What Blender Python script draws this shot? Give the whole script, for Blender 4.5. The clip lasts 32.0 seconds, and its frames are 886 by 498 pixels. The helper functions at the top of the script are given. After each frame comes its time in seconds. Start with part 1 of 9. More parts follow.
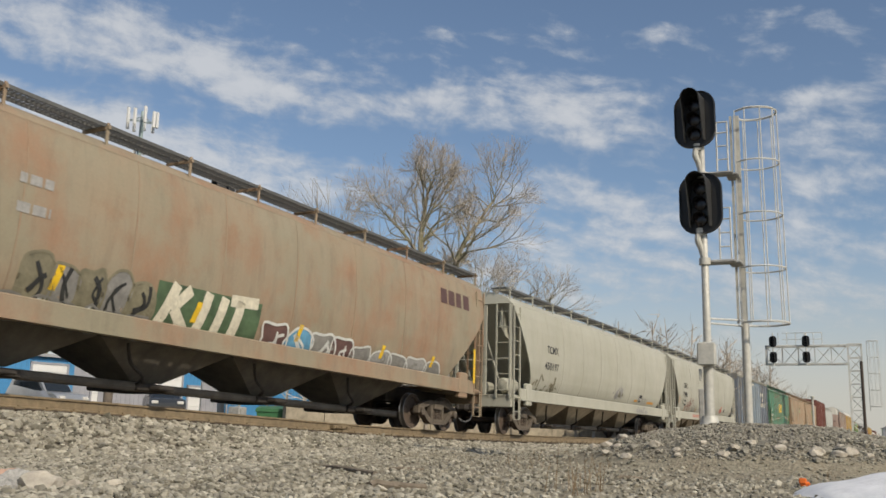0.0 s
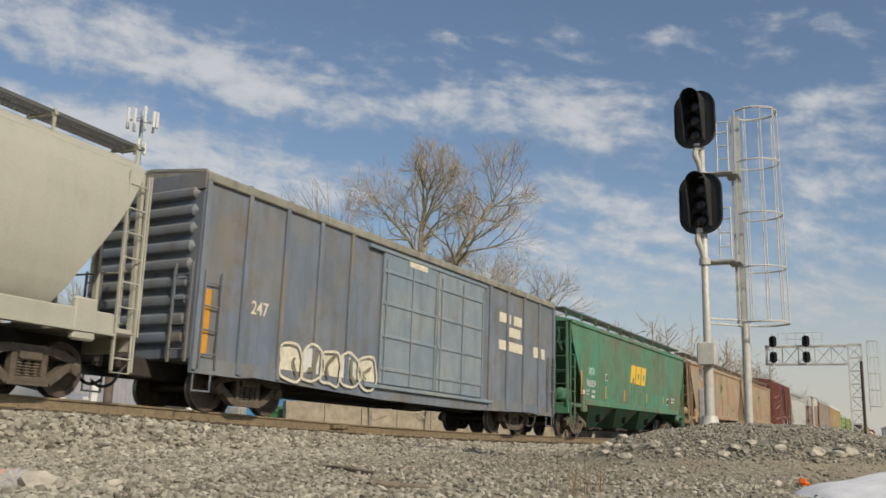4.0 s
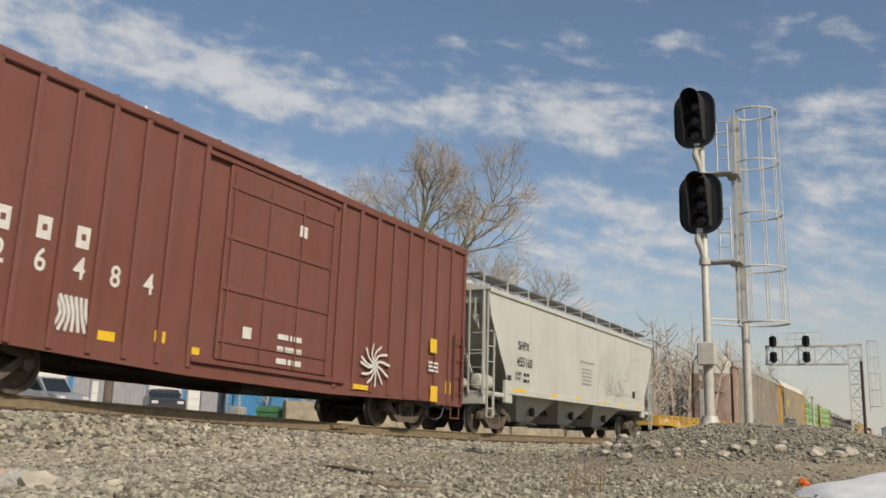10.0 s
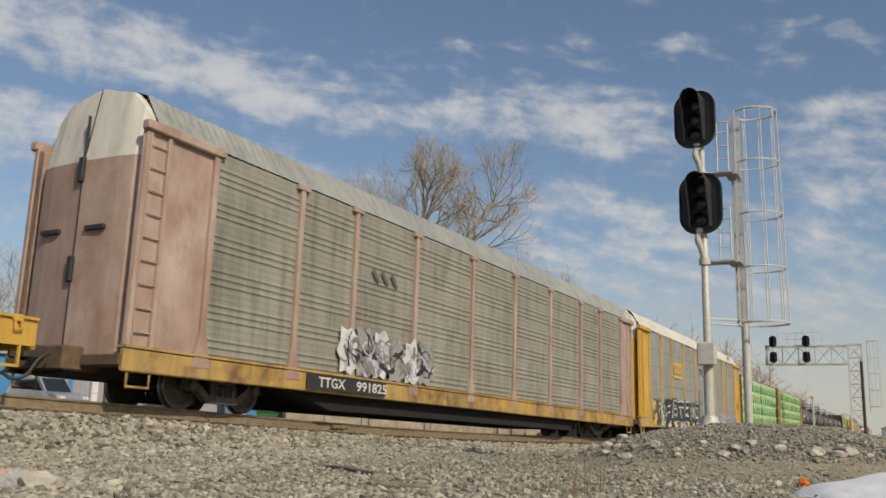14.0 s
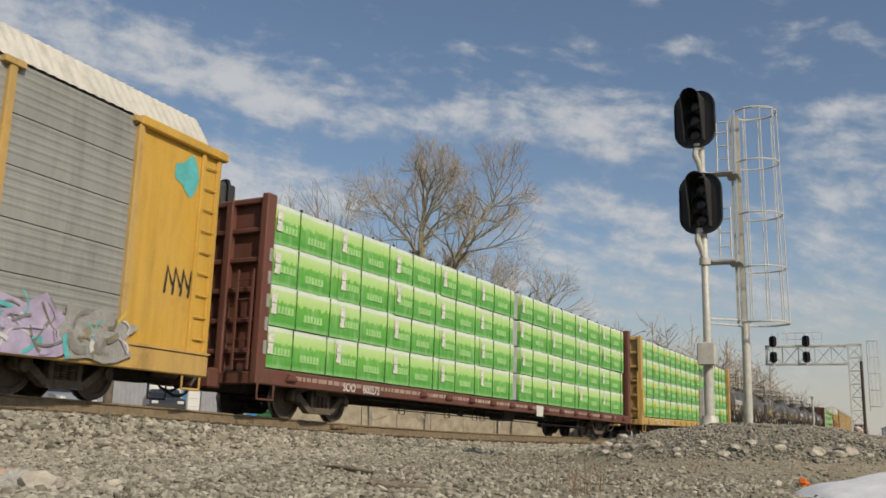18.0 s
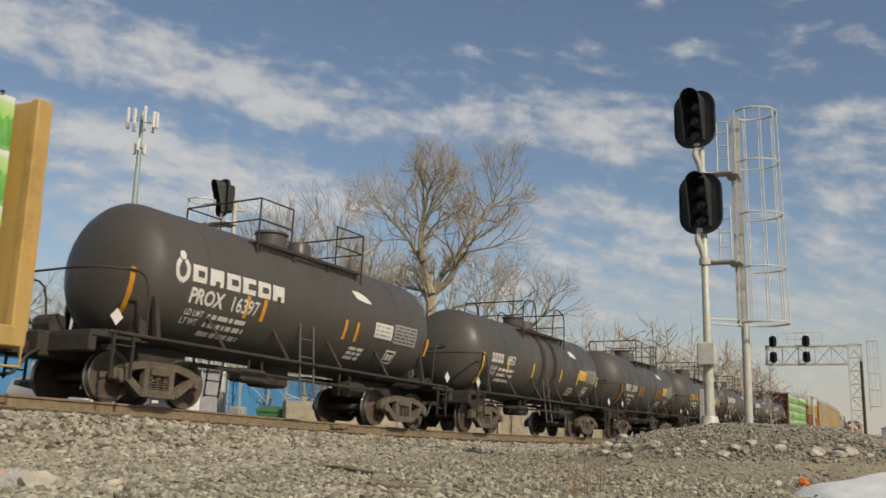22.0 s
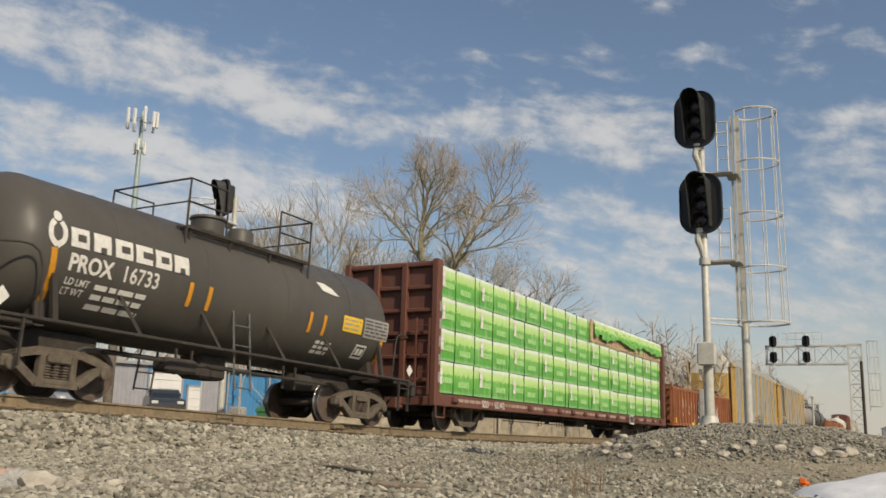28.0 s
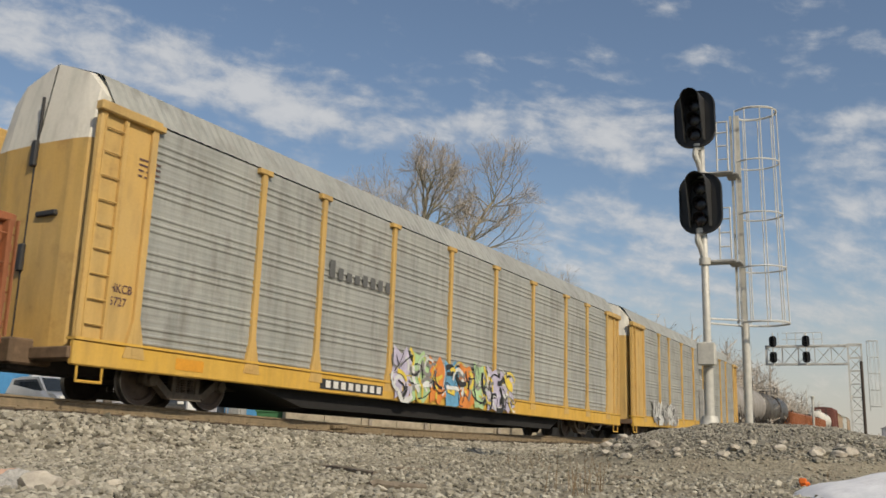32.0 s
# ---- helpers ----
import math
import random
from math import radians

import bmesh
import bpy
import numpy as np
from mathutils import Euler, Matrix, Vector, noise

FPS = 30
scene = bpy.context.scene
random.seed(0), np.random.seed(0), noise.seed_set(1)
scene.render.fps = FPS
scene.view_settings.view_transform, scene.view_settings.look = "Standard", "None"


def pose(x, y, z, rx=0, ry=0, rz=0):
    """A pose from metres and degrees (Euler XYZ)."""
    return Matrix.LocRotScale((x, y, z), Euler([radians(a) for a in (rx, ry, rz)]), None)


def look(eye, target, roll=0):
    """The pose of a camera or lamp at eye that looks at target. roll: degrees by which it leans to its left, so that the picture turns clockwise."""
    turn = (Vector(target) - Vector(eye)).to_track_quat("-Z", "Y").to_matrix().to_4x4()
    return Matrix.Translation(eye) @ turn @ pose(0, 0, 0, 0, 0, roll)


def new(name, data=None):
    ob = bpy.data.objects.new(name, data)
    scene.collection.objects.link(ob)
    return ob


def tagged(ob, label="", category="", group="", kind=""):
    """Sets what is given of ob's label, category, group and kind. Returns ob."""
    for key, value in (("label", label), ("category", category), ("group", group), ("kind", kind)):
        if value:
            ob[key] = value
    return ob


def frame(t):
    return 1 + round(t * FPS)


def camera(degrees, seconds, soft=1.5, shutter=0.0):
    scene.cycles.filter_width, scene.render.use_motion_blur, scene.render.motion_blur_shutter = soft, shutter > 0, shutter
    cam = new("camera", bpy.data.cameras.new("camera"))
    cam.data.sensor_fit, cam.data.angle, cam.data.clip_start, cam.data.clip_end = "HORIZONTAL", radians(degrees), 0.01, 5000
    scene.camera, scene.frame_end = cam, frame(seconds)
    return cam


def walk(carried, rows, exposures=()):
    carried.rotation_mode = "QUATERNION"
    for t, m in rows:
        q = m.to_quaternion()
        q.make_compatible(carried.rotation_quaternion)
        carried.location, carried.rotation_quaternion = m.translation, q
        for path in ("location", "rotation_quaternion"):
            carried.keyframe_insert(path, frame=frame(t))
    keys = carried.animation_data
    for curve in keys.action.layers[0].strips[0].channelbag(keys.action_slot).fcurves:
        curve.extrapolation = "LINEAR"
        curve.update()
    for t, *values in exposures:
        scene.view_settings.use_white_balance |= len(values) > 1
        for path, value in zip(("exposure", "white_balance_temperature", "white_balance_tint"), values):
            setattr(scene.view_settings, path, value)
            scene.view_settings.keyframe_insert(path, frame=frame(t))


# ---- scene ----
cam = camera(51.65, 32.0, soft=1.6, shutter=0.06)
EYE = Vector((0.0, 0.0, -0.53))
YAW, PITCH = radians(-65.907), radians(11.369)
AIM = Vector((math.cos(YAW) * math.cos(PITCH), math.sin(YAW) * math.cos(PITCH), math.sin(PITCH)))
walk(cam, [(0, look(EYE, EYE + AIM * 10, 1.472)), (32, look(EYE, EYE + AIM * 10, 1.472))], [(0, -0.06, 6350, 9), (3, -0.12, 6350, 9), (6, -0.02, 6750, 9), (10, -0.04, 6550, 9), (13, -0.14, 6500, 9), (17, -0.15, 6500, 9), (20, -0.30, 6550, 9), (22.5, -0.14, 6800, 9), (25, -0.10, 6850, 9), (28, -0.05, 6800, 9), (30, -0.05, 6700, 9), (32, -0.08, 6550, 9)])

# ---- light ----
SUN_AZ, SUN_EL = radians(149), radians(37)   # from +x towards +y
SUN_DIR = Vector((math.cos(SUN_AZ) * math.cos(SUN_EL), math.sin(SUN_AZ) * math.cos(SUN_EL), math.sin(SUN_EL)))
world = bpy.data.worlds.new("sky")
scene.world = world
world.use_nodes = True
wn = world.node_tree
sky = wn.nodes.new("ShaderNodeTexSky")
sky.sky_type, sky.sun_disc = "NISHITA", False
sky.sun_elevation, sky.sun_rotation = SUN_EL, math.pi / 2 - SUN_AZ
sky.air_density, sky.dust_density, sky.ozone_density = 1.0, 1.2, 1.5
wn.links.new(sky.outputs[0], wn.nodes["Background"].inputs[0])
wn.nodes["Background"].inputs[1].default_value = 0.105
sun = new("sun", bpy.data.lights.new("sun", "SUN"))
sun.data.energy, sun.data.angle, sun.data.color = 3.9, radians(0.8), (1.0, 0.885, 0.72)
sun.matrix_world = look(SUN_DIR * 50, (0, 0, 0))

# ---- the line of the track: d is the distance along it from beside the camera ----
KNOT = [-15, 5, 12, 20, 35, 60, 110, 200, 350]
SIDE = [12.772, 13.04, 12.794, 11.81, 10.467, 9.234, 7.514, 4.241, -0.783]
RISE = [0.04, 0.002, -0.137, -0.383, -0.555, -0.438, 0.055, 0.669, 1.246]
SIDE_M, RISE_M = np.gradient(SIDE, KNOT), np.gradient(RISE, KNOT)


def hermite(d, v, m):
    if d <= KNOT[0]:
        return v[0] + (d - KNOT[0]) * m[0]
    if d >= KNOT[-1]:
        return v[-1] + (d - KNOT[-1]) * m[-1]
    j = int(np.searchsorted(KNOT, d, side="right")) - 1
    h = KNOT[j + 1] - KNOT[j]
    u = (d - KNOT[j]) / h
    return (2*u**3 - 3*u**2 + 1)*v[j] + (u**3 - 2*u**2 + u)*h*m[j] + (3*u**2 - 2*u**3)*v[j+1] + (u**3 - u**2)*h*m[j+1]


def rail_point(d):
    """The middle of the track, at the top of the rails."""
    return Vector((hermite(d, SIDE, SIDE_M), -d, hermite(d, RISE, RISE_M)))


def travelled(t):
    return 13.61 * t + 0.0014 * (t - 16) ** 2

# ---- materials ----
def material(name):
    m = bpy.data.materials.new(name)
    m.use_nodes = True
    t = m.node_tree
    return m, t, t.nodes["Principled BSDF"]


def node(t, kind, inputs=None, **attrs):
    n = t.nodes.new(kind)
    for k, v in attrs.items():
        setattr(n, k, v)
    for k, v in (inputs or {}).items():
        if isinstance(v, bpy.types.NodeSocket):
            t.links.new(v, n.inputs[k])
        else:
            n.inputs[k].default_value = v
    return n


def mapped(t, scale=(1, 1, 1), per_object=0.0, source="Object"):
    co = node(t, "ShaderNodeTexCoord")
    out = co.outputs[source]
    if per_object:
        info = node(t, "ShaderNodeObjectInfo")
        mul = node(t, "ShaderNodeMath", {0: info.outputs["Random"], 1: per_object}, operation="MULTIPLY")
        out = node(t, "ShaderNodeVectorMath", {0: out, 1: mul.outputs[0]}, operation="ADD").outputs[0]
    return node(t, "ShaderNodeMapping", {"Vector": out, "Scale": scale}).outputs[0]


def noise_tex(t, vec, scale, detail=4.0, rough=0.55):
    return node(t, "ShaderNodeTexNoise", {"Vector": vec, "Scale": scale, "Detail": detail, "Roughness": rough}).outputs[0]


def ramp(t, fac, stops):
    r = node(t, "ShaderNodeValToRGB", {"Fac": fac})
    e = r.color_ramp.elements
    while len(e) < len(stops):
        e.new(0.5)
    for el, (p, c) in zip(e, stops):
        el.position = p
        el.color = (*c, 1) if len(c) == 3 else c
    return r.outputs[0]


def grey(v):
    return (v, v, v)


def mix(t, fac, a, b, kind="MIX"):
    n = node(t, "ShaderNodeMix", data_type="RGBA", blend_type=kind)
    for sock, v in ((n.inputs["Factor"], fac), (n.inputs["A"], a), (n.inputs["B"], b)):
        if isinstance(v, bpy.types.NodeSocket):
            t.links.new(v, sock)
        else:
            sock.default_value = v if isinstance(v, float) else (*v, 1)
    return n.outputs["Result"]


def bump(t, bsdf, height, strength, distance=0.02):
    b = node(t, "ShaderNodeBump", {"Height": height, "Strength": strength, "Distance": distance})
    t.links.new(b.outputs[0], bsdf.inputs["Normal"])


def paint(name, col, fade=None, rust=0.3, rust_col=(0.13, 0.055, 0.025), rough=0.55, streak=0.5, grime=0.35, metallic=0.0, blotch=None):
    """Weathered rail-car paint: chalky fading, vertical streaks, rust blooms, road dirt low down and fine grain."""
    m, t, b = material(name)
    fade = fade or tuple(min(1, c * 1.25 + 0.03) for c in col)
    v = mapped(t, per_object=37.0)
    big = noise_tex(t, v, 0.45, 5, 0.6)
    c = mix(t, ramp(t, big, [(0.35, grey(0)), (0.7, grey(1))]), col, fade)
    vs = mapped(t, (2.2, 2.2, 0.16), per_object=11.0)
    st = ramp(t, noise_tex(t, vs, 1.6, 6, 0.65), [(0.46, grey(0)), (0.78, grey(streak))])
    c = mix(t, st, c, tuple(x * 0.62 for x in rust_col[:1]) + tuple(0.5 * (x + y * 0.4) for x, y in zip(rust_col[1:], col[1:])))
    rn = noise_tex(t, v, 1.1, 9, 0.68)
    rm = ramp(t, rn, [(0.62 - 0.2 * rust, grey(0)), (0.80 - 0.2 * rust, grey(min(1, rust * 1.6)))])
    c = mix(t, rm, c, rust_col)
    for i, bl in enumerate(blotch or ()):
        bn = noise_tex(t, mapped(t, (1, 1, 0.8), per_object=61.0+17*i), 0.55+0.25*i, 5, 0.62)
        c = mix(t, ramp(t, bn, [(0.46, grey(0)), (0.66, grey(0.75))]), c, bl)
    fine = noise_tex(t, v, 22, 5, 0.7)
    c = mix(t, ramp(t, fine, [(0.3, grey(0.12)), (0.7, grey(0))]), c, (0.06, 0.05, 0.04))
    dn = noise_tex(t, mapped(t, (1.2, 1.2, 0.35), per_object=5.0), 2.6, 6, 0.6)
    c = mix(t, ramp(t, dn, [(0.5, grey(0)), (0.75, grey(grime))]), c, (0.10, 0.085, 0.065))
    t.links.new(c, b.inputs["Base Color"])
    b.inputs["Metallic"].default_value = metallic
    t.links.new(ramp(t, rn, [(0.3, grey(rough - 0.1)), (0.7, grey(min(1, rough + 0.25)))]), b.inputs["Roughness"])
    b.inputs["Specular IOR Level"].default_value = 0.3
    bump(t, b, big, 0.35, 0.03)
    return m


def plain(name, col, rough=0.6, vary=0.25, scale=6.0, metallic=0.0, bumps=0.15):
    m, t, b = material(name)
    v = mapped(t, per_object=19.0)
    n = noise_tex(t, v, scale, 6, 0.65)
    n2 = noise_tex(t, v, scale * 0.16, 3, 0.5)
    dark = tuple(c * (1 - vary) for c in col)
    lite = tuple(min(1, c * (1 + vary)) for c in col)
    c = mix(t, ramp(t, n, [(0.3, grey(0)), (0.7, grey(1))]), dark, lite)
    c = mix(t, ramp(t, n2, [(0.4, grey(0)), (0.75, grey(vary))]), c, tuple(x * 0.5 for x in col))
    t.links.new(c, b.inputs["Base Color"])
    b.inputs["Roughness"].default_value = rough
    b.inputs["Metallic"].default_value = metallic
    if bumps:
        bump(t, b, n, bumps, 0.01)
    return m


M_TAN = paint("tan_faded_paint", (0.325, 0.245, 0.165), (0.29, 0.26, 0.185), rust=0.22, rust_col=(0.27, 0.12, 0.065), streak=0.25, grime=0.3, blotch=((0.27, 0.245, 0.17), (0.31, 0.175, 0.105)))
M_CREAM = paint("cream_paint", (0.405, 0.39, 0.315), (0.45, 0.435, 0.36), rust=0.04, rust_col=(0.20, 0.175, 0.12), streak=0.08, grime=0.12)
M_GREY_HOPPER = paint("pale_grey_paint", (0.47, 0.47, 0.42), (0.54, 0.54, 0.49), rust=0.03, rust_col=(0.2, 0.17, 0.12), streak=0.07, grime=0.10)
M_GREEN = paint("green_paint", (0.055, 0.215, 0.13), (0.095, 0.275, 0.18), rust=0.55, rust_col=(0.15, 0.115, 0.06), streak=0.35, grime=0.25, blotch=((0.17, 0.135, 0.075), (0.12, 0.20, 0.12)))
M_ORANGE_TAN = paint("rust_stained_tan_paint", (0.42, 0.29, 0.172), (0.41, 0.32, 0.218), rust=0.38, rust_col=(0.31, 0.165, 0.08), streak=0.18, grime=0.25, blotch=((0.27, 0.255, 0.175), (0.335, 0.18, 0.095)))
M_BOX_RED = paint("oxide_red_paint", (0.17, 0.062, 0.045), (0.19, 0.075, 0.06), rust=0.15, rust_col=(0.10, 0.035, 0.022), streak=0.3, grime=0.25)
M_BOX_BLUE = paint("faded_blue_paint", (0.145, 0.185, 0.245), (0.205, 0.225, 0.245), rust=0.5, rust_col=(0.16, 0.115, 0.075), streak=0.6, grime=0.35, blotch=((0.21, 0.185, 0.14), (0.13, 0.155, 0.185)))
M_DOOR_BLUE = paint("chalky_blue_door_paint", (0.20, 0.255, 0.30), (0.27, 0.31, 0.33), rust=0.3, rust_col=(0.20, 0.16, 0.11), streak=0.6, grime=0.3, blotch=((0.30, 0.31, 0.29), (0.17, 0.23, 0.28)))
M_YELLOW = paint("rail_yellow_paint", (0.58, 0.34, 0.045), (0.62, 0.38, 0.085), rust=0.14, rust_col=(0.17, 0.08, 0.03), streak=0.3, grime=0.22)
M_YELLOW_PALE = paint("weathered_yellow_paint", (0.55, 0.345, 0.10), (0.50, 0.34, 0.13), rust=0.36, rust_col=(0.23, 0.115, 0.045), streak=0.35, grime=0.3)
M_PINK = paint("faded_maroon_paint", (0.35, 0.235, 0.185), (0.50, 0.40, 0.33), rust=0.3, rust_col=(0.19, 0.09, 0.06), streak=0.3, grime=0.3, blotch=((0.44, 0.35, 0.285), (0.30, 0.175, 0.13)))
M_YELLOW_WORN = paint("worn_rusty_yellow_paint", (0.52, 0.32, 0.07), (0.42, 0.28, 0.12), rust=0.75, rust_col=(0.17, 0.095, 0.05), streak=0.5, grime=0.5)
M_WHITE_PAINT = paint("dirty_white_paint", (0.60, 0.57, 0.49), (0.66, 0.63, 0.55), rust=0.06, streak=0.3, grime=0.35)
M_GALV = paint("galvanised_panel", (0.32, 0.32, 0.29), (0.39, 0.39, 0.35), rust=0.08, rust_col=(0.15, 0.12, 0.09), streak=0.4, grime=0.45, rough=0.5, metallic=0.15)
M_GALV_BROWN = paint("grimy_galvanised_panel", (0.27, 0.255, 0.205), (0.34, 0.325, 0.265), rust=0.15, rust_col=(0.13, 0.085, 0.055), streak=0.55, grime=0.5, rough=0.55, metallic=0.1)
M_GALV_DARK = paint("grey_galvanised_panel", (0.30, 0.30, 0.275), (0.36, 0.36, 0.335), rust=0.06, rust_col=(0.12, 0.10, 0.08), streak=0.3, grime=0.35, rough=0.5, metallic=0.15)
M_OXIDE = paint("brown_red_flatcar_paint", (0.13, 0.048, 0.032), (0.16, 0.068, 0.05), rust=0.25, rust_col=(0.075, 0.035, 0.022), streak=0.35, grime=0.4)
M_GOND = paint("rusty_orange_red_paint", (0.29, 0.10, 0.04), (0.33, 0.13, 0.06), rust=0.4, rust_col=(0.14, 0.05, 0.022), streak=0.5, grime=0.3)
M_TANK = paint("black_tank_paint", (0.070, 0.064, 0.056), (0.092, 0.085, 0.075), rust=0.05, rust_col=(0.06, 0.045, 0.035), streak=0.15, grime=0.25, rough=0.38)
M_TANK_DIRTY = paint("dull_silver_tank_paint", (0.26, 0.235, 0.205), (0.34, 0.32, 0.29), rust=0.25, streak=0.5, grime=0.5)
M_BAY_TAN = plain("grimy_tan_hopper_bay", (0.29, 0.24, 0.17), 0.85, 0.3, 3)
M_BAY = plain("grey_brown_hopper_bay", (0.14, 0.122, 0.098), 0.8, 0.3, 3)
M_UNDER = plain("dark_underframe", (0.040, 0.033, 0.027), 0.8, 0.35, 5)
M_TRUCK = plain("dusty_truck_casting", (0.112, 0.09, 0.066), 0.85, 0.35, 7, bumps=0.3)
M_WHEEL = plain("brown_wheel_steel", (0.095, 0.068, 0.050), 0.7, 0.3, 9)
M_TREAD = plain("polished_tread", (0.30, 0.28, 0.26), 0.35, 0.15, 9, metallic=0.8)
M_SPRING = plain("spring_steel", (0.10, 0.075, 0.055), 0.8, 0.3, 12)
M_GRATE = plain("dark_grating", (0.10, 0.10, 0.095), 0.7, 0.2, 9)
M_BELLY = plain("black_underframe", (0.012, 0.011, 0.010), 0.95, 0.3, 6)
M_HOSE = plain("black_rubber", (0.02, 0.02, 0.02), 0.6, 0.2, 9)
M_WHITE = plain("white_marking", (0.62, 0.60, 0.55), 0.6, 0.12, 14, bumps=0)
M_BLACK = plain("black_marking", (0.028, 0.027, 0.026), 0.6, 0.2, 14, bumps=0)
M_DKBROWN = plain("faded_dark_brown_marking", (0.10, 0.055, 0.05), 0.7, 0.2, 9, bumps=0)
M_YMARK = plain("yellow_reflective_strip", (0.72, 0.46, 0.02), 0.4, 0.1, 14, bumps=0)
M_OMARK = plain("orange_reflective_strip", (0.60, 0.27, 0.02), 0.4, 0.12, 14, bumps=0)
M_LIME = plain("green_emblem_paint", (0.17, 0.34, 0.09), 0.5, 0.12, 9, bumps=0)
M_FADEMARK = plain("faded_grey_marking", (0.30, 0.29, 0.27), 0.7, 0.2, 14, bumps=0)
M_CREAMMARK = plain("cream_marking", (0.62, 0.57, 0.44), 0.7, 0.2, 9, bumps=0)
G_BLACK = plain("black_spray_paint", (0.03, 0.03, 0.028), 0.6, 0.3, 5, bumps=0)
G_WHITE = plain("white_spray_paint", (0.58, 0.58, 0.54), 0.6, 0.15, 5, bumps=0)
G_GREY = plain("grey_spray_paint", (0.22, 0.21, 0.19), 0.6, 0.3, 4, bumps=0)
G_GREEN = plain("dark_green_spray_paint", (0.075, 0.12, 0.06), 0.6, 0.4, 3, bumps=0)
G_LILAC = plain("lilac_spray_paint", (0.40, 0.34, 0.46), 0.6, 0.2, 4, bumps=0)
G_ORANGE = plain("orange_spray_paint", (0.62, 0.21, 0.04), 0.6, 0.2, 4, bumps=0)
G_BLUE = plain("blue_spray_paint", (0.12, 0.30, 0.45), 0.6, 0.3, 4, bumps=0)
G_MINT = plain("pale_green_spray_paint", (0.36, 0.52, 0.26), 0.6, 0.2, 4, bumps=0)
G_MAROON = plain("maroon_spray_paint", (0.13, 0.07, 0.06), 0.6, 0.3, 4, bumps=0)
G_RED = plain("red_spray_paint", (0.55, 0.07, 0.04), 0.6, 0.2, 4, bumps=0)
G_TEAL = plain("turquoise_spray_paint", (0.10, 0.42, 0.42), 0.6, 0.2, 4, bumps=0)
G_YEL = plain("yellow_spray_paint", (0.62, 0.47, 0.06), 0.6, 0.2, 4, bumps=0)
G_OLIVE = plain("olive_spray_paint", (0.19, 0.17, 0.11), 0.6, 0.3, 4, bumps=0)


def lumber_wrap(name="printed_green_lumber_wrap", low_edge=0.0):
    """Printed lumber wrap: white top edge, yellow-green sky and a darker green skyline of fir tops."""
    m, t, b = material(name)
    co = node(t, "ShaderNodeTexCoord").outputs["Object"]
    info = node(t, "ShaderNodeObjectInfo").outputs["Random"]
    sep = node(t, "ShaderNodeSeparateXYZ", {0: node(t, "ShaderNodeMapping", {"Vector": co, "Location": (0, 0, -low_edge), "Scale": (1, 1, 1/1.129)}).outputs[0]})
    y = node(t, "ShaderNodeMath", {0: info, 1: 50.0}, operation="MULTIPLY").outputs[0]
    y = node(t, "ShaderNodeMath", {0: sep.outputs["Y"], 1: y}, operation="ADD").outputs[0]
    line = node(t, "ShaderNodeTexNoise", {"W": y, "Scale": 6.5, "Detail": 8.0, "Roughness": 0.85}, noise_dimensions="1D").outputs[0]
    top = node(t, "ShaderNodeMath", {0: line, 1: 0.42, 2: 0.24}, operation="MULTIPLY_ADD").outputs[0]
    below = node(t, "ShaderNodeMath", {0: sep.outputs["Z"], 1: top}, operation="LESS_THAN").outputs[0]
    grad = ramp(t, sep.outputs["Z"], [(0.20, (0.21, 0.50, 0.09)), (0.48, (0.38, 0.60, 0.17)), (0.655, (0.50, 0.66, 0.28)), (0.685, (0.64, 0.69, 0.60))])
    low = ramp(t, sep.outputs["Z"], [(0.03, (0.20, 0.44, 0.14)), (0.09, (0.085, 0.33, 0.045)), (0.5, (0.15, 0.42, 0.06))])
    c = mix(t, below, grad, low)
    wr = noise_tex(t, node(t, "ShaderNodeMapping", {"Vector": mapped(t, per_object=31.0), "Rotation": (0.7, 0, 0), "Scale": (1, 2.6, 0.7)}).outputs[0], 2.2, 3, 0.5)
    # pale highlights of the wrinkles, painted into the colour from the bump's own noise
    c = mix(t, ramp(t, wr, [(0.50, grey(0)), (0.72, grey(0.30))]), c, (0.46, 0.64, 0.36))
    t.links.new(c, b.inputs["Base Color"])
    b.inputs["Roughness"].default_value = 0.38
    bump(t, b, wr, 0.6, 0.06)
    return m


M_WRAP = lumber_wrap()
M_TORNWRAP = lumber_wrap("crumpled_printed_wrap", 3.23)
M_STRAP = plain("dark_green_strap", (0.05, 0.115, 0.04), 0.6, 0.2, 9, bumps=0)
M_PALELUMBER = plain("pale_sawn_lumber", (0.46, 0.34, 0.21), 0.8, 0.25, 5)
M_GREYWRAP = plain("grey_lumber_wrap", (0.36, 0.36, 0.37), 0.45, 0.2, 3, bumps=0.4)

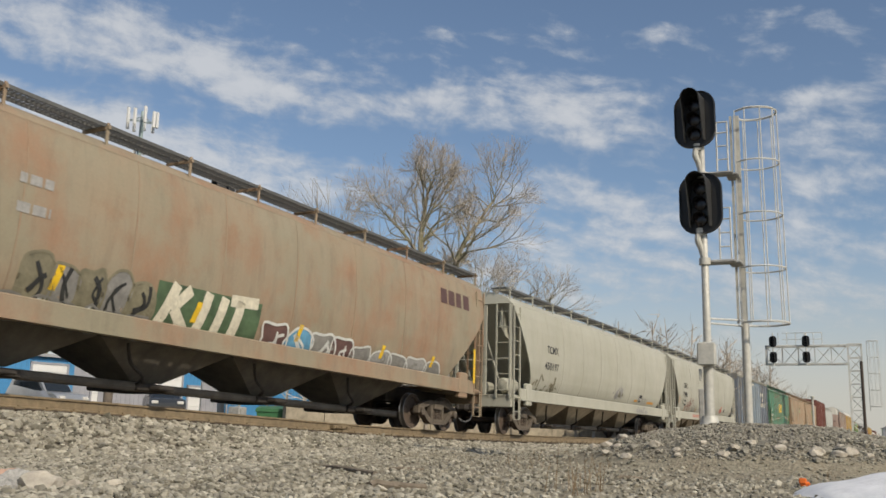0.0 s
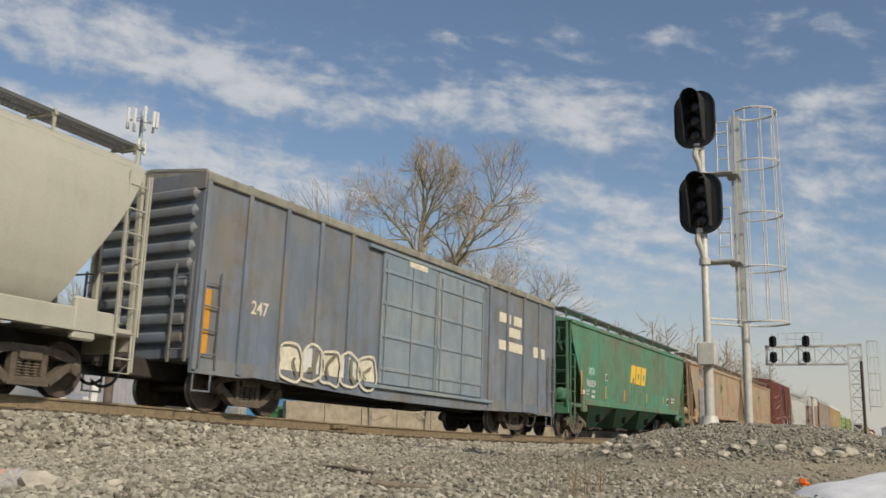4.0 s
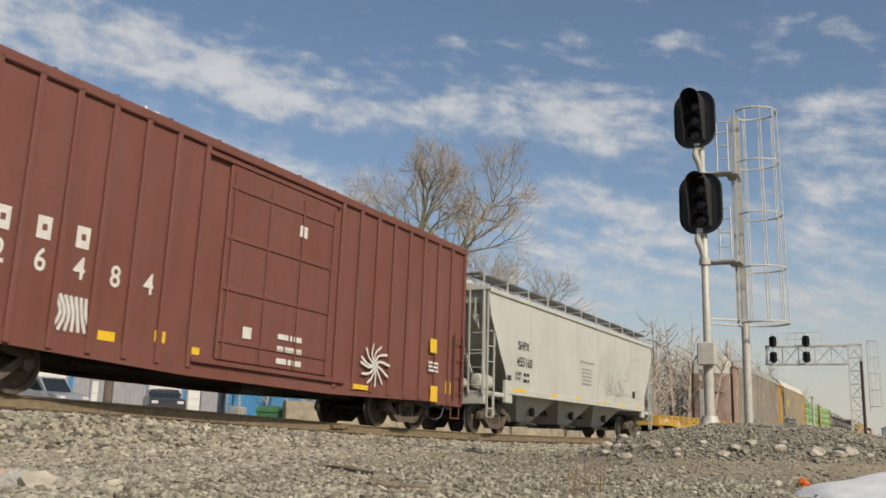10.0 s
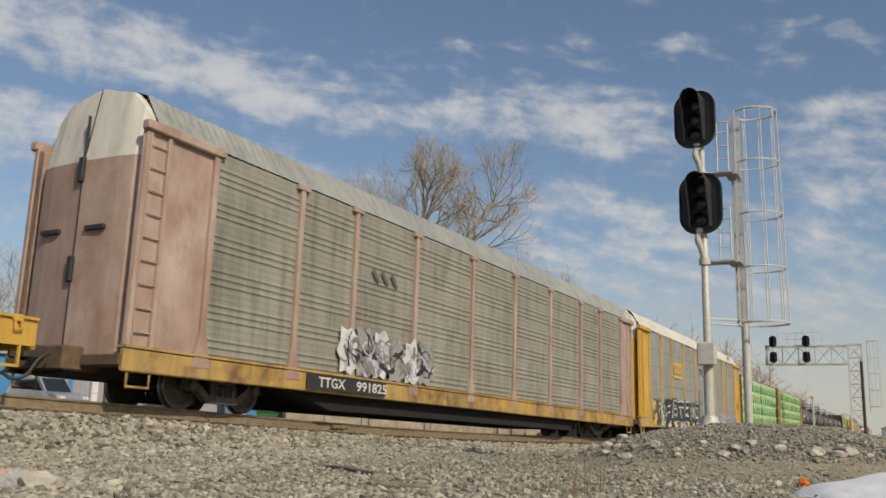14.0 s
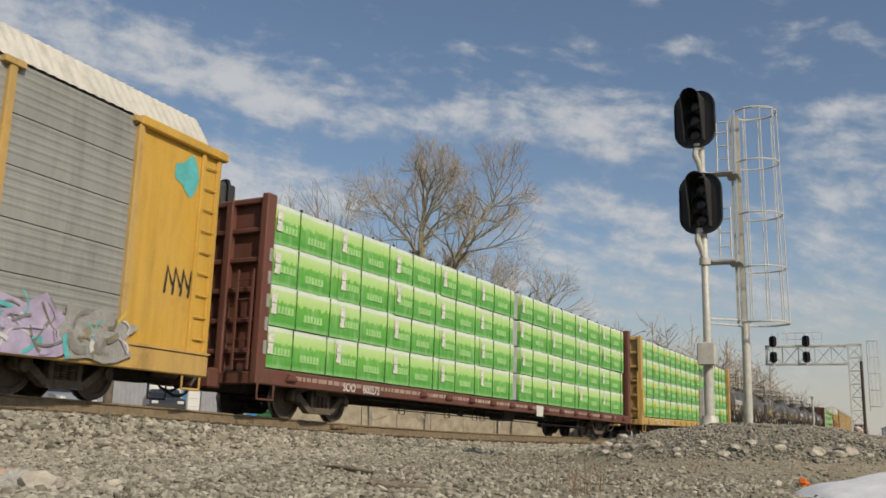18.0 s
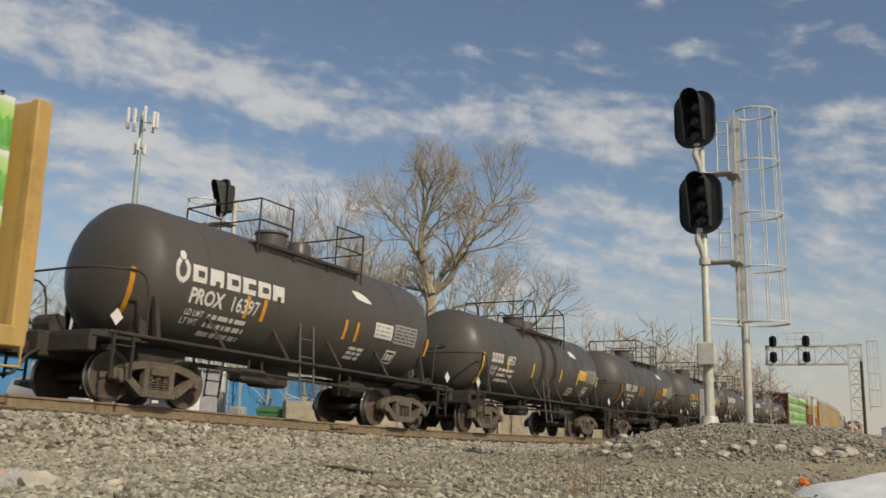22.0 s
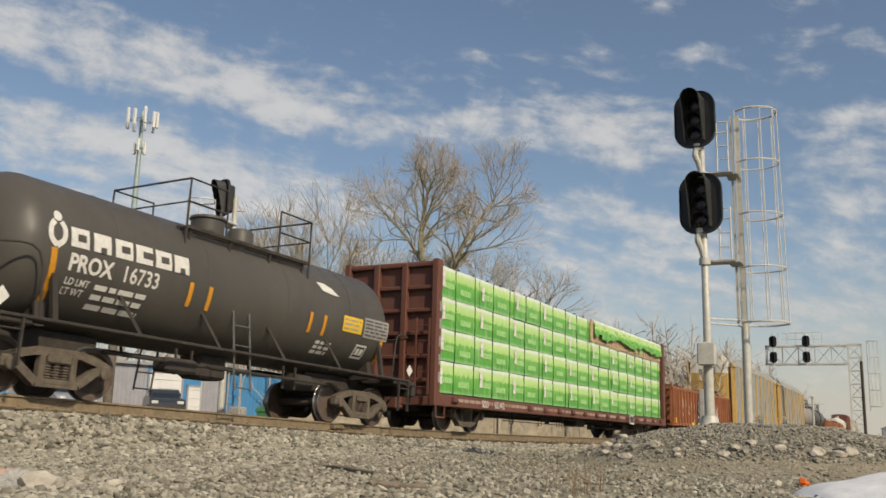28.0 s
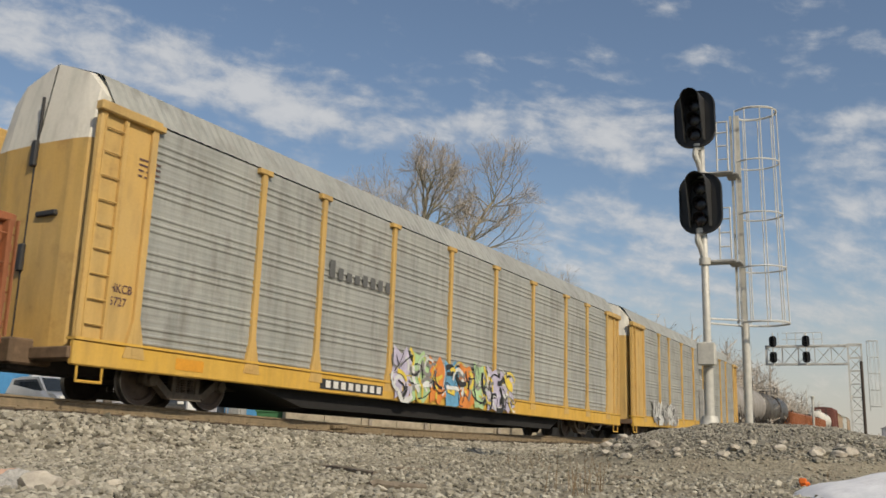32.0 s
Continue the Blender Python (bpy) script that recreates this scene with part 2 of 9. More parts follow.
# ---- mesh building ----
class Geo:
    """Collects vertices and faces, and a material slot for each face."""
    def __init__(self):
        self.v, self.f, self.s = [], [], []

    def add(self, vs, fs, slot=0):
        k = len(self.v)
        self.v += [tuple(p) for p in vs]
        self.f += [tuple(i + k for i in f) for f in fs]
        self.s += [slot] * len(fs)
        return self

    def box(self, x0, x1, y0, y1, z0, z1, slot=0):
        vs = [(x, y, z) for x in (x0, x1) for y in (y0, y1) for z in (z0, z1)]
        return self.add(vs, [(0, 1, 3, 2), (4, 6, 7, 5), (0, 4, 5, 1), (2, 3, 7, 6), (0, 2, 6, 4), (1, 5, 7, 3)], slot)

    def cbox(self, x0, x1, y0, y1, z0, z1, c=0.02, slot=0):
        """A box with chamfered edges."""
        sl = [(z0, c), (z0 + c, 0), (z1 - c, 0), (z1, c)]
        vs, n = [], 8
        for z, d in sl:
            vs += [(x0+d+c, y0+d, z), (x1-d-c, y0+d, z), (x1-d, y0+d+c, z), (x1-d, y1-d-c, z),
                   (x1-d-c, y1-d, z), (x0+d+c, y1-d, z), (x0+d, y1-d-c, z), (x0+d, y0+d+c, z)]
        fs = [tuple(range(7, -1, -1)), tuple(range(24, 32))]
        for r in range(3):
            fs += [(r*n+i, r*n+(i+1) % n, (r+1)*n+(i+1) % n, (r+1)*n+i) for i in range(n)]
        return self.add(vs, fs, slot)

    def slices(self, rows, slot=0):
        """Stacked rectangles: (z, x0, x1, y0, y1)."""
        vs = []
        for z, x0, x1, y0, y1 in rows:
            vs += [(x0, y0, z), (x1, y0, z), (x1, y1, z), (x0, y1, z)]
        n = len(rows)
        fs = [(3, 2, 1, 0), tuple(4*(n-1) + i for i in range(4))]
        for r in range(n - 1):
            fs += [(4*r+i, 4*r+(i+1) % 4, 4*r+4+(i+1) % 4, 4*r+4+i) for i in range(4)]
        return self.add(vs, fs, slot)

    def tube(self, pts, r, n=6, slot=0, closed=True, r2=None):
        pts = [Vector(p) for p in pts]
        vs, fs = [], []
        for i, p in enumerate(pts):
            d = (pts[min(i+1, len(pts)-1)] - pts[max(i-1, 0)]).normalized()
            a = d.orthogonal().normalized() if i == 0 else (a - d * a.dot(d)).normalized()
            b = d.cross(a)
            rr = r if r2 is None else r + (r2 - r) * i / (len(pts) - 1)
            vs += [p + (a*math.cos(2*math.pi*k/n) + b*math.sin(2*math.pi*k/n)) * rr for k in range(n)]
            if i:
                o = (i-1)*n
                fs += [(o+k, o+(k+1) % n, o+n+(k+1) % n, o+n+k) for k in range(n)]
        if closed:
            fs += [tuple(range(n-1, -1, -1)), tuple(range(len(vs)-n, len(vs)))]
        return self.add(vs, fs, slot)

    def beam(self, p, q, w, h, slot=0, up=(0, 0, 1)):
        """A bar of section w (sideways) by h (upwards) from p to q."""
        p, q = Vector(p), Vector(q)
        d = (q - p).normalized()
        s = d.cross(Vector(up))
        s = (s if s.length > 1e-3 else d.cross(Vector((1, 0, 0)))).normalized() * w / 2
        u = s.cross(d).normalized() * h / 2
        vs = [e + a*s + b*u for e in (p, q) for a, b in ((-1, -1), (1, -1), (1, 1), (-1, 1))]
        return self.add(vs, [(3, 2, 1, 0), (4, 5, 6, 7), (0, 1, 5, 4), (1, 2, 6, 5), (2, 3, 7, 6), (3, 0, 4, 7)], slot)

    def lathe(self, prof, axis="x", n=24, centre=(0, 0, 0), slot=0, caps=True):
        """A profile of (place along the axis, radius) turned about the axis."""
        vs, fs = [], []
        for a, r in prof:
            for k in range(n):
                c, s = math.cos(2*math.pi*k/n)*r, math.sin(2*math.pi*k/n)*r
                p = {"x": (a, c, s), "y": (c, a, s), "z": (c, s, a)}[axis]
                vs.append(tuple(i+j for i, j in zip(p, centre)))
        m = len(prof)
        for i in range(m-1):
            fs += [(i*n+k, i*n+(k+1) % n, (i+1)*n+(k+1) % n, (i+1)*n+k) for k in range(n)]
        if caps:
            fs += [tuple(range(n-1, -1, -1)), tuple(range((m-1)*n, m*n))]
        return self.add(vs, fs, slot)

    def prism(self, poly, x0, x1, slot=0, axis="x"):
        """A polygon of (y, z) made solid from x0 to x1 (or (x, z) along y, (x, y) along z)."""
        n = len(poly)
        put = {"x": lambda e, a, b: (e, a, b), "y": lambda e, a, b: (a, e, b), "z": lambda e, a, b: (a, b, e)}[axis]
        vs = [put(x0, *p) for p in poly] + [put(x1, *p) for p in poly]
        fs = [tuple(range(n-1, -1, -1)), tuple(range(n, 2*n))] + [(i, (i+1) % n, n+(i+1) % n, n+i) for i in range(n)]
        return self.add(vs, fs, slot)

    def stretch(self, sx=1.0, sy=1.0, sz=1.0):
        self.v = [(x*sx, y*sy, z*sz) for x, y, z in self.v]
        return self

    def mesh(self, name, mats, smooth=False):
        me = bpy.data.meshes.new(name)
        me.from_pydata(self.v, [], self.f)
        for m in (mats if isinstance(mats, (list, tuple)) else [mats]):
            me.materials.append(m)
        if any(self.s):
            me.polygons.foreach_set("material_index", self.s)
        bm = bmesh.new()
        bm.from_mesh(me)
        bmesh.ops.recalc_face_normals(bm, faces=bm.faces)
        if smooth:
            for f in bm.faces:
                f.smooth = True
            for e in bm.edges:
                if len(e.link_faces) == 2 and e.calc_face_angle(0) > 0.6:
                    e.smooth = False
        bm.to_mesh(me)
        bm.free()
        return me


TALL = 1.129   # the car bodies' heights against the figures that draw them
RIDERS = set()


def rides(ob):
    while ob.parent:
        ob = ob.parent
    return ob in RIDERS


def part(name, geo, mats, parent=None, label="", smooth=False, at=(0, 0, 0), body=True):
    """Links one mesh under its thing; what belongs to a car's body takes the body's height."""
    if body and parent and rides(parent):
        at = (at[0], at[1], at[2]*TALL)
        if isinstance(geo, Geo):
            geo.stretch(sz=TALL)
    me = geo if isinstance(geo, bpy.types.Mesh) else geo.mesh(name, mats, smooth)
    ob = new(name, me)
    ob.parent = parent
    ob.location = at
    if label:
        tagged(ob, label)
    return ob


GLYPHS = {}


def glyphs(text, bold=0.0, space=1.0):
    """The outline faces of a line of text, one unit high: 2D vertices and faces."""
    key = (text, bold, space)
    if key not in GLYPHS:
        cu = bpy.data.curves.new("letters", "FONT")
        cu.body, cu.size, cu.offset, cu.space_character, cu.resolution_u = text, 1.0, bold, space, 3
        ob = bpy.data.objects.new("letters", cu)
        scene.collection.objects.link(ob)
        me = bpy.data.meshes.new_from_object(ob.evaluated_get(bpy.context.evaluated_depsgraph_get()))
        vs = [(v.co.x, v.co.y) for v in me.vertices]
        fs = [tuple(p.vertices) for p in me.polygons]
        bpy.data.objects.remove(ob)
        bpy.data.meshes.remove(me)
        bpy.data.curves.remove(cu)
        w = max((v[0] for v in vs), default=1)
        h = max((v[1] for v in vs), default=1)
        GLYPHS[key] = ([(x / h, y / h) for x, y in vs], fs, w / h)
    return GLYPHS[key]


def on_side(w, lift):
    return lambda y, z: (-(w(z) + lift), y, z)


def letters(geo, text, y, z, h, put, wide=None, bold=0.01, slot=0, lean=0.0):
    """Writes text on a car's side with its left end at y (it runs towards -y), bottom at z, h high."""
    vs, fs, w = glyphs(text, bold)
    k = h if wide is None else wide / w
    geo.add([put(y - a*k - b*h*lean, z + b*h) for a, b in vs], fs, slot)


def bar(geo, y, z, length, h, put, slot=0, lean=0.0, n=4):
    """A painted strip on a side: length towards -y, h high, in n steps so that it follows a curve."""
    vs, fs = [], []
    for i in range(n+1):
        zz = z + h*i/n
        vs += [put(y - lean*(zz-z), zz), put(y - length - lean*(zz-z), zz)]
        if i:
            fs.append((2*i-2, 2*i-1, 2*i+1, 2*i))
    geo.add(vs, fs, slot)


def ribbon(geo, pts, width, put, slot=0):
    """A brushed stroke along points (y, z)."""
    vs, fs = [], []
    for i, (a, b) in enumerate(pts):
        p, q = pts[max(i-1, 0)], pts[min(i+1, len(pts)-1)]
        dy, dz = q[0]-p[0], q[1]-p[1]
        l = math.hypot(dy, dz) or 1
        ny, nz = -dz/l*width/2, dy/l*width/2
        vs += [put(a+ny, b+nz), put(a-ny, b-nz)]
        if i:
            fs.append((2*i-2, 2*i-1, 2*i+1, 2*i))
    geo.add(vs, fs, slot)


def blob(geo, pts, put, slot=0):
    """A filled patch round its middle."""
    n = len(pts)
    cy, cz = sum(p[0] for p in pts)/n, sum(p[1] for p in pts)/n
    vs, fs = [put(cy, cz)], []
    for r in (0.5, 1.0):
        vs += [put(cy+(a-cy)*r, cz+(b-cz)*r) for a, b in pts]
    fs += [(0, 1+i, 1+(i+1) % n) for i in range(n)]
    fs += [(1+i, 1+n+i, 1+n+(i+1) % n, 1+(i+1) % n) for i in range(n)]
    geo.add(vs, fs, slot)


def curve_pts(pts, n=4):
    out = []
    for i in range(len(pts)-1):
        p0, p1, p2, p3 = pts[max(i-1, 0)], pts[i], pts[i+1], pts[min(i+2, len(pts)-1)]
        for k in range(n):
            u = k/n
            out.append(tuple(0.5*(2*b + (c-a)*u + (2*a-5*b+4*c-d)*u*u + (3*b-a-3*c+d)*u**3) for a, b, c, d in zip(p0, p1, p2, p3)))
    return out + [pts[-1]]


def graffiti(parent, put, y, z, length, h, count, mats, seed, label, angular=0.0, outline=0.05, slant=0.0, inner=2):
    """Sprayed shapes in a row: filled bodies (the first colours), a rim (second last) and strokes (last)."""
    rnd = random.Random(seed)
    g = Geo()
    step = length/count
    near, far = put
    nm = len(mats)
    for i in range(count):
        cy, cz = y - step*(i+0.5), z + h*0.5
        n = 9
        pts = []
        for k in range(n):
            a = 2*math.pi*k/n
            rr = rnd.uniform(0.78, 1.12)
            sx, sz = math.cos(a), math.sin(a)
            sq = 1/max(abs(sx), abs(sz))*0.55 + 0.45
            pts.append((cy + sx*sq*rr*step*0.58 - slant*sz*sq*h*0.4, cz + sz*sq*rr*h*0.47))
        smooth = pts if angular else curve_pts(pts + [pts[0]], 3)[:-1]
        blob(g, smooth, near, i % (nm-2))
        ribbon(g, smooth + [smooth[0], smooth[1]], outline, far, nm-2)
        for k in range(inner):
            a = (cy + rnd.uniform(-.32, .32)*step, cz + rnd.uniform(.1, .36)*h)
            b = (cy + rnd.uniform(-.32, .32)*step, cz + rnd.uniform(-.1, .1)*h)
            c = (cy + rnd.uniform(-.32, .32)*step, cz - rnd.uniform(.1, .36)*h)
            ribbon(g, [a, b, c] if angular else curve_pts([a, b, c], 4), outline*rnd.uniform(0.9, 2.0), far, nm-1)
    return part("graffiti", g, mats, parent, label)

# ---- rolling stock: local y runs forward, -x is the side towards the camera, z = 0 is the top of the rail ----
CARS, SPINNERS = [], []


def wagon(name, front, rear, label, category, trucks):
    e = tagged(new(name), label, category, "cars of the freight train")
    CARS.append((e, front, rear, trucks))
    RIDERS.add(e)
    return e


WR = 0.457


def wheelset_mesh():
    g = Geo()
    g.lathe([(-1.02, 0.06), (-0.95, 0.085), (0.95, 0.085), (1.02, 0.06)], "x", 10)
    for s in (-1, 1):
        g.lathe([(s*0.80, 0.10), (s*0.80, 0.14), (s*0.765, 0.20), (s*0.755, 0.34), (s*0.80, 0.365), (s*0.805, WR-0.012)], "x", 28, slot=0, caps=False)
        g.lathe([(s*0.805, WR-0.012), (s*0.80, WR), (s*0.70, WR+0.004), (s*0.685, WR+0.022), (s*0.665, WR+0.02)], "x", 28, slot=1, caps=False)
        g.lathe([(s*0.665, WR+0.02), (s*0.66, 0.36), (s*0.70, 0.33), (s*0.71, 0.16), (s*0.68, 0.10)], "x", 28, slot=0, caps=False)
    return g.mesh("wheelset", [M_WHEEL, M_TREAD], True)


def side_frame_mesh(wb):
    g = Geo()
    h = wb/2
    top = [(-h-0.13, 0.50), (-h+0.16, 0.60), (-0.42, 0.67), (0.42, 0.67), (h-0.16, 0.60), (h+0.13, 0.50)]
    for a, b in zip(top, top[1:]):
        g.beam((-1.0, *a), (-1.0, *b), 0.15, 0.13, up=(0, 0, 1))
    low = [(-h+0.10, 0.47), (-0.40, 0.20), (0.40, 0.20), (h-0.10, 0.47)]
    for a, b in zip(low, low[1:]):
        g.beam((-1.0, *a), (-1.0, *b), 0.17, 0.13)
    for s in (-1, 1):
        g.cbox(-1.08, -0.93, s*0.30-0.055, s*0.30+0.055, 0.2, 0.64, 0.015)
        g.cbox(-1.10, -0.90, s*h-0.15, s*h+0.15, 0.36, 0.56, 0.03)
        g.lathe([(-1.16, 0.07), (-1.15, 0.10), (-1.02, 0.115)], "x", 12, (0, s*h, 0.43))
    g.cbox(-1.09, -0.92, -0.26, 0.26, 0.17, 0.26, 0.02)
    g.cbox(-1.11, -0.90, -0.22, 0.22, 0.50, 0.66, 0.02)
    return g.stretch(sz=1.063).mesh("side_frame", M_TRUCK)


def spring_mesh():
    prof = []
    for k in range(6):
        z = 0.265 + k*0.042
        prof += [(z, 0.055), (z+0.012, 0.078), (z+0.028, 0.078), (z+0.036, 0.055)]
    return Geo().lathe(prof, "z", 8, (0, 0, 0)).stretch(sz=1.063).mesh("spring", M_SPRING)


ME_WHEELS = wheelset_mesh()
ME_FRAME = {1.78: side_frame_mesh(1.78)}
ME_SPRING = spring_mesh()
ME_BOLSTER = Geo().cbox(-1.0, 1.0, -0.2, 0.2, 0.46, 0.66, 0.03).box(-0.75, 0.75, -0.75, -0.62, 0.34, 0.48).box(-0.75, 0.75, 0.62, 0.75, 0.34, 0.48).stretch(sz=1.063).mesh("truck", M_UNDER)


def truck(car, y):
    t = part("truck", ME_BOLSTER, None, car, at=(0, y, 0))
    for s in (-1, 1):
        w = part("wheelset", ME_WHEELS, None, t, at=(0, s*0.89, WR), body=False)
        SPINNERS.append((w, car))
    for s in (1, -1):
        f = part("side_frame", ME_FRAME[1.78], None, t)
        if s < 0:
            f.rotation_euler = (0, 0, math.pi)
        for y1 in (-0.17, 0.0, 0.17):
            part("spring", ME_SPRING, None, f, at=(-1.0, y1, 0))
    return t


ME_COUPLER = Geo().cbox(-0.09, 0.09, -0.75, 0.0, 0.64, 0.84, 0.02).cbox(-0.17, 0.14, -0.02, 0.24, 0.60, 0.88, 0.05).cbox(0.05, 0.16, 0.16, 0.36, 0.62, 0.86, 0.03).stretch(sz=TALL).mesh("coupler", M_UNDER)
ME_HOSE = Geo().tube(curve_pts([(-0.35, -0.1, 0.72), (-0.36, 0.12, 0.60), (-0.34, 0.30, 0.36), (-0.22, 0.46, 0.30), (-0.1, 0.56, 0.38)], 4), 0.028, 6).stretch(sz=TALL).mesh("air_hose", M_HOSE)


def couplers(car, h):
    for s in (1, -1):
        for name, me in (("coupler", ME_COUPLER), ("air_hose", ME_HOSE)):
            c = part(name, me, None, car, at=(0, s*h, 0))
            if s < 0:
                c.rotation_euler = (0, 0, math.pi)


def ladder(car, x, y, z0, z1, wide, mat, step=0.36, axis="y", name="ladder", top=None):
    """Two stiles and round rungs; wide along the given axis."""
    g = Geo()
    top = top or (x, y)
    d = (wide/2, 0) if axis == "x" else (0, wide/2)
    for s in (-1, 1):
        g.beam((x+s*d[0], y+s*d[1], z0), (top[0]+s*d[0], top[1]+s*d[1], z1), 0.05, 0.035, up=(0, 1, 0))
    n = max(2, int((z1-z0)/step))
    for i in range(n):
        u = (i+0.5)/n
        a, b, z = x+(top[0]-x)*u, y+(top[1]-y)*u, z0+(z1-z0)*u
        g.tube([(a-d[0], b-d[1], z), (a+d[0], b+d[1], z)], 0.014, 5)
    return part(name, g, mat, car)


def grating(y0, y1, x0, x1, z, pitch=0.09):
    g = Geo()
    n = int((y1-y0)/pitch)
    for i in range(n+1):
        y = y0 + i*pitch
        g.box(x0, x1, y, y+0.014, z, z+0.035)
    for x in (x0, (x0+x1)/2, x1):
        g.box(x-0.012, x+0.012, y0, y1+0.02, z-0.01, z+0.045)
    return g


def hopper(name, front, rear, label, mat, kind, bays, under=None, eave=3.7, sill=1.1, trucks_in=1.75):
    """A covered hopper. kind: 'round' (curved sides, through sills) or 'flat' (straight sides cut by an arc at the ends)."""
    L = rear - front
    h = L/2
    ty = h - trucks_in
    car = wagon(name, front, rear, label, "railway hopper car", ty)
    under = under or mat
    if kind == "round":
        prof = [(1.18, 1.20), (1.35, 1.32), (1.6, 1.44), (2.0, 1.525), (2.5, 1.55), (3.0, 1.53), (3.35, 1.48), (eave, 1.40)]
        roof = [(eave+0.10, 1.28), (eave+0.22, 1.05), (eave+0.31, 0.7), (eave+0.35, 0.3)]
        side_in = [(1.18, 1.75), (1.8, 1.35), (2.3, 0.95), (2.75, 0.58), (3.3, 0.2), (eave, 0.0)]
        slope_in = [(1.18, 3.1), (2.0, 2.1), (2.75, 1.15), (3.3, 0.5), (eave, 0.06)]
    elif kind == "capsule":
        prof = [(1.18, 1.30), (1.35, 1.39), (1.6, 1.47), (2.0, 1.53), (2.5, 1.55), (3.0, 1.53), (3.35, 1.48), (eave, 1.40)]
        roof = [(eave+0.10, 1.28), (eave+0.22, 1.05), (eave+0.31, 0.7), (eave+0.35, 0.3)]
        side_in = [(1.18, 1.9), (1.5, 1.6), (2.0, 1.0), (2.5, 0.42), (2.9, 0.06), (eave, 0.0)]
        slope_in = [(1.18, 2.6), (2.0, 1.5), (2.7, 0.55), (2.95, 0.16), (eave, 0.06)]
    else:
        prof = [(sill, 1.50), (1.6, 1.525), (2.4, 1.54), (3.1, 1.535), (eave-0.2, 1.525), (eave, 1.52)]
        roof = [(eave+0.04, 1.40), (eave+0.16, 0.9), (eave+0.24, 0.4)]
        side_in = [(sill, 1.5), (1.4, 1.36), (1.8, 1.08), (2.2, 0.74), (2.62, 0.42), (3.03, 0.14), (3.4, 0.03), (eave, 0.0)]
        slope_in = [(sill, 3.2), (2.0, 2.0), (2.6, 1.1), (3.0, 0.55), (3.4, 0.12), (eave, 0.06)]
    pz, pw = zip(*prof)
    w = lambda z: float(np.interp(z, pz, pw))
    sz, si = zip(*side_in)
    lz, li = zip(*slope_in)
    zs = sorted({*pz, *lz})
    body = Geo().slices([(z, -w(z)+0.012, w(z)-0.012, -h+np.interp(z, lz, li), h-np.interp(z, lz, li)) for z in zs])
    part("body", body, mat, car, smooth=True)
    zs = sorted({*pz, *sz, *np.linspace(pz[0], pz[-1], 12)})
    for s in (-1, 1):
        sheet = Geo().slices([(z, min(s*w(z), s*(w(z)-0.03)), max(s*w(z), s*(w(z)-0.03)), -h+np.interp(z, sz, si), h-np.interp(z, sz, si)) for z in zs])
        part("side_sheet", sheet, mat, car, smooth=True)
    part("roof", Geo().slices([(eave-0.02, -pw[-1]-0.01, pw[-1]+0.01, -h-0.04, h+0.04)] + [(z, -a, a, -h-0.04+(z-eave)*0.2, h+0.04-(z-eave)*0.2) for z, a in roof]), mat, car, smooth=True)
    for k in range(bays*2+2):
        y = -h*0.86 + k*h*1.72/(bays*2+1)
        hatch = Geo().lathe([(eave+0.2, 0.34), (eave+0.40, 0.34), (eave+0.44, 0.30), (eave+0.46, 0.05)], "z", 14, (0, y, 0))
        part("roof_hatch", hatch, mat, car)
    # eave rail and side sill
    for s in (-1, 1):
        if kind == "flat":
            part("top_chord", Geo().cbox(s*1.53-0.05, s*1.53+0.05, -h, h, eave-0.10, eave+0.03, 0.015), mat, car)
            part("side_sill", Geo().cbox(s*1.525-0.045, s*1.525+0.045, -h+1.4, h-1.4, sill-0.06, sill+0.12, 0.015), mat, car)
        else:
            part("side_sill", Geo().cbox(s*1.47-0.05, s*1.47+0.05, -h+0.5, h-0.5, 0.95, 1.26, 0.02).box(s*1.47-0.09, s*1.47+0.09, -h+0.5, h-0.5, 0.93, 0.97), mat, car)
        for k in (-1, 1):
            x, jy = s*1.47, k*(h-(1.5 if kind == "flat" else 1.15))
            part("jacking_pad", Geo().cbox(x-0.07, x+0.07, jy-0.24, jy+0.24, 0.80, 1.42, 0.03), mat, car)
    # seams
    for k in range(1, 7):
        y = -h + (0.9 if kind == "flat" else 2.2) + k*(L-(1.8 if kind == "flat" else 4.4))/7
        for s in (-1, 1):
            seam = Geo()
            for z0, z1 in zip(pz[:-1], pz[1:]):
                seam.beam((s*(w(z0)+0.001), y, z0), (s*(w(z1)+0.001), y, z1), 0.03, 0.010, up=(1, 0, 0))
            part("weld_seam", seam, mat, car)
    # centre sill, end platforms and end frames
    if kind == "flat":
        part("centre_sill", Geo().cbox(-0.32, 0.32, -h-0.35, h+0.35, 0.62, 0.98, 0.03), M_UNDER, car)
    for k in (-1, 1):
        if kind != "flat":
            part("stub_sill", Geo().cbox(-0.32, 0.32, min(k*(h+0.35), k*(h-3.2)), max(k*(h+0.35), k*(h-3.2)), 0.62, 0.98, 0.03), M_UNDER, car)
        e = k*(h+0.12)
        part("end_platform", Geo().cbox(-1.45, 1.45, min(e, e-k*1.5), max(e, e-k*1.5), 0.95, 1.07, 0.02).cbox(-1.45, 1.45, min(e, e-k*0.12), max(e, e-k*0.12), 0.72, 1.07, 0.02), mat, car)
        for x in (-1.38, -0.5, 0.5, 1.38):
            part("end_post", Geo().beam((x, e-k*0.1, 1.05), (x*0.98, e-k*0.14, eave-0.05), 0.09, 0.07, up=(0, 1, 0)), mat, car)
        for x in (-0.5, 0.5):
            part("end_brace", Geo().beam((x, e-k*0.15, 2.6), (x, e-k*1.5, 1.1), 0.08, 0.08), mat, car)
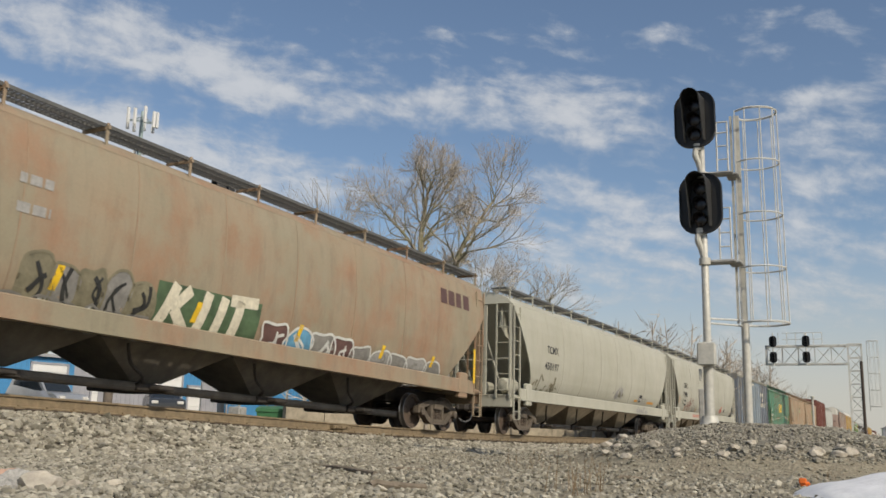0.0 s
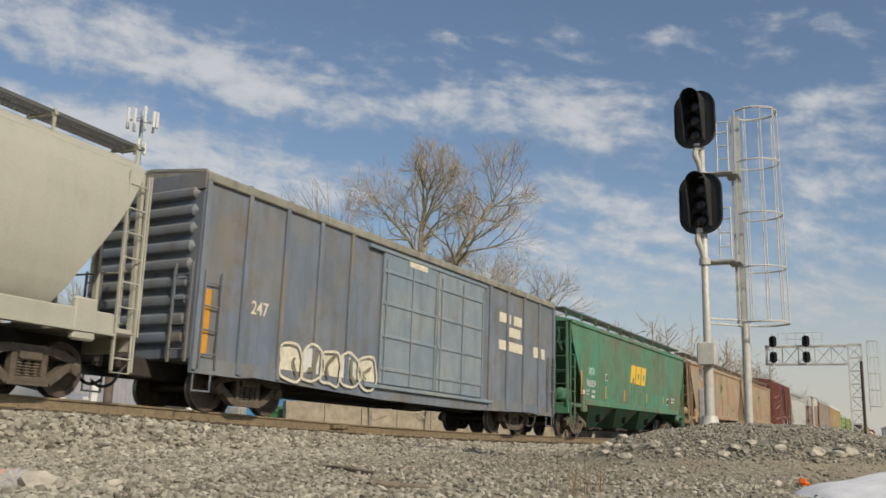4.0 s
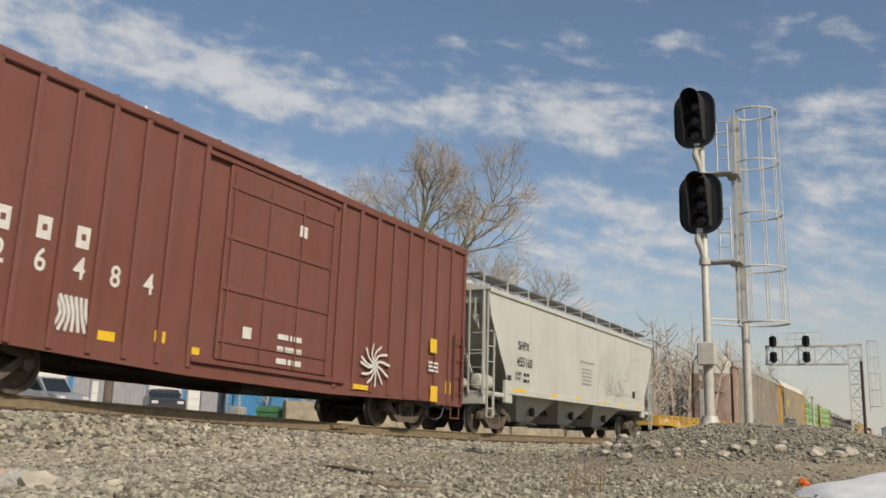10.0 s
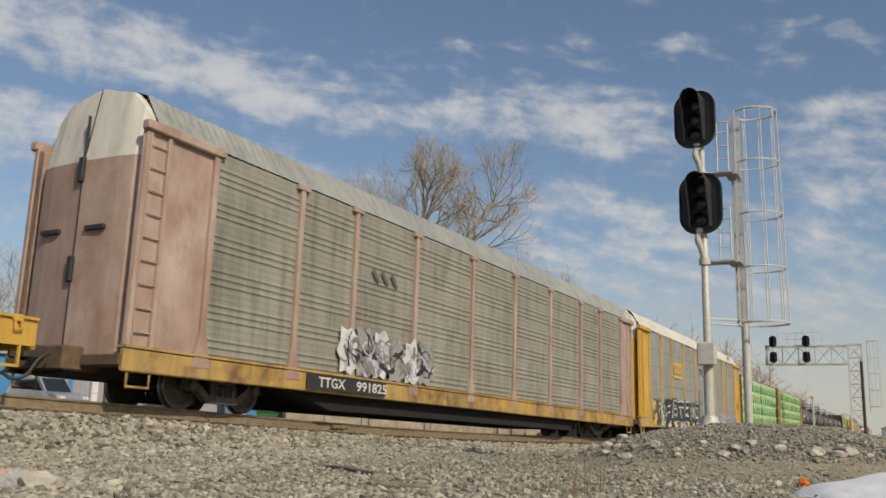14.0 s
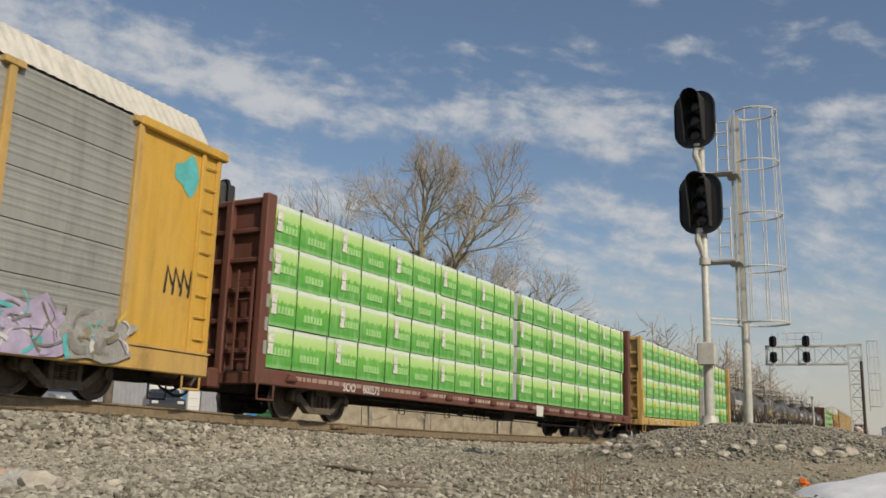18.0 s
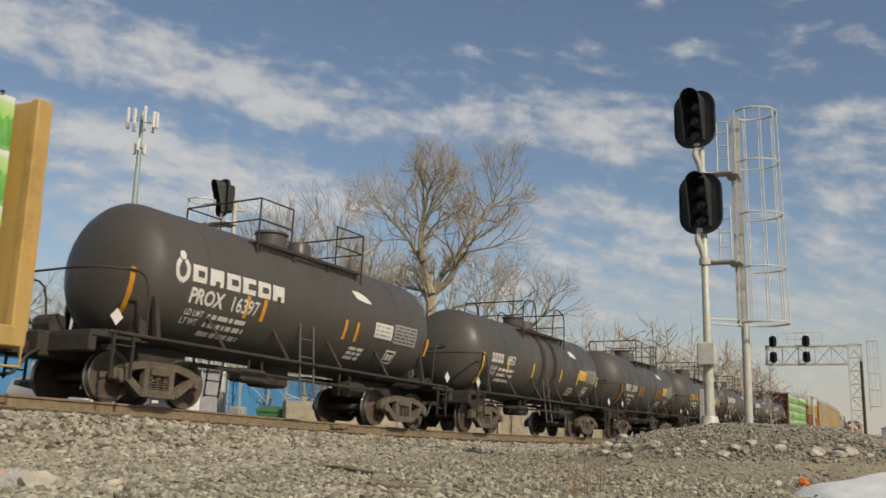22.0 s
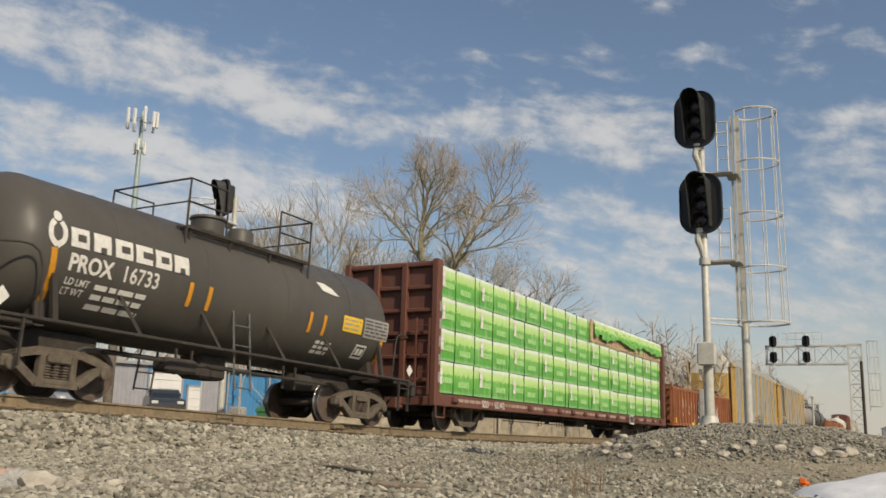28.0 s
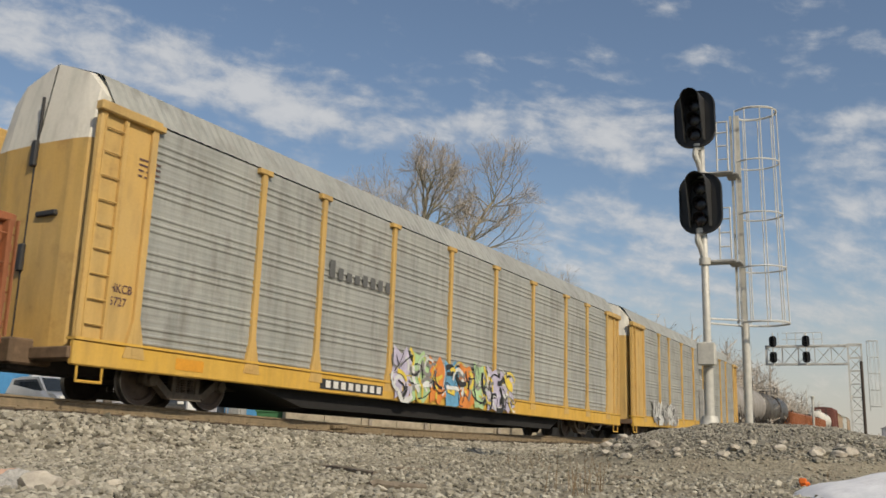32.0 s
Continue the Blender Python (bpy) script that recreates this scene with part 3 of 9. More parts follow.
        for x in (-1.0, 1.0):
            part("end_gusset", Geo().prism([(k*(h-0.1), eave-0.1), (k*(h-1.1), 2.6), (k*(h-0.4), 2.7), (k*h, 2.95)], x-0.02, x+0.02), mat, car)
        for s in (-1, 1):
            ladder(car, s*1.49, k*(h-0.22), 0.42, eave-0.1, 0.46, mat, 0.38)
            ladder(car, s*1.18, k*(h+0.16), 0.98, eave-0.05, 0.46, mat, 0.42, axis="x", name="end_ladder")
            st = Geo().tube([(s*1.46, k*(h-0.02), 0.98), (s*1.47, k*(h-0.02), 0.40), (s*1.47, k*(h-0.44), 0.40), (s*1.46, k*(h-0.44), 0.98)], 0.02, 6)
            part("sill_step", st, mat, car)
        rail_ = Geo().tube(curve_pts([(-1.4, e, 1.05), (-1.4, e, 1.95), (-0.9, e, 2.02), (0.9, e, 2.02), (1.4, e, 1.95), (1.4, e, 1.05)], 3), 0.018, 5)
        part("end_handrail", rail_, mat, car)
    res = Geo().lathe([(-0.5, 0.05), (-0.46, 0.17), (-0.38, 0.21), (0.38, 0.21), (0.46, 0.17), (0.5, 0.05)], "y", 14, (-0.85, h-1.0, 1.36))
    part("air_reservoir", res, mat, car, smooth=True)
    part("brake_cylinder", Geo().lathe([(-0.3, 0.1), (-0.25, 0.16), (0.2, 0.16), (0.28, 0.05)], "y", 12, (-0.2, h-0.8, 1.3)), mat, car, smooth=True)
    bw = Geo().lathe([(0, 0.26), (0.03, 0.28), (0.06, 0.26)], "y", 16, (0.45, -h-0.22, 2.3), caps=False)
    for a in range(4):
        bw.beam((0.45, -h-0.19, 2.3), (0.45+0.27*math.cos(a*math.pi/2), -h-0.19, 2.3+0.27*math.sin(a*math.pi/2)), 0.03, 0.03, up=(0, 1, 0))
    part("brake_wheel", bw, mat, car)
    # running boards on brackets
    for s in (-1, 1):
        x0, x1 = (-1.22, -0.72) if s < 0 else (0.72, 1.22)
        part("running_board", grating(-h-0.1, h+0.1, x0, x1, eave+0.40), M_GRATE, car)
    n = 10
    for k in range(n+1):
        y = -h + 0.12 + k*(L-0.24)/n
        for s in (-1, 1):
            br = Geo()
            br.beam((s*1.27, y, eave+0.02), (s*1.27, y, eave+0.45), 0.03, 0.05, up=(0, 1, 0))
            br.beam((s*1.32, y, eave+0.38), (s*0.65, y, eave+0.38), 0.05, 0.05)
            part("running_board_bracket", br, mat, car)
    # discharge bays
    span = 2*(ty-1.55)
    step = span/bays
    for k in range(bays):
        y = -span/2 + step*(k+0.5)
        b = step*0.47
        o = 0.55 if kind == "flat" else 0.38
        z1 = sill+0.02 if kind == "flat" else 1.25
        if kind == "flat":
            bay = Geo().slices([(0.36, -0.5, 0.5, y-o, y+o), (z1, -1.05, 1.05, y-b, y+b)])
        else:
            b = step*0.485
            bay = Geo().slices([(0.40, -0.38, 0.38, y-o, y+o), (0.97, -0.92, 0.92, y-b, y+b), (z1, -0.92, 0.92, y-b, y+b)])
        p = part("discharge_bay", bay, under, car)
        part("outlet_gate", Geo().cbox(-0.68, 0.68, y-o-0.08, y+o+0.08, 0.24, 0.36, 0.02).cbox(-0.95, -0.68, y-0.2, y+0.2, 0.26, 0.33, 0.02), M_UNDER, p)
        if kind != "flat":
            part("vent_hose", Geo().tube(curve_pts([(-1.1, y+b*0.72, 0.90), (-1.0, y+b*0.60, 0.62), (-0.85, y+o+0.15, 0.45), (-0.6, y+o, 0.36)], 4), 0.03, 6), M_UNDER, p)
            continue
        gear = Geo().lathe([(-0.93, 0.09), (-0.90, 0.13), (-0.80, 0.13)], "x", 10, (0, y+0.05, 0.66))
        for a in range(3):
            gear.tube([(-0.92, y+0.05-0.17*math.cos(a*1.05), 0.66-0.17*math.sin(a*1.05)), (-0.92, y+0.05+0.17*math.cos(a*1.05), 0.66+0.17*math.sin(a*1.05))], 0.016, 5)
        part("gate_gear", gear, M_UNDER, p)
    if kind != "flat":
        part("outlet_pipe", Geo().tube([(-0.55, -span/2-0.4, 0.30), (-0.55, span/2+0.4, 0.30)], 0.075, 10), M_BAY, car)
    couplers(car, h+0.42)
    for y in (ty, -ty):
        truck(car, y)
    return car, h, w


def marks(car, put, mats, items, name="lettering", label=""):
    """items: (text, y, z, height, width or None, slot)."""
    for text, y, z, hh, wd, slot in items:
        g = Geo()
        letters(g, text, y, z, hh, put, wd, 0.015, slot)
        part(name, g, mats, car, label)


def strips(car, put, mat, items, name="reflector", lean=0.0):
    for y, z, l, hh in items:
        g = Geo()
        bar(g, y, z, l, hh, put, 0, lean)
        part(name, g, mat, car)


def small_print(car, put, mat, y, z, l, rows, seed, hh=0.07, gap=0.12, name="small_print"):
    """Lines of writing too small to read, as broken bars."""
    rnd = random.Random(seed)
    for r in range(rows):
        g = Geo()
        a = 0.0
        while a < l:
            b = rnd.uniform(0.06, 0.34)
            bar(g, y-a, z-r*gap, min(b, l-a), hh, put, 0, 0, 1)
            a += b + 0.05
        part(name, g, mat, car)


def boxcar(name, front, rear, label, mat, door_mat, top, posts, door, two_doors, roof_mat, ends_mat):
    L = rear-front
    h = L/2
    car = wagon(name, front, rear, label, "railway boxcar", h-2.1)
    W = 1.50
    part("body", Geo().cbox(-W, W, -h, h, 0.80, top-0.04, 0.02), mat, car)
    for s in (-1, 1):
        part("side_sill", Geo().prism([(-h, 0.84), (-h, 0.58), (-h+1.3, 0.58), (-h+1.7, 0.62), (-2.2, 0.50), (2.2, 0.50), (h-1.7, 0.62), (h-1.3, 0.58), (h, 0.58), (h, 0.84)], min(s*1.46, s*1.53), max(s*1.46, s*1.53)), mat, car)
        part("top_chord", Geo().cbox(s*1.52-0.05, s*1.52+0.05, -h, h, top-0.16, top, 0.02), roof_mat, car)
        d0, d1 = (door[0], door[1]) if s < 0 else (-door[1], -door[0])
        for k in range(posts+1):
            y = -h + 0.06 + k*(L-0.12)/posts
            if d0-0.12 < y < d1+0.12:
                continue
            part("side_post", Geo().cbox(min(s*1.49, s*1.57), max(s*1.49, s*1.57), y-0.055, y+0.055, 0.62, top-0.1, 0.015), mat, car)
        leaves = [(d0, (d0+d1)/2), ((d0+d1)/2, d1)] if two_doors else [(d0, d1)]
        for a, b in leaves:
            dr = part("door", Geo().cbox(min(s*1.50, s*1.575), max(s*1.50, s*1.575), a+0.03, b-0.03, 0.82, top-0.3, 0.02), door_mat, car)
            rib = Geo()
            for z in np.linspace(1.15, top-0.7, 4):
                rib.cbox(min(s*1.57, s*1.60), max(s*1.57, s*1.60), a+0.05, b-0.05, z-0.04, z+0.04, 0.01)
            part("door_rib", rib, door_mat, dr)
            for y in np.linspace(a+0.15, b-0.15, 3 if two_doors else 4):
                part("lock_rod", Geo().tube([(s*1.605, y, 0.85), (s*1.605, y, top-0.45)], 0.018, 6), door_mat, dr)
        part("door_track", Geo().cbox(min(s*1.5, s*1.61), max(s*1.5, s*1.61), d0-0.6, d1+0.6, 0.72, 0.80, 0.01), door_mat, car)
        part("door_track", Geo().cbox(min(s*1.5, s*1.60), max(s*1.5, s*1.60), d0-0.1, d1+0.6, top-0.30, top-0.22, 0.01), door_mat, car)
    for k in (-1, 1):
        n = 9
        for i in range(n):
            z = 1.15 + i*(top-1.5)/(n-1)
            part("end_rib", Geo().lathe([(-1.36, 0.02), (-1.28, 0.11), (1.28, 0.11), (1.36, 0.02)], "x", 10, (0, k*(h-0.01), z)), ends_mat, car, smooth=True)
        part("end_plate", Geo().cbox(-1.52, 1.52, min(k*h, k*(h+0.03)), max(k*h, k*(h+0.03)), top-0.30, top+0.02, 0.01), ends_mat, car)
        for s in (-1, 1):
            ladder(car, s*1.25, k*(h+0.12), 0.75, 2.4, 0.44, mat, 0.36, axis="x", name="end_ladder")
            ladder(car, s*1.58, k*(h-0.35), 0.7, 2.3, 0.44, mat, 0.36)
            part("sill_step", Geo().tube([(s*1.5, k*(h-0.1), 0.65), (s*1.5, k*(h-0.1), 0.30), (s*1.5, k*(h-0.55), 0.30), (s*1.5, k*(h-0.55), 0.65)], 0.02, 6), mat, car)
    roof = Geo().prism([(-1.54, top-0.03), (-1.52, top+0.02), (0, top+0.16), (1.52, top+0.02), (1.54, top-0.03)], -h-0.02, h+0.02, axis="y")
    rf = part("roof", roof, roof_mat, car)
    n = 13
    for k in range(n+1):
        y = -h + k*L/n
        part("roof_seam", Geo().prism([(-1.5, top+0.0), (0, top+0.15), (1.5, top+0.0), (1.5, top+0.05), (0, top+0.20), (-1.5, top+0.05)], y-0.03, y+0.03, axis="y"), roof_mat, rf)
    part("centre_sill", Geo().cbox(-0.33, 0.33, -h-0.35, h+0.35, 0.50, 0.85, 0.03), M_UNDER, car)
    part("brake_gear", Geo().tube([(-0.7, -h*0.5, 0.55), (-0.7, h*0.5, 0.55)], 0.03, 6).cbox(-0.95, -0.5, -0.9, 0.1, 0.38, 0.72, 0.04), M_UNDER, car)
    couplers(car, h+0.42)
    for y in (h-2.1, -h+2.1):
        truck(car, y)
    return car, h, (lambda z: 1.503)


def tank(name, front, rear, label, mat, centre_band=False, R=1.15, cz=2.14, style=0, nose=0.35):
    L = rear-front
    h = L/2
    car = wagon(name, front, rear, label, "railway tank car", h-1.72)
    e, yc = h-0.68, -0.06
    prof = [(-e, 0.02)] + [(-e+0.75*(1-math.cos(a)), R*math.sin(a)) for a in np.linspace(0.12, math.pi/2, 9)]
    prof = prof + [(-y+nose, r) for y, r in reversed(prof)]
    part("tank_shell", Geo().lathe(prof, "y", 48, (0, yc, cz)).stretch(sx=TALL), mat, car, smooth=True)
    for y in ((-0.5, 0.55) if centre_band else ()):
        part("jacket_band", Geo().lathe([(y-0.12, R), (y-0.11, R+0.05), (y+0.11, R+0.05), (y+0.12, R)], "y", 48, (0, 0, cz), caps=False).stretch(sx=TALL), M_UNDER, car, smooth=True)
    w = lambda z: TALL*math.sqrt(max(0.02, R*R-(z-cz)**2))
    for y in (-e*0.62, -e*0.2, e*0.25, e*0.66):
        seam = Geo().lathe([(y-0.02, R-0.004), (y-0.015, R+0.006), (y+0.015, R+0.006), (y+0.02, R-0.004)], "y", 40, (0, 0, cz), caps=False)
        part("weld_seam", seam.stretch(sx=TALL), mat, car, smooth=True)
    for s in (-1, 1):
        part("side_walk", Geo().cbox(s*1.43-0.03, s*1.43+0.03, -h+0.2, h-0.2, 1.0, 1.05, 0.01).cbox(s*1.25-0.16, s*1.25+0.16, h-3.1, h-0.1, 0.99, 1.05, 0.01).cbox(s*1.25-0.16, s*1.25+0.16, -h+0.1, -h+3.1, 0.99, 1.05, 0.01), M_UNDER, car)
        for y in (-e*0.55, -e*0.18, e*0.18, e*0.55):
            part("walk_brace", Geo().beam((s*1.40, y, 1.02), (s*1.15, y+0.35, 1.62), 0.05, 0.05), M_UNDER, car)
    for k in (-1, 1):
        y = k*(h-1.32)
        part("saddle", Geo().prism([(-1.0, 0.98), (-0.5, 0.95), (0.5, 0.95), (1.0, 0.98), (0.92, 1.42), (0.6, 1.2), (0, 1.05), (-0.6, 1.2), (-0.92, 1.42)], y-0.10, y+0.10, axis="y"), M_UNDER, car)
        for s in (-1, 1):
            part("saddle_arm", Geo().beam((s*1.32, y-0.02, 1.0), (s*1.20, y+0.02, 1.72), 0.09, 0.10, up=(0, 1, 0)), M_UNDER, car)
            rl = Geo().tube(curve_pts([(s*1.42, k*(h-1.0), 1.05), (s*1.42, k*(h-0.85), 1.95), (s*1.3, k*(h-0.2), 2.0), (s*0.9, k*(h+0.05), 2.0), (0, k*(h+0.08), 2.0)], 4), 0.02, 6)
            part("end_handrail", rl, M_UNDER, car)
            ladder(car, s*1.45, k*(h-0.5), 0.35, 1.0, 0.42, M_UNDER, 0.28, name="sill_step")
        part("end_platform", Geo().cbox(-1.42, 1.42, min(k*(h-0.9), k*(h+0.15)), max(k*(h-0.9), k*(h+0.15)), 0.92, 1.02, 0.02), M_UNDER, car)
        part("end_sill", Geo().cbox(-1.40, 1.40, min(k*h, k*(h+0.16)), max(k*h, k*(h+0.16)), 0.70, 0.98, 0.02), M_UNDER, car)
        part("stub_sill", Geo().cbox(-0.34, 0.34, min(k*(h-3.0), k*(h+0.35)), max(k*(h-3.0), k*(h+0.35)), 0.62, 1.02, 0.03), M_UNDER, car)
        pl = Geo()
        q = 0.135
        pl.add([(-1.47, k*(h-0.28)-q, 1.25), (-1.47, k*(h-0.28), 1.25-q), (-1.47, k*(h-0.28)+q, 1.25), (-1.47, k*(h-0.28), 1.25+q),
                (-1.46, k*(h-0.28)-q, 1.25), (-1.46, k*(h-0.28), 1.25-q), (-1.46, k*(h-0.28)+q, 1.25), (-1.46, k*(h-0.28), 1.25+q)],
               [(0, 1, 2, 3), (7, 6, 5, 4), (0, 4, 5, 1), (1, 5, 6, 2), (2, 6, 7, 3), (3, 7, 4, 0)])
        part("placard", pl, M_WHITE, car, "white diamond placard")
    # top platform, railings and valve housing
    top = cz+R
    dome = Geo().lathe([(top-0.1, 0.36), (top+0.24, 0.36), (top+0.27, 0.40), (top+0.32, 0.38), (top+0.35, 0.15)], "z", 20, (0, 0.25, 0))
    part("valve_housing", dome, mat, car, smooth=True)
    part("manway", Geo().lathe([(top-0.1, 0.30), (top+0.22, 0.30), (top+0.28, 0.26), (top+0.30, 0.05)], "z", 16, (0, -0.75, 0)), mat, car, smooth=True)
    pf = top-0.27
    for s in (-1, 1):
        part("platform", grating(-1.85, 1.85, min(s*0.62, s*1.1), max(s*0.62, s*1.1), pf, 0.07), M_UNDER, car)
        for y in (-1.7, -0.6, 0.6, 1.7):
            part("platform_bracket", Geo().beam((s*1.05, y, pf), (s*1.0, y, cz+R*0.5), 0.05, 0.05), M_UNDER, car)
        for k in (-1, 1):
            if style == 0:
                rl = Geo().tube([(s*1.1, k*1.85, pf-0.3), (s*1.1, k*1.85, pf+0.86), (s*1.1, k*0.8, pf+0.86), (s*1.1, k*0.8, pf)], 0.022, 6).tube([(s*1.1, k*1.85, pf+0.45), (s*1.1, k*0.8, pf+0.45)], 0.018, 6)
            else:
                rl = Geo().tube(curve_pts([(s*1.1, k*1.85, pf-0.3), (s*1.1, k*1.85, pf+0.7), (s*1.1, k*1.5, pf+0.9), (s*1.1, k*0.9, pf+0.86), (s*1.1, k*0.7, pf)], 4), 0.022, 6)
            part("guard_rail", rl, M_UNDER, car)
        lad = Geo()
        arc = [(s*(R+0.06)*math.sin(a), cz+(R+0.06)*math.cos(a)) for a in np.linspace(0.75, 1.75, 8)] + [(s*1.42, 0.38)]
        for y in (0.05, 0.51):
            lad.tube([(x, y, z) for x, z in arc], 0.022, 6)
        for x, z in arc[:-1] + [(s*1.30, 1.5), (s*1.36, 1.15), (s*1.40, 0.72), (s*1.42, 0.42)]:
            lad.tube([(x, 0.05, z), (x, 0.51, z)], 0.014, 5)
        part("side_ladder", lad, M_GRATE, car)
    for k in (-1, 1):
        part("end_rail", Geo().tube([(-1.1, k*1.85, pf+0.86), (1.1, k*1.85, pf+0.86)], 0.02, 6).tube([(-1.1, k*1.85, pf+0.45), (1.1, k*1.85, pf+0.45)], 0.016, 6), M_UNDER, car)
    pipe = Geo().tube([(-0.9, -h*0.55, 0.75), (-0.9, h*0.55, 0.75)], 0.03, 6)
    for y in (-1.9, -1.5, 1.2, 1.6):
        pipe.beam((-0.9, y, 0.98), (-0.9, y, 0.55), 0.04, 0.04, up=(0, 1, 0))
    part("brake_rigging", pipe.cbox(-1.0, -0.6, 1.1, 1.9, 0.58, 0.82, 0.04).cbox(-0.3, 0.3, -0.4, 0.4, 0.6, 1.05, 0.05), M_UNDER, car)
    part("brake_reservoir", Geo().lathe([(-2.6, 0.05), (-2.55, 0.16), (-1.9, 0.16), (-1.85, 0.05)], "y", 12, (-0.75, 0, 0.72)), M_UNDER, car, smooth=True)
    part("end_ribs", Geo().lathe([(-0.25, 0.18), (0.25, 0.18)], "x", 12, (0.5, h-0.4, 1.2)), M_UNDER, car)
    couplers(car, h+0.42)
    for y in (h-1.72, -h+1.72):
        truck(car, y)
    return car, h, w


def rail_tank_marks(car, mid, w, mat, initials, number, big, text_at, z, panel_at, panel_mat, long_at, short_at, ymat, seed):
    """Marks of a tank car, by their places along the train: reporting mark, load lines, strips and panels."""
    put, put2 = on_side(w, 0.012), on_side(w, 0.018)
    y = mid-text_at+0.25
    if big:
        for k, wd in enumerate((0.36, 0.36, 0.38, 0.38, 0.38, 0.36)):
            g = Geo()
            bar(g, y+0.02-k*0.45, z+0.34, wd, 0.29, put, 0, -0.05)
            if k in (0, 2, 4):
                bar(g, y-0.10-k*0.45, z+0.43, wd-0.19, 0.11, put2, 1, -0.05)
            elif k == 3:
                bar(g, y-0.13-k*0.45, z+0.43, wd-0.12, 0.11, put2, 1, -0.05)
            else:
                bar(g, y-0.12-k*0.45, z+0.34, wd-0.24, 0.09, put2, 1, -0.05)
            part("company_emblem", g, [M_WHITE, M_TANK], car, "white block letter as a plain shape")
        g = Geo()
        for side in (-1, 1):
            ribbon(g, curve_pts([(y+0.28, z+0.30), (y+0.28+side*0.12, z+0.40), (y+0.28+side*0.13, z+0.56), (y+0.28+side*0.06, z+0.66)], 4), 0.09, put)
        blob(g, [(y+0.28+0.08*math.cos(a), z+0.74+0.08*math.sin(a)) for a in np.linspace(0, 2*math.pi, 11)[:-1]], put)
        part("company_emblem", g, M_WHITE, car, "white emblem of two curved strokes and a dot")
    g2 = Geo()
    if initials:
        letters(g2, initials, y, z, 0.25, put, 0.90, 0.03)
    else:
        for k in range(4):
            bar(g2, y-k*0.21, z, 0.17, 0.25, put)
            bar(g2, y-0.05-k*0.21, z+0.08, 0.07, 0.09, put2, 1)
    part("lettering", g2, [mat, M_TANK], car)
    marks(car, put, mat, [(number, y-1.08, z, 0.25, 0.165*len(number), 0)])
    marks(car, put, M_WHITE, [("LD LMT", y-0.02, z-0.20, 0.10, None, 0), ("LT WT", y-0.02, z-0.34, 0.10, None, 0)], "load_limit_lettering")
    small_print(car, put, M_WHITE, y-0.62, z-0.20, 1.1, 3, seed, 0.075, 0.14)
    strips(car, put, ymat, [(mid-q+0.05, 1.28, 0.11, 0.80) for q in long_at], lean=-0.15)
    strips(car, put, ymat, [(mid-q+0.05, 1.66, 0.10, 0.40) for q in short_at])
    p = mid-panel_at
    strips(car, put, panel_mat, [(p, 1.84, 0.75, 0.32)], "notice_panel")
    small_print(car, put2, M_FADEMARK, p-0.05, 2.07, 0.62, 3, seed+4, 0.035, 0.09)
    bg = Geo()
    bar(bg, p-0.84, 1.80, 1.0, 0.42, put, 0)
    part("data_table", bg, M_FADEMARK, car, "grey printed data table")
    small_print(car, put2, M_TANK, p-0.88, 2.14, 0.9, 5, seed+1, 0.035, 0.075)
    small_print(car, put, M_WHITE, p+0.75, 1.50, 0.55, 3, seed+2, 0.06, 0.09)
    fr = Geo()
    bar(fr, p-0.72, 1.36, 0.42, 0.28, put, 0)
    bar(fr, p-0.76, 1.40, 0.34, 0.20, put2, 1)
    for k in range(2):
        bar(fr, p-0.79-k*0.15, 1.43, 0.12, 0.13, on_side(w, 0.024), 0)
    part("data_plate", fr, [M_WHITE, M_BLACK], car)
    em = Geo()
    tilt = [(p+0.9-a*0.75, 2.60-a*0.12+b) for a, b in ((0, 0.12), (0.35, 0.16), (0.7, 0.14), (1, 0.04), (0.7, 0.0), (0.2, -0.02))]
    blob(em, tilt, put)
    part("white_stencil", em, M_WHITE, car)


M_RUSTSILL = plain("rusty_brown_end_sill", (0.13, 0.085, 0.05), 0.85, 0.35, 5)


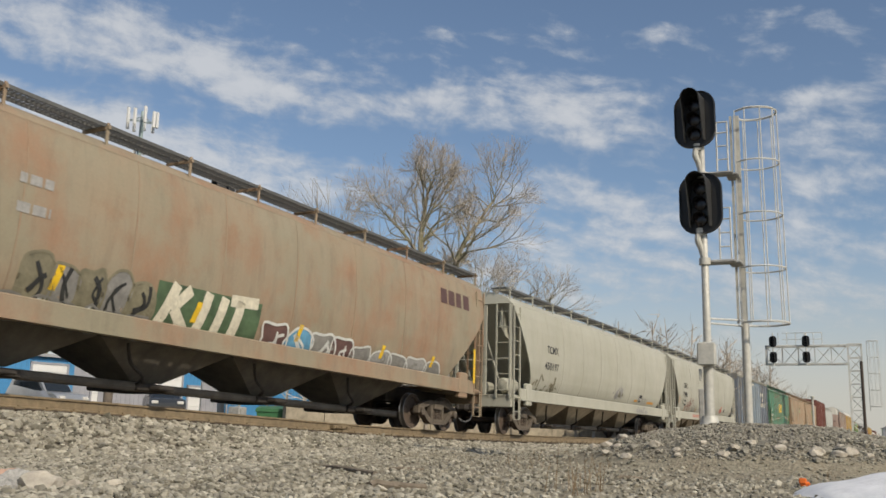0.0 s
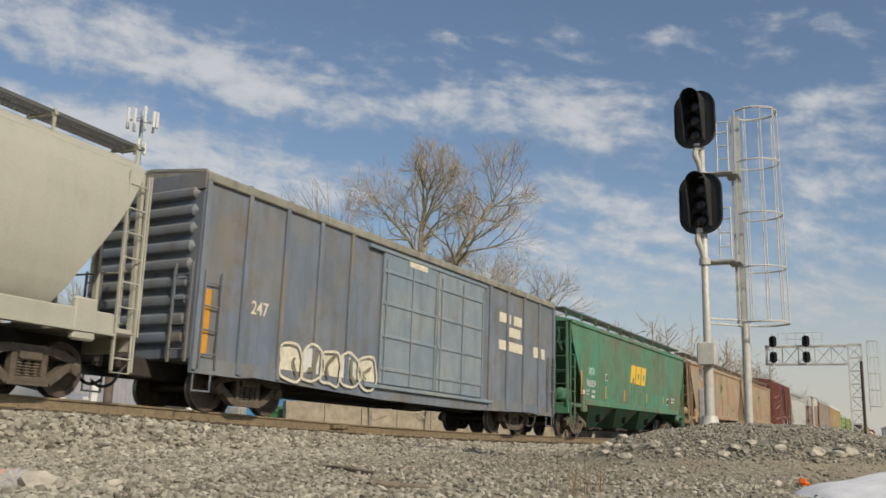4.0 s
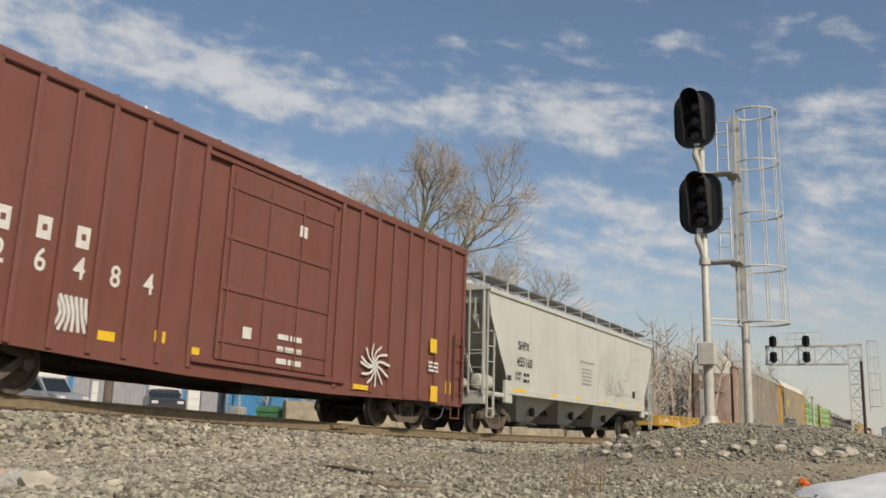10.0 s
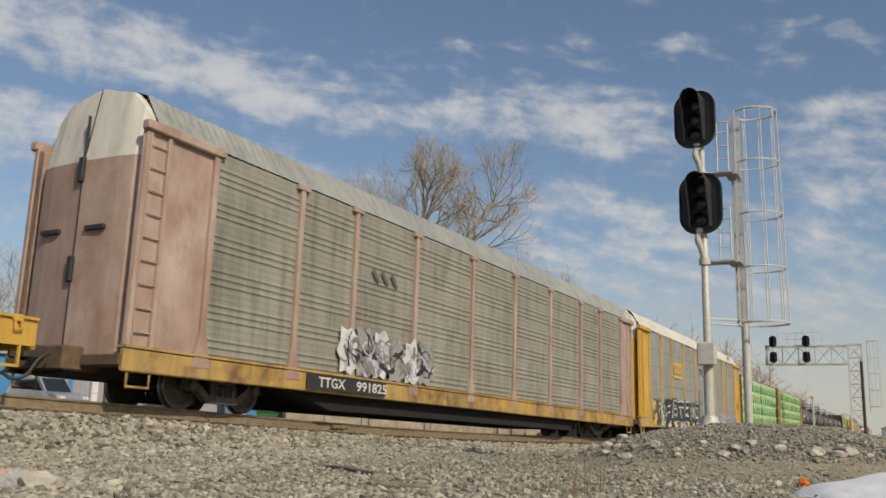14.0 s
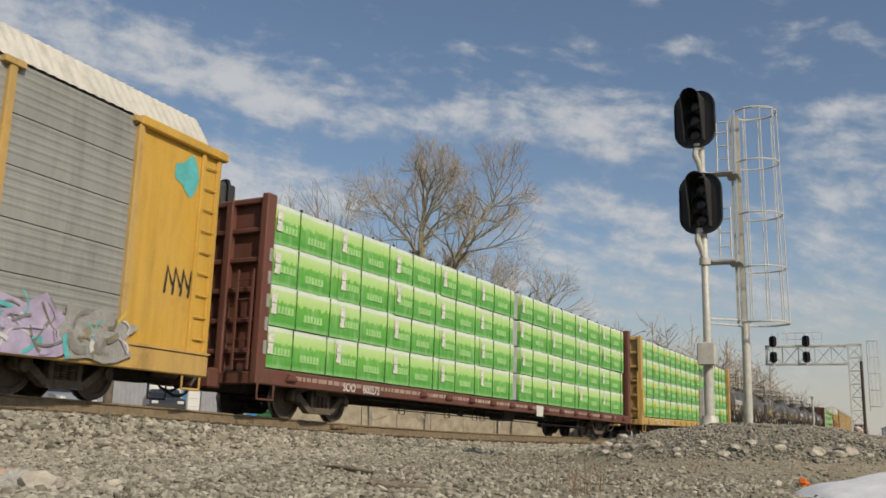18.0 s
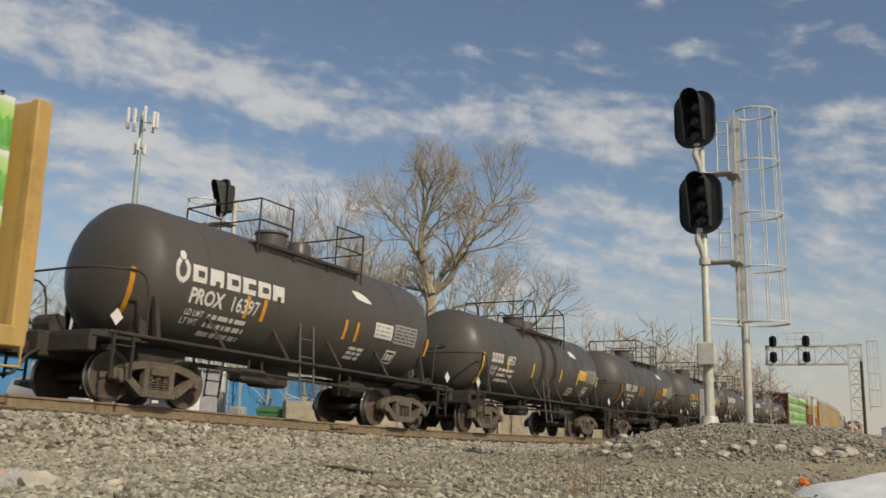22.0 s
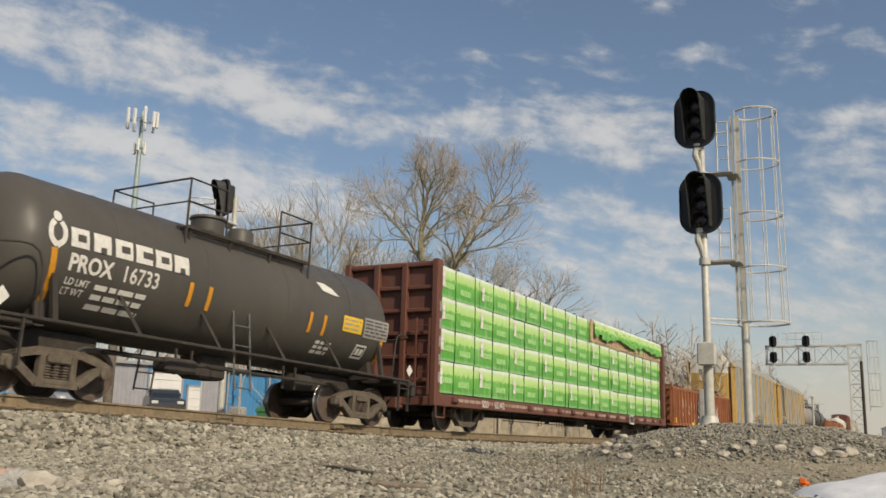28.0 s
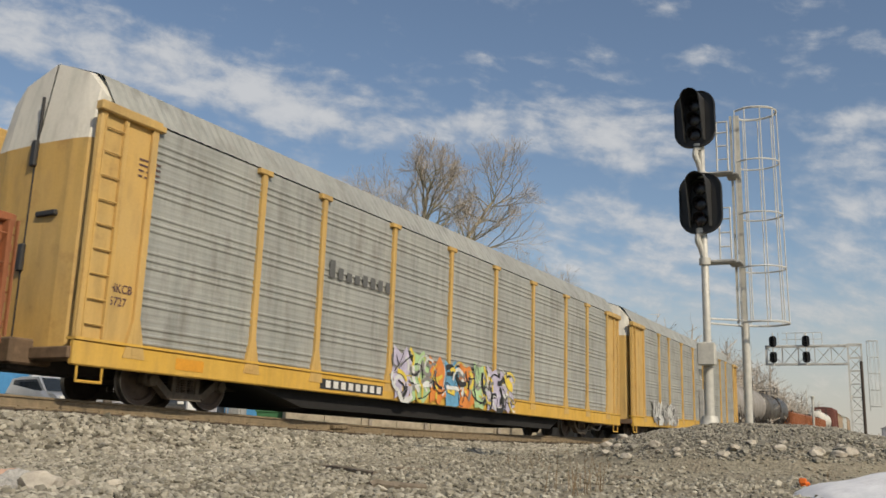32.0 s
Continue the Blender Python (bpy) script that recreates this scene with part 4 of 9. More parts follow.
def autorack(name, front, rear, label, panel, post_mat, end_mat, roof_mat, cap_mat, sill_mat, fine=False, posts=None, crown=0.09):
    """A closed auto rack on a low flat car."""
    L = rear-front
    h = L/2
    car = wagon(name, front, rear, label, "railway auto carrier", h-3.0)
    lo, hi = 0.86, 4.40
    ys = list(posts or [h-c for c in (1.8, 4.5, 6.6, 9.4, 12.6, 15.5, 18.4, 21.3, 23.4)] + [-h+1.4])

    def roof_h(x):
        return 4.42 + 0.64*min(1.0, (1.5-abs(x))/0.46) + crown*max(0.0, 1-abs(x))
    for s in (-1, 1):
        sl = part("side_sill", Geo().cbox(s*1.50-0.06, s*1.50+0.06, -h, h, 0.48, 0.84, 0.02).box(s*1.47-0.12, s*1.47+0.12, -h, h, 0.84, 0.88), sill_mat, car)
        for a, b in zip(ys, ys[1:]):
            g = Geo()
            zs, xs = [], []
            nrib = 30
            dz = (hi-lo)/nrib
            for i in range(nrib):
                z = lo + i*dz
                up = (0.008 if i % 6 else 0.0) if fine else (0.022 if i % 5 in (0, 1, 2) else 0.004)
                zs += [z, z+dz*0.25, z+dz*0.45, z+dz*0.65, z+dz*0.85]
                xs += [0, 0, up, up, 0]
                if fine and i % 6 == 5:
                    zs += [z+dz*0.86, z+dz*0.99]
                    xs += [-0.06, -0.06]
            zs.append(hi)
            xs.append(0)
            vs = [(s*(1.49+x), y, z) for x, z in zip(xs, zs) for y in (a, b)]
            g.add(vs, [(2*i, 2*i+1, 2*i+3, 2*i+2) for i in range(len(zs)-1)])
            g.box(min(s*1.40, s*1.44), max(s*1.40, s*1.44), b, a, lo, hi)
            part("side_panel", g, panel, car)
        for y in ys:
            part("side_post", Geo().cbox(min(s*1.47, s*1.575), max(s*1.47, s*1.575), y-0.07, y+0.07, 0.70, hi-0.02, 0.015).cbox(min(s*1.48, s*1.60), max(s*1.48, s*1.60), y-0.20, y+0.20, hi-0.10, hi+0.0, 0.01)
                 .prism([(y-0.07, 1.25), (y-0.24, 0.66), (y+0.24, 0.66), (y+0.07, 1.25)], min(s*1.50, s*1.572), max(s*1.50, s*1.572)), post_mat, car)
        # end screens with ladders
        for k, (y0, y1) in ((1, (ys[0], h-0.02)), (-1, (-h+0.02, ys[-1]))):
            part("end_screen", Geo().cbox(min(s*1.42, s*1.50), max(s*1.42, s*1.50), y0, y1, lo, hi-0.1, 0.02), end_mat, car)
            part("corner_post", Geo().cbox(min(s*1.42, s*1.55), max(s*1.42, s*1.55), k*(h-0.10)-0.07, k*(h-0.10)+0.07, lo-0.1, hi, 0.02).cbox(min(s*1.42, s*1.56), max(s*1.42, s*1.56), k*(h-0.58)-0.05, k*(h-0.58)+0.05, lo, hi-0.05, 0.015), end_mat, car)
            part("corner_header", Geo().cbox(min(s*1.44, s*1.62), max(s*1.44, s*1.62), min(y0-0.1, y1), max(y0, y1+0.05), hi-0.12, hi+0.04, 0.02), end_mat, car)
            ladder(car, s*1.54, k*(h-0.34), 0.9, hi-0.15, 0.42, end_mat, 0.34)
            part("sill_step", Geo().tube([(s*1.5, k*(h-0.15), 0.5), (s*1.5, k*(h-0.15), 0.26), (s*1.5, k*(h-0.65), 0.26), (s*1.5, k*(h-0.65), 0.5)], 0.025, 6), sill_mat, car)
    # arched ribbed roof
    xs = np.linspace(-1.5, 1.5, 15)
    n = int(L/0.11)
    g = Geo()
    vs, fs = [], []
    for i in range(n+1):
        y = -h+0.35 + (L-0.7)*i/n
        up = 0.012 if i % 2 else 0.0
        vs += [(x*(1+up*0.3), y, roof_h(x)+up) for x in xs]
        if i:
            o = (i-1)*15
            fs += [(o+k, o+k+1, o+15+k+1, o+15+k) for k in range(14)]
    g.add(vs, fs)
    part("roof", g, roof_mat, car)
    # bowed end doors with a pale cap
    for k in (-1, 1):
        plan = [(-1.38, -0.25), (-1.36, 0.0), (-1.22, 0.14), (-0.9, 0.20), (0, 0.24), (0.9, 0.20), (1.22, 0.14), (1.36, 0.0), (1.38, -0.25)]
        d = part("end_door", Geo(), end_mat, car)
        for nm, z0, top, mt in (("door_leaf", 0.72, 3.92, end_mat), ("door_cap", 3.92, None, cap_mat)):
            for half in (plan[:5], plan[4:]):
                g = Geo()
                vs, fs = [], []
                for i, (x, b) in enumerate(half):
                    x = x - math.copysign(0.018, x) if abs(x) > 0.01 else (0.018 if half is not plan[:5] and half[0][0] >= 0 else -0.018)
                    if top:
                        vs += [(x, k*(h-0.22+b), z0), (x, k*(h-0.22+b), top)]
                    else:
                        zt = roof_h(min(1.34, abs(x)*1.02)) - 0.02
                        vs += [(x, k*(h-0.22+b), z0), (x*0.97, k*(h-0.30+b*0.4), max(z0+0.25, zt))]
                    if i:
                        fs.append((2*i-2, 2*i, 2*i+1, 2*i-1))
                g.add(vs, fs)
                if not top:
                    m = len(half)
                    g.add([vs[2*i+1] for i in range(m)] + [(vs[2*i+1][0], k*(h-0.5), vs[2*i+1][2]+0.02) for i in range(m)], [(i, i+1, m+i+1, m+i) for i in range(m-1)])
                part(nm, g, mt, d)
        bars_ = Geo().box(-0.016, 0.016, min(k*(h-0.02), k*(h+0.03)), max(k*(h-0.02), k*(h+0.03)), 0.8, 4.7)
        for z in (1.9, 3.55):
            bars_.cbox(-0.07, 0.07, min(k*(h+0.02), k*(h+0.10)), max(k*(h+0.02), k*(h+0.10)), z, z+0.42, 0.015)
        for x in (-0.75, 0.45):
            bars_.cbox(x, x+0.5, min(k*(h-0.01), k*(h+0.07)), max(k*(h-0.01), k*(h+0.07)), 2.72, 2.80, 0.01)
        part("door_hardware", bars_, M_BLACK, d)
        part("end_sill", Geo().cbox(-1.5, 1.5, min(k*(h-0.4), k*(h+0.06)), max(k*(h-0.4), k*(h+0.06)), 0.56, 0.74, 0.02).cbox(-0.55, 0.55, min(k*(h-0.4), k*(h+0.42)), max(k*(h-0.4), k*(h+0.42)), 0.48, 0.86, 0.03), M_RUSTSILL, car)
    part("deck", Geo().cbox(-1.42, 1.42, -h+0.2, h-0.2, 0.62, 0.78, 0.02), M_UNDER, car)
    part("upper_deck", Geo().box(-1.38, 1.38, -h+0.6, h-0.6, 2.75, 2.85), M_UNDER, car)
    part("centre_sill", Geo().cbox(-0.4, 0.4, -h-0.3, h+0.3, 0.40, 0.7, 0.03), M_UNDER, car)
    part("deep_sill", Geo().prism([(-h+5.6, 0.52), (-h+6.6, 0.17), (h-6.2, 0.17), (h-4.6, 0.52)], -1.30, 1.30), M_BELLY, car)
    couplers(car, h+0.62)
    for y in (h-3.0, -h+3.0):
        truck(car, y)
    return car, h, (lambda z: 1.53)


M_PALEGREEN = plain("pale_green_print", (0.34, 0.58, 0.22), 0.45, 0.15, 9, bumps=0)
ME_BUNDLE = {}


def bundle_mesh(length, tag):
    key = (round(length, 2), tag)
    if key in ME_BUNDLE:
        return ME_BUNDLE[key]
    g = Geo()
    H, D = 0.752, 1.12
    rnd = random.Random(len(ME_BUNDLE)*7+3)
    n = max(4, int(length/0.24))
    m = 5
    vs, fs = [], []
    # a front with slack wrinkles, then a closed block behind it
    for i in range(n+1):
        for j in range(m+1):
            y, z = length/2 - length*i/n, H*j/m
            edge = 0 if i in (0, n) or j in (0, m) else 1
            vs.append((-D/2 - 0.004 - edge*rnd.uniform(0.0, 0.014), y, z + (rnd.uniform(-0.008, 0.012) if j == m else 0.0)))
    for i in range(n):
        for j in range(m):
            a = i*(m+1)+j
            fs.append((a, a+1, a+m+2, a+m+1))
    g.add(vs, fs, 0)
    g.cbox(-D/2, D/2, -length/2+0.008, length/2-0.008, 0.0, H, 0.03, 0)
    me = g.stretch(sz=TALL).mesh("lumber_bundle", M_WRAP)
    ME_BUNDLE[key] = me
    return me


def wrap_pieces():
    """The printed words, straps and stapled tags on a bundle's wrapping."""
    word = Geo()
    comb = [(-0.30, -0.03), (0.335, -0.03)]
    for i in range(6):
        comb += [(0.335-i*0.112, 0.11), (0.262-i*0.112, 0.11)] + ([(0.262-i*0.112, -0.01), (0.223-i*0.112, -0.01)] if i < 5 else [])
    word.prism(comb, 0.014, 0.04)
    tag = Geo()
    rnd = random.Random(8)
    for z0 in (0.0, 0.205):
        n = 5
        vs = [(0.012-rnd.uniform(0, 0.02), 0.085-0.17*a/n+rnd.uniform(-0.008, 0.008), z0+0.19*b/n) for a in range(n+1) for b in range(n+1)]
        tag.add(vs, [(a*(n+1)+b, a*(n+1)+b+1, (a+1)*(n+1)+b+1, (a+1)*(n+1)+b) for a in range(n) for b in range(n)])
    disc = Geo().lathe([(0.002, 0.01), (-0.006, 0.06), (0.004, 0.115), (0.04, 0.115)], "x", 9, (0, 0, 0))
    strap = Geo().box(0.008, 0.04, -0.007, 0.007, 0.0, 0.745)
    return {"printed_word": word.stretch(sz=TALL).mesh("printed_word", M_PALEGREEN), "tag": tag.stretch(sz=TALL).mesh("tag", M_WHITE),
            "disc": disc.stretch(sz=TALL).mesh("disc", M_YMARK), "strap": strap.stretch(sz=TALL).mesh("strap", M_STRAP)}


ME_PIECE = wrap_pieces()


def dress(o, length, discs, rnd):
    """Lays the straps, words and tags on the outer face of a bundle."""
    x = -0.60
    panels = max(1, round(length/2.5))
    step = length/panels
    for k in range(panels):
        y = length/2-k*step
        for u in (0.37, 0.87):
            part("strap", ME_PIECE["strap"], None, o, at=(x, y-u*step, 0.0))
        part("printed_word", ME_PIECE["printed_word"], None, o, at=(x, y-0.21*step, 0.27))
        part("printed_word", ME_PIECE["printed_word"], None, o, at=(x, y-0.63*step, 0.20))
        if discs:
            part("yellow_disc", ME_PIECE["disc"], None, o, at=(x, y-0.14, 0.50))
        else:
            part("tag", ME_PIECE["tag"], None, o, "crumpled white paper tag", at=(x, y-0.13-rnd.uniform(0, 0.06), 0.24+rnd.uniform(-0.05, 0.05)))



def centerbeam(name, front, rear, label, mat, lengths, tag, gap_at=None, seed=1):
    """A centre-partition lumber car with bulkheads, loaded four bundles high."""
    L = rear-front
    h = L/2
    car = wagon(name, front, rear, label, "railway lumber car", h-2.6)
    top = 4.02
    part("deck", Geo().cbox(-1.40, 1.40, -h, h, 0.72, 0.86, 0.02), M_UNDER, car)
    for s in (-1, 1):
        part("side_sill", Geo().cbox(s*1.47-0.05, s*1.47+0.05, -h, h, 0.56, 0.84, 0.02), mat, car)
        n = 17
        for k in range(n):
            y = -h+0.9 + k*(L-1.8)/(n-1)
            if s < 0 and 6.3 < y < 9.9:
                continue
            part("winch", Geo().cbox(min(s*1.48, s*1.60), max(s*1.48, s*1.60), y-0.11, y+0.11, 0.66, 0.80, 0.02).lathe([(-0.15, 0.045), (0.15, 0.045)], "y", 8, (s*1.56, y, 0.70)), mat, car)
    part("centre_partition", Geo().box(-0.05, 0.05, -h+0.3, h-0.3, 0.86, 3.9).cbox(-0.16, 0.16, -h+0.2, h-0.2, 3.86, top-0.04, 0.02), mat, car)
    for k in (-1, 1):
        b = part("bulkhead", Geo().cbox(-1.48, 1.48, min(k*h, k*(h-0.10)), max(k*h, k*(h-0.10)), 0.80, top, 0.02), mat, car)
        ribs = Geo()
        for z in np.linspace(1.15, top-0.1, 6):
            ribs.cbox(-1.46, 1.46, min(k*h, k*(h+0.12)), max(k*h, k*(h+0.12)), z-0.05, z+0.05, 0.02)
        for x in (-0.45, 0.45):
            ribs.cbox(x-0.09, x+0.09, min(k*h, k*(h+0.16)), max(k*h, k*(h+0.16)), 0.75, top-0.05, 0.02)
        part("bulkhead_rib", ribs, mat, b)
        for s in (-1, 1):
            part("bulkhead_post", Geo().cbox(s*1.42-0.09, s*1.42+0.09, min(k*(h-0.12), k*(h+0.17)), max(k*(h-0.12), k*(h+0.17)), 0.56, top+0.02, 0.02), mat, b)
            ladder(car, s*1.15, k*(h+0.28), 0.8, 2.6, 0.40, mat, 0.36, axis="x", name="end_ladder")
            part("sill_step", Geo().tube([(s*1.5, k*(h+0.1), 0.62), (s*1.5, k*(h+0.1), 0.30), (s*1.5, k*(h-0.4), 0.30), (s*1.5, k*(h-0.4), 0.62)], 0.022, 6), mat, car)
        part("end_sill", Geo().cbox(-1.48, 1.48, min(k*h, k*(h+0.15)), max(k*h, k*(h+0.15)), 0.56, 0.78, 0.02).cbox(-0.5, 0.5, min(k*h, k*(h+0.42)), max(k*h, k*(h+0.42)), 0.48, 0.84, 0.03), mat, car)
    part("centre_sill", Geo().cbox(-0.33, 0.33, -h-0.35, h+0.35, 0.45, 0.74, 0.03), M_UNDER, car)
    part("under_gear", Geo().cbox(-1.1, -0.6, -1.2, -0.3, 0.32, 0.62, 0.04).tube([(-1.05, -h*0.65, 0.52), (-1.05, h*0.65, 0.52)], 0.03, 6).beam((-0.9, 2.2, 0.7), (-0.9, 2.2, 0.34), 0.3, 0.05), M_UNDER, car)
    for y in (-7.2, -4.6, -3.9, 1.2, 1.7, 3.4, 5.8):
        part("pipe_hanger", Geo().tube([(-1.12, y-0.14, 0.62), (-1.12, y-0.14, 0.26), (-1.12, y+0.14, 0.26), (-1.12, y+0.14, 0.62)], 0.014, 5), M_UNDER, car)
    part("brake_rod", Geo().tube([(-1.15, -7.5, 0.30), (-1.15, 6.5, 0.34)], 0.014, 5), M_UNDER, car)
    rnd = random.Random(seed)
    for s in (-1, 1):
        for row in range(4):
            y = h-0.22
            for i, l in enumerate(lengths):
                o = part("lumber_bundle", bundle_mesh(l, tag), None, car, at=(s*(0.80+rnd.uniform(-0.028, 0.028)), y-l/2, 0.885+row*0.768))
                o.rotation_euler = (0, 0, (0 if s < 0 else math.pi) + rnd.uniform(-0.007, 0.007))
                if s < 0:
                    dress(o, l, tag, rnd)
                y -= l+0.006
                if gap_at == i:
                    part("grey_wrapped_bundle", Geo().cbox(s*0.78-0.5, s*0.78+0.5, y-0.48, y, 0.885+row*0.768, 0.885+row*0.768+0.73, 0.03), M_GREYWRAP, car)
                    y -= 0.50
    strap = Geo()
    for k in range(int(L/0.95)):
        y = -h+0.7+k*0.95
        strap.box(-1.385, 1.385, y-0.02, y+0.02, 3.955, 3.963)
        for s in (-1, 1):
            strap.cbox(s*1.375-0.02, s*1.375+0.02, y-0.03, y+0.03, 3.94, 3.985, 0.008)
    part("tie_strap", strap, M_BLACK, car)
    couplers(car, h+0.55)
    for y in (h-2.6, -h+2.6):
        truck(car, y)
    return car, h, (lambda z: 1.53)


def flatcar(name, front, rear, label, mat):
    L = rear-front
    h = L/2
    car = wagon(name, front, rear, label, "railway flat car", h-2.6)
    part("deck", Geo().cbox(-1.45, 1.45, -h, h, 0.88, 0.98, 0.02), M_OXIDE, car)
    for s in (-1, 1):
        part("side_sill", Geo().prism([(-h, 0.97), (-h, 0.60), (-h+3.2, 0.56), (-h+4.2, 0.47), (h-4.2, 0.47), (h-3.2, 0.56), (h, 0.60), (h, 0.97)], min(s*1.44, s*1.52), max(s*1.44, s*1.52)), mat, car)
        part("top_flange", Geo().box(min(s*1.42, s*1.56), max(s*1.42, s*1.56), -h, h, 0.95, 0.99), mat, car)
        n = 30
        for k in range(n):
            y = -h+0.4+k*(L-0.8)/(n-1)
            if k % 2:
                part("stake_pocket", Geo().cbox(min(s*1.50, s*1.60), max(s*1.50, s*1.60), y-0.06, y+0.06, 0.86, 1.05, 0.015), M_TAN, car)
            else:
                part("tie_down_ring", Geo().tube([(s*1.57, y-0.06, 0.93), (s*1.58, y-0.06, 0.80), (s*1.58, y+0.06, 0.80), (s*1.57, y+0.06, 0.93)], 0.022, 6).cbox(min(s*1.5, s*1.58), max(s*1.5, s*1.58), y-0.08, y+0.08, 0.90, 1.0, 0.01), mat, car)
        for k in range(13):
            y = -h+1.5+k*(L-3)/12
            part("sill_bracket", Geo().cbox(min(s*1.5, s*1.55), max(s*1.5, s*1.55), y-0.02, y+0.02, 0.60, 0.80, 0.01), mat, car)
    for k in (-1, 1):
        part("end_sill", Geo().cbox(-1.5, 1.5, min(k*(h-0.06), k*(h+0.04)), max(k*(h-0.06), k*(h+0.04)), 0.55, 0.98, 0.02), mat, car)
        for s in (-1, 1):
            part("sill_step", Geo().box(s*1.5-0.02, s*1.5+0.02, k*(h-0.5)-0.24, k*(h-0.5)-0.2, 0.32, 0.62).box(s*1.5-0.02, s*1.5+0.02, k*(h-0.5)+0.2, k*(h-0.5)+0.24, 0.32, 0.62).box(s*1.5-0.02, s*1.5+0.02, k*(h-0.5)-0.24, k*(h-0.5)+0.24, 0.30, 0.34), mat, car)
    part("centre_sill", Geo().cbox(-0.35, 0.35, -h-0.35, h+0.35, 0.36, 0.9, 0.03), M_UNDER, car)
    ub = Geo()
    for k in range(12):
        y = -h+1.6+k*(L-3.2)/11
        ub.box(-1.44, 1.44, y-0.06, y+0.06, 0.62, 0.88)
    part("cross_bearer", ub, M_UNDER, car)
    part("brake_reservoir", Geo().lathe([(-0.5, 0.05), (-0.42, 0.17), (0.4, 0.17), (0.5, 0.05)], "y", 12, (-1.15, 1.4, 0.42)), M_YELLOW, car, smooth=True)
    part("brake_gear", Geo().cbox(-1.2, -0.7, -1.7, -1.0, 0.28, 0.6, 0.04).tube([(-1.1, -h*0.6, 0.45), (-1.1, h*0.6, 0.45)], 0.03, 6), M_UNDER, car)
    couplers(car, h+0.42)
    for y in (h-2.6, -h+2.6):
        truck(car, y)
    return car, h, (lambda z: 1.525)


def gondola(name, front, rear, label, mat, load_mat, top=2.32, posts=22, seed=3):
    L = rear-front
    h = L/2
    car = wagon(name, front, rear, label, "railway gondola car", h-1.9)
    for s in (-1, 1):
        part("side_sheet", Geo().box(min(s*1.42, s*1.45), max(s*1.42, s*1.45), -h, h, 0.62, top-0.02), mat, car)
        part("top_chord", Geo().cbox(s*1.46-0.08, s*1.46+0.08, -h, h, top-0.12, top, 0.02), mat, car)
        part("side_sill", Geo().cbox(s*1.46-0.07, s*1.46+0.07, -h, h, 0.58, 0.72, 0.02), mat, car)
        for y in [h-0.12, -h+0.12] + [7.98-0.745*k for k in range(posts) if abs(7.98-0.745*k) < h-0.3]:
            part("side_post", Geo().cbox(min(s*1.44, s*1.57), max(s*1.44, s*1.57), y-0.06, y+0.06, 0.60, top-0.08, 0.02), mat, car)
    for k in (-1, 1):
        part("end_wall", Geo().box(-1.44, 1.44, min(k*(h-0.03), k*h), max(k*(h-0.03), k*h), 0.62, top), mat, car)
        for z in np.linspace(0.85, top-0.1, 5):
            part("end_rib", Geo().cbox(-1.42, 1.42, min(k*h, k*(h+0.09)), max(k*h, k*(h+0.09)), z-0.06, z+0.06, 0.02), mat, car)
        for s in (-1, 1):
            ladder(car, s*1.2, k*(h+0.13), 0.7, top-0.05, 0.42, mat, 0.36, axis="x", name="end_ladder")
            ladder(car, s*1.59, k*(h-0.4), 0.66, top-0.1, 0.44, mat, 0.36)
    part("floor", Geo().box(-1.42, 1.42, -h, h, 0.70, 0.80), M_UNDER, car)
    part("centre_sill", Geo().cbox(-0.33, 0.33, -h-0.35, h+0.35, 0.45, 0.72, 0.03), M_UNDER, car)
    rnd = random.Random(seed)
    g = Geo()
    for k in range(260):
        y, x = rnd.uniform(-h+0.3, h-0.3), rnd.uniform(-1.2, 1.2)
        z = top-0.20+0.16*math.sin(y*1.3)+rnd.uniform(-.15, .16)
        d = Vector((rnd.uniform(-1, 1), rnd.uniform(-1, 1), rnd.uniform(-.25, .25))).normalized()*rnd.uniform(0.2, 0.6)
        x = max(-1.0, min(1.0, x))
        d.x *= 0.3
        g.beam((x-d.x, y-d.y, z-d.z), (x+d.x, y+d.y, z+d.z), rnd.uniform(0.1, 0.35), rnd.uniform(0.06, 0.25))
    g.box(-1.40, 1.40, -h+0.05, h-0.05, 1.4, top-0.40)
    part("scrap_load", g, load_mat, car, "heap of dark rusty scrap pieces")
    for yy, hh in ((h-0.8, 0.22), (h-3.6, 0.2), (0.6, 0.16), (-h*0.35, 0.2)):
        part("stake", Geo().beam((-1.30, yy, top-0.5), (-1.30, yy, top+hh), 0.07, 0.07, up=(0, 1, 0)), mat, car)
    part("under_gear", Geo().cbox(-1.1, -0.6, -1.0, 0.0, 0.32, 0.62, 0.04).tube([(-1.05, -h*0.6, 0.52), (-1.05, h*0.6, 0.52)], 0.03, 6), M_UNDER, car)
    couplers(car, h+0.42)
    for y in (h-1.9, -h+1.9):
        truck(car, y)
    return car, h, (lambda z: 1.455)

# ---- the ground ----
HEAP_X, HEAP_Y = 1.28, -15.18


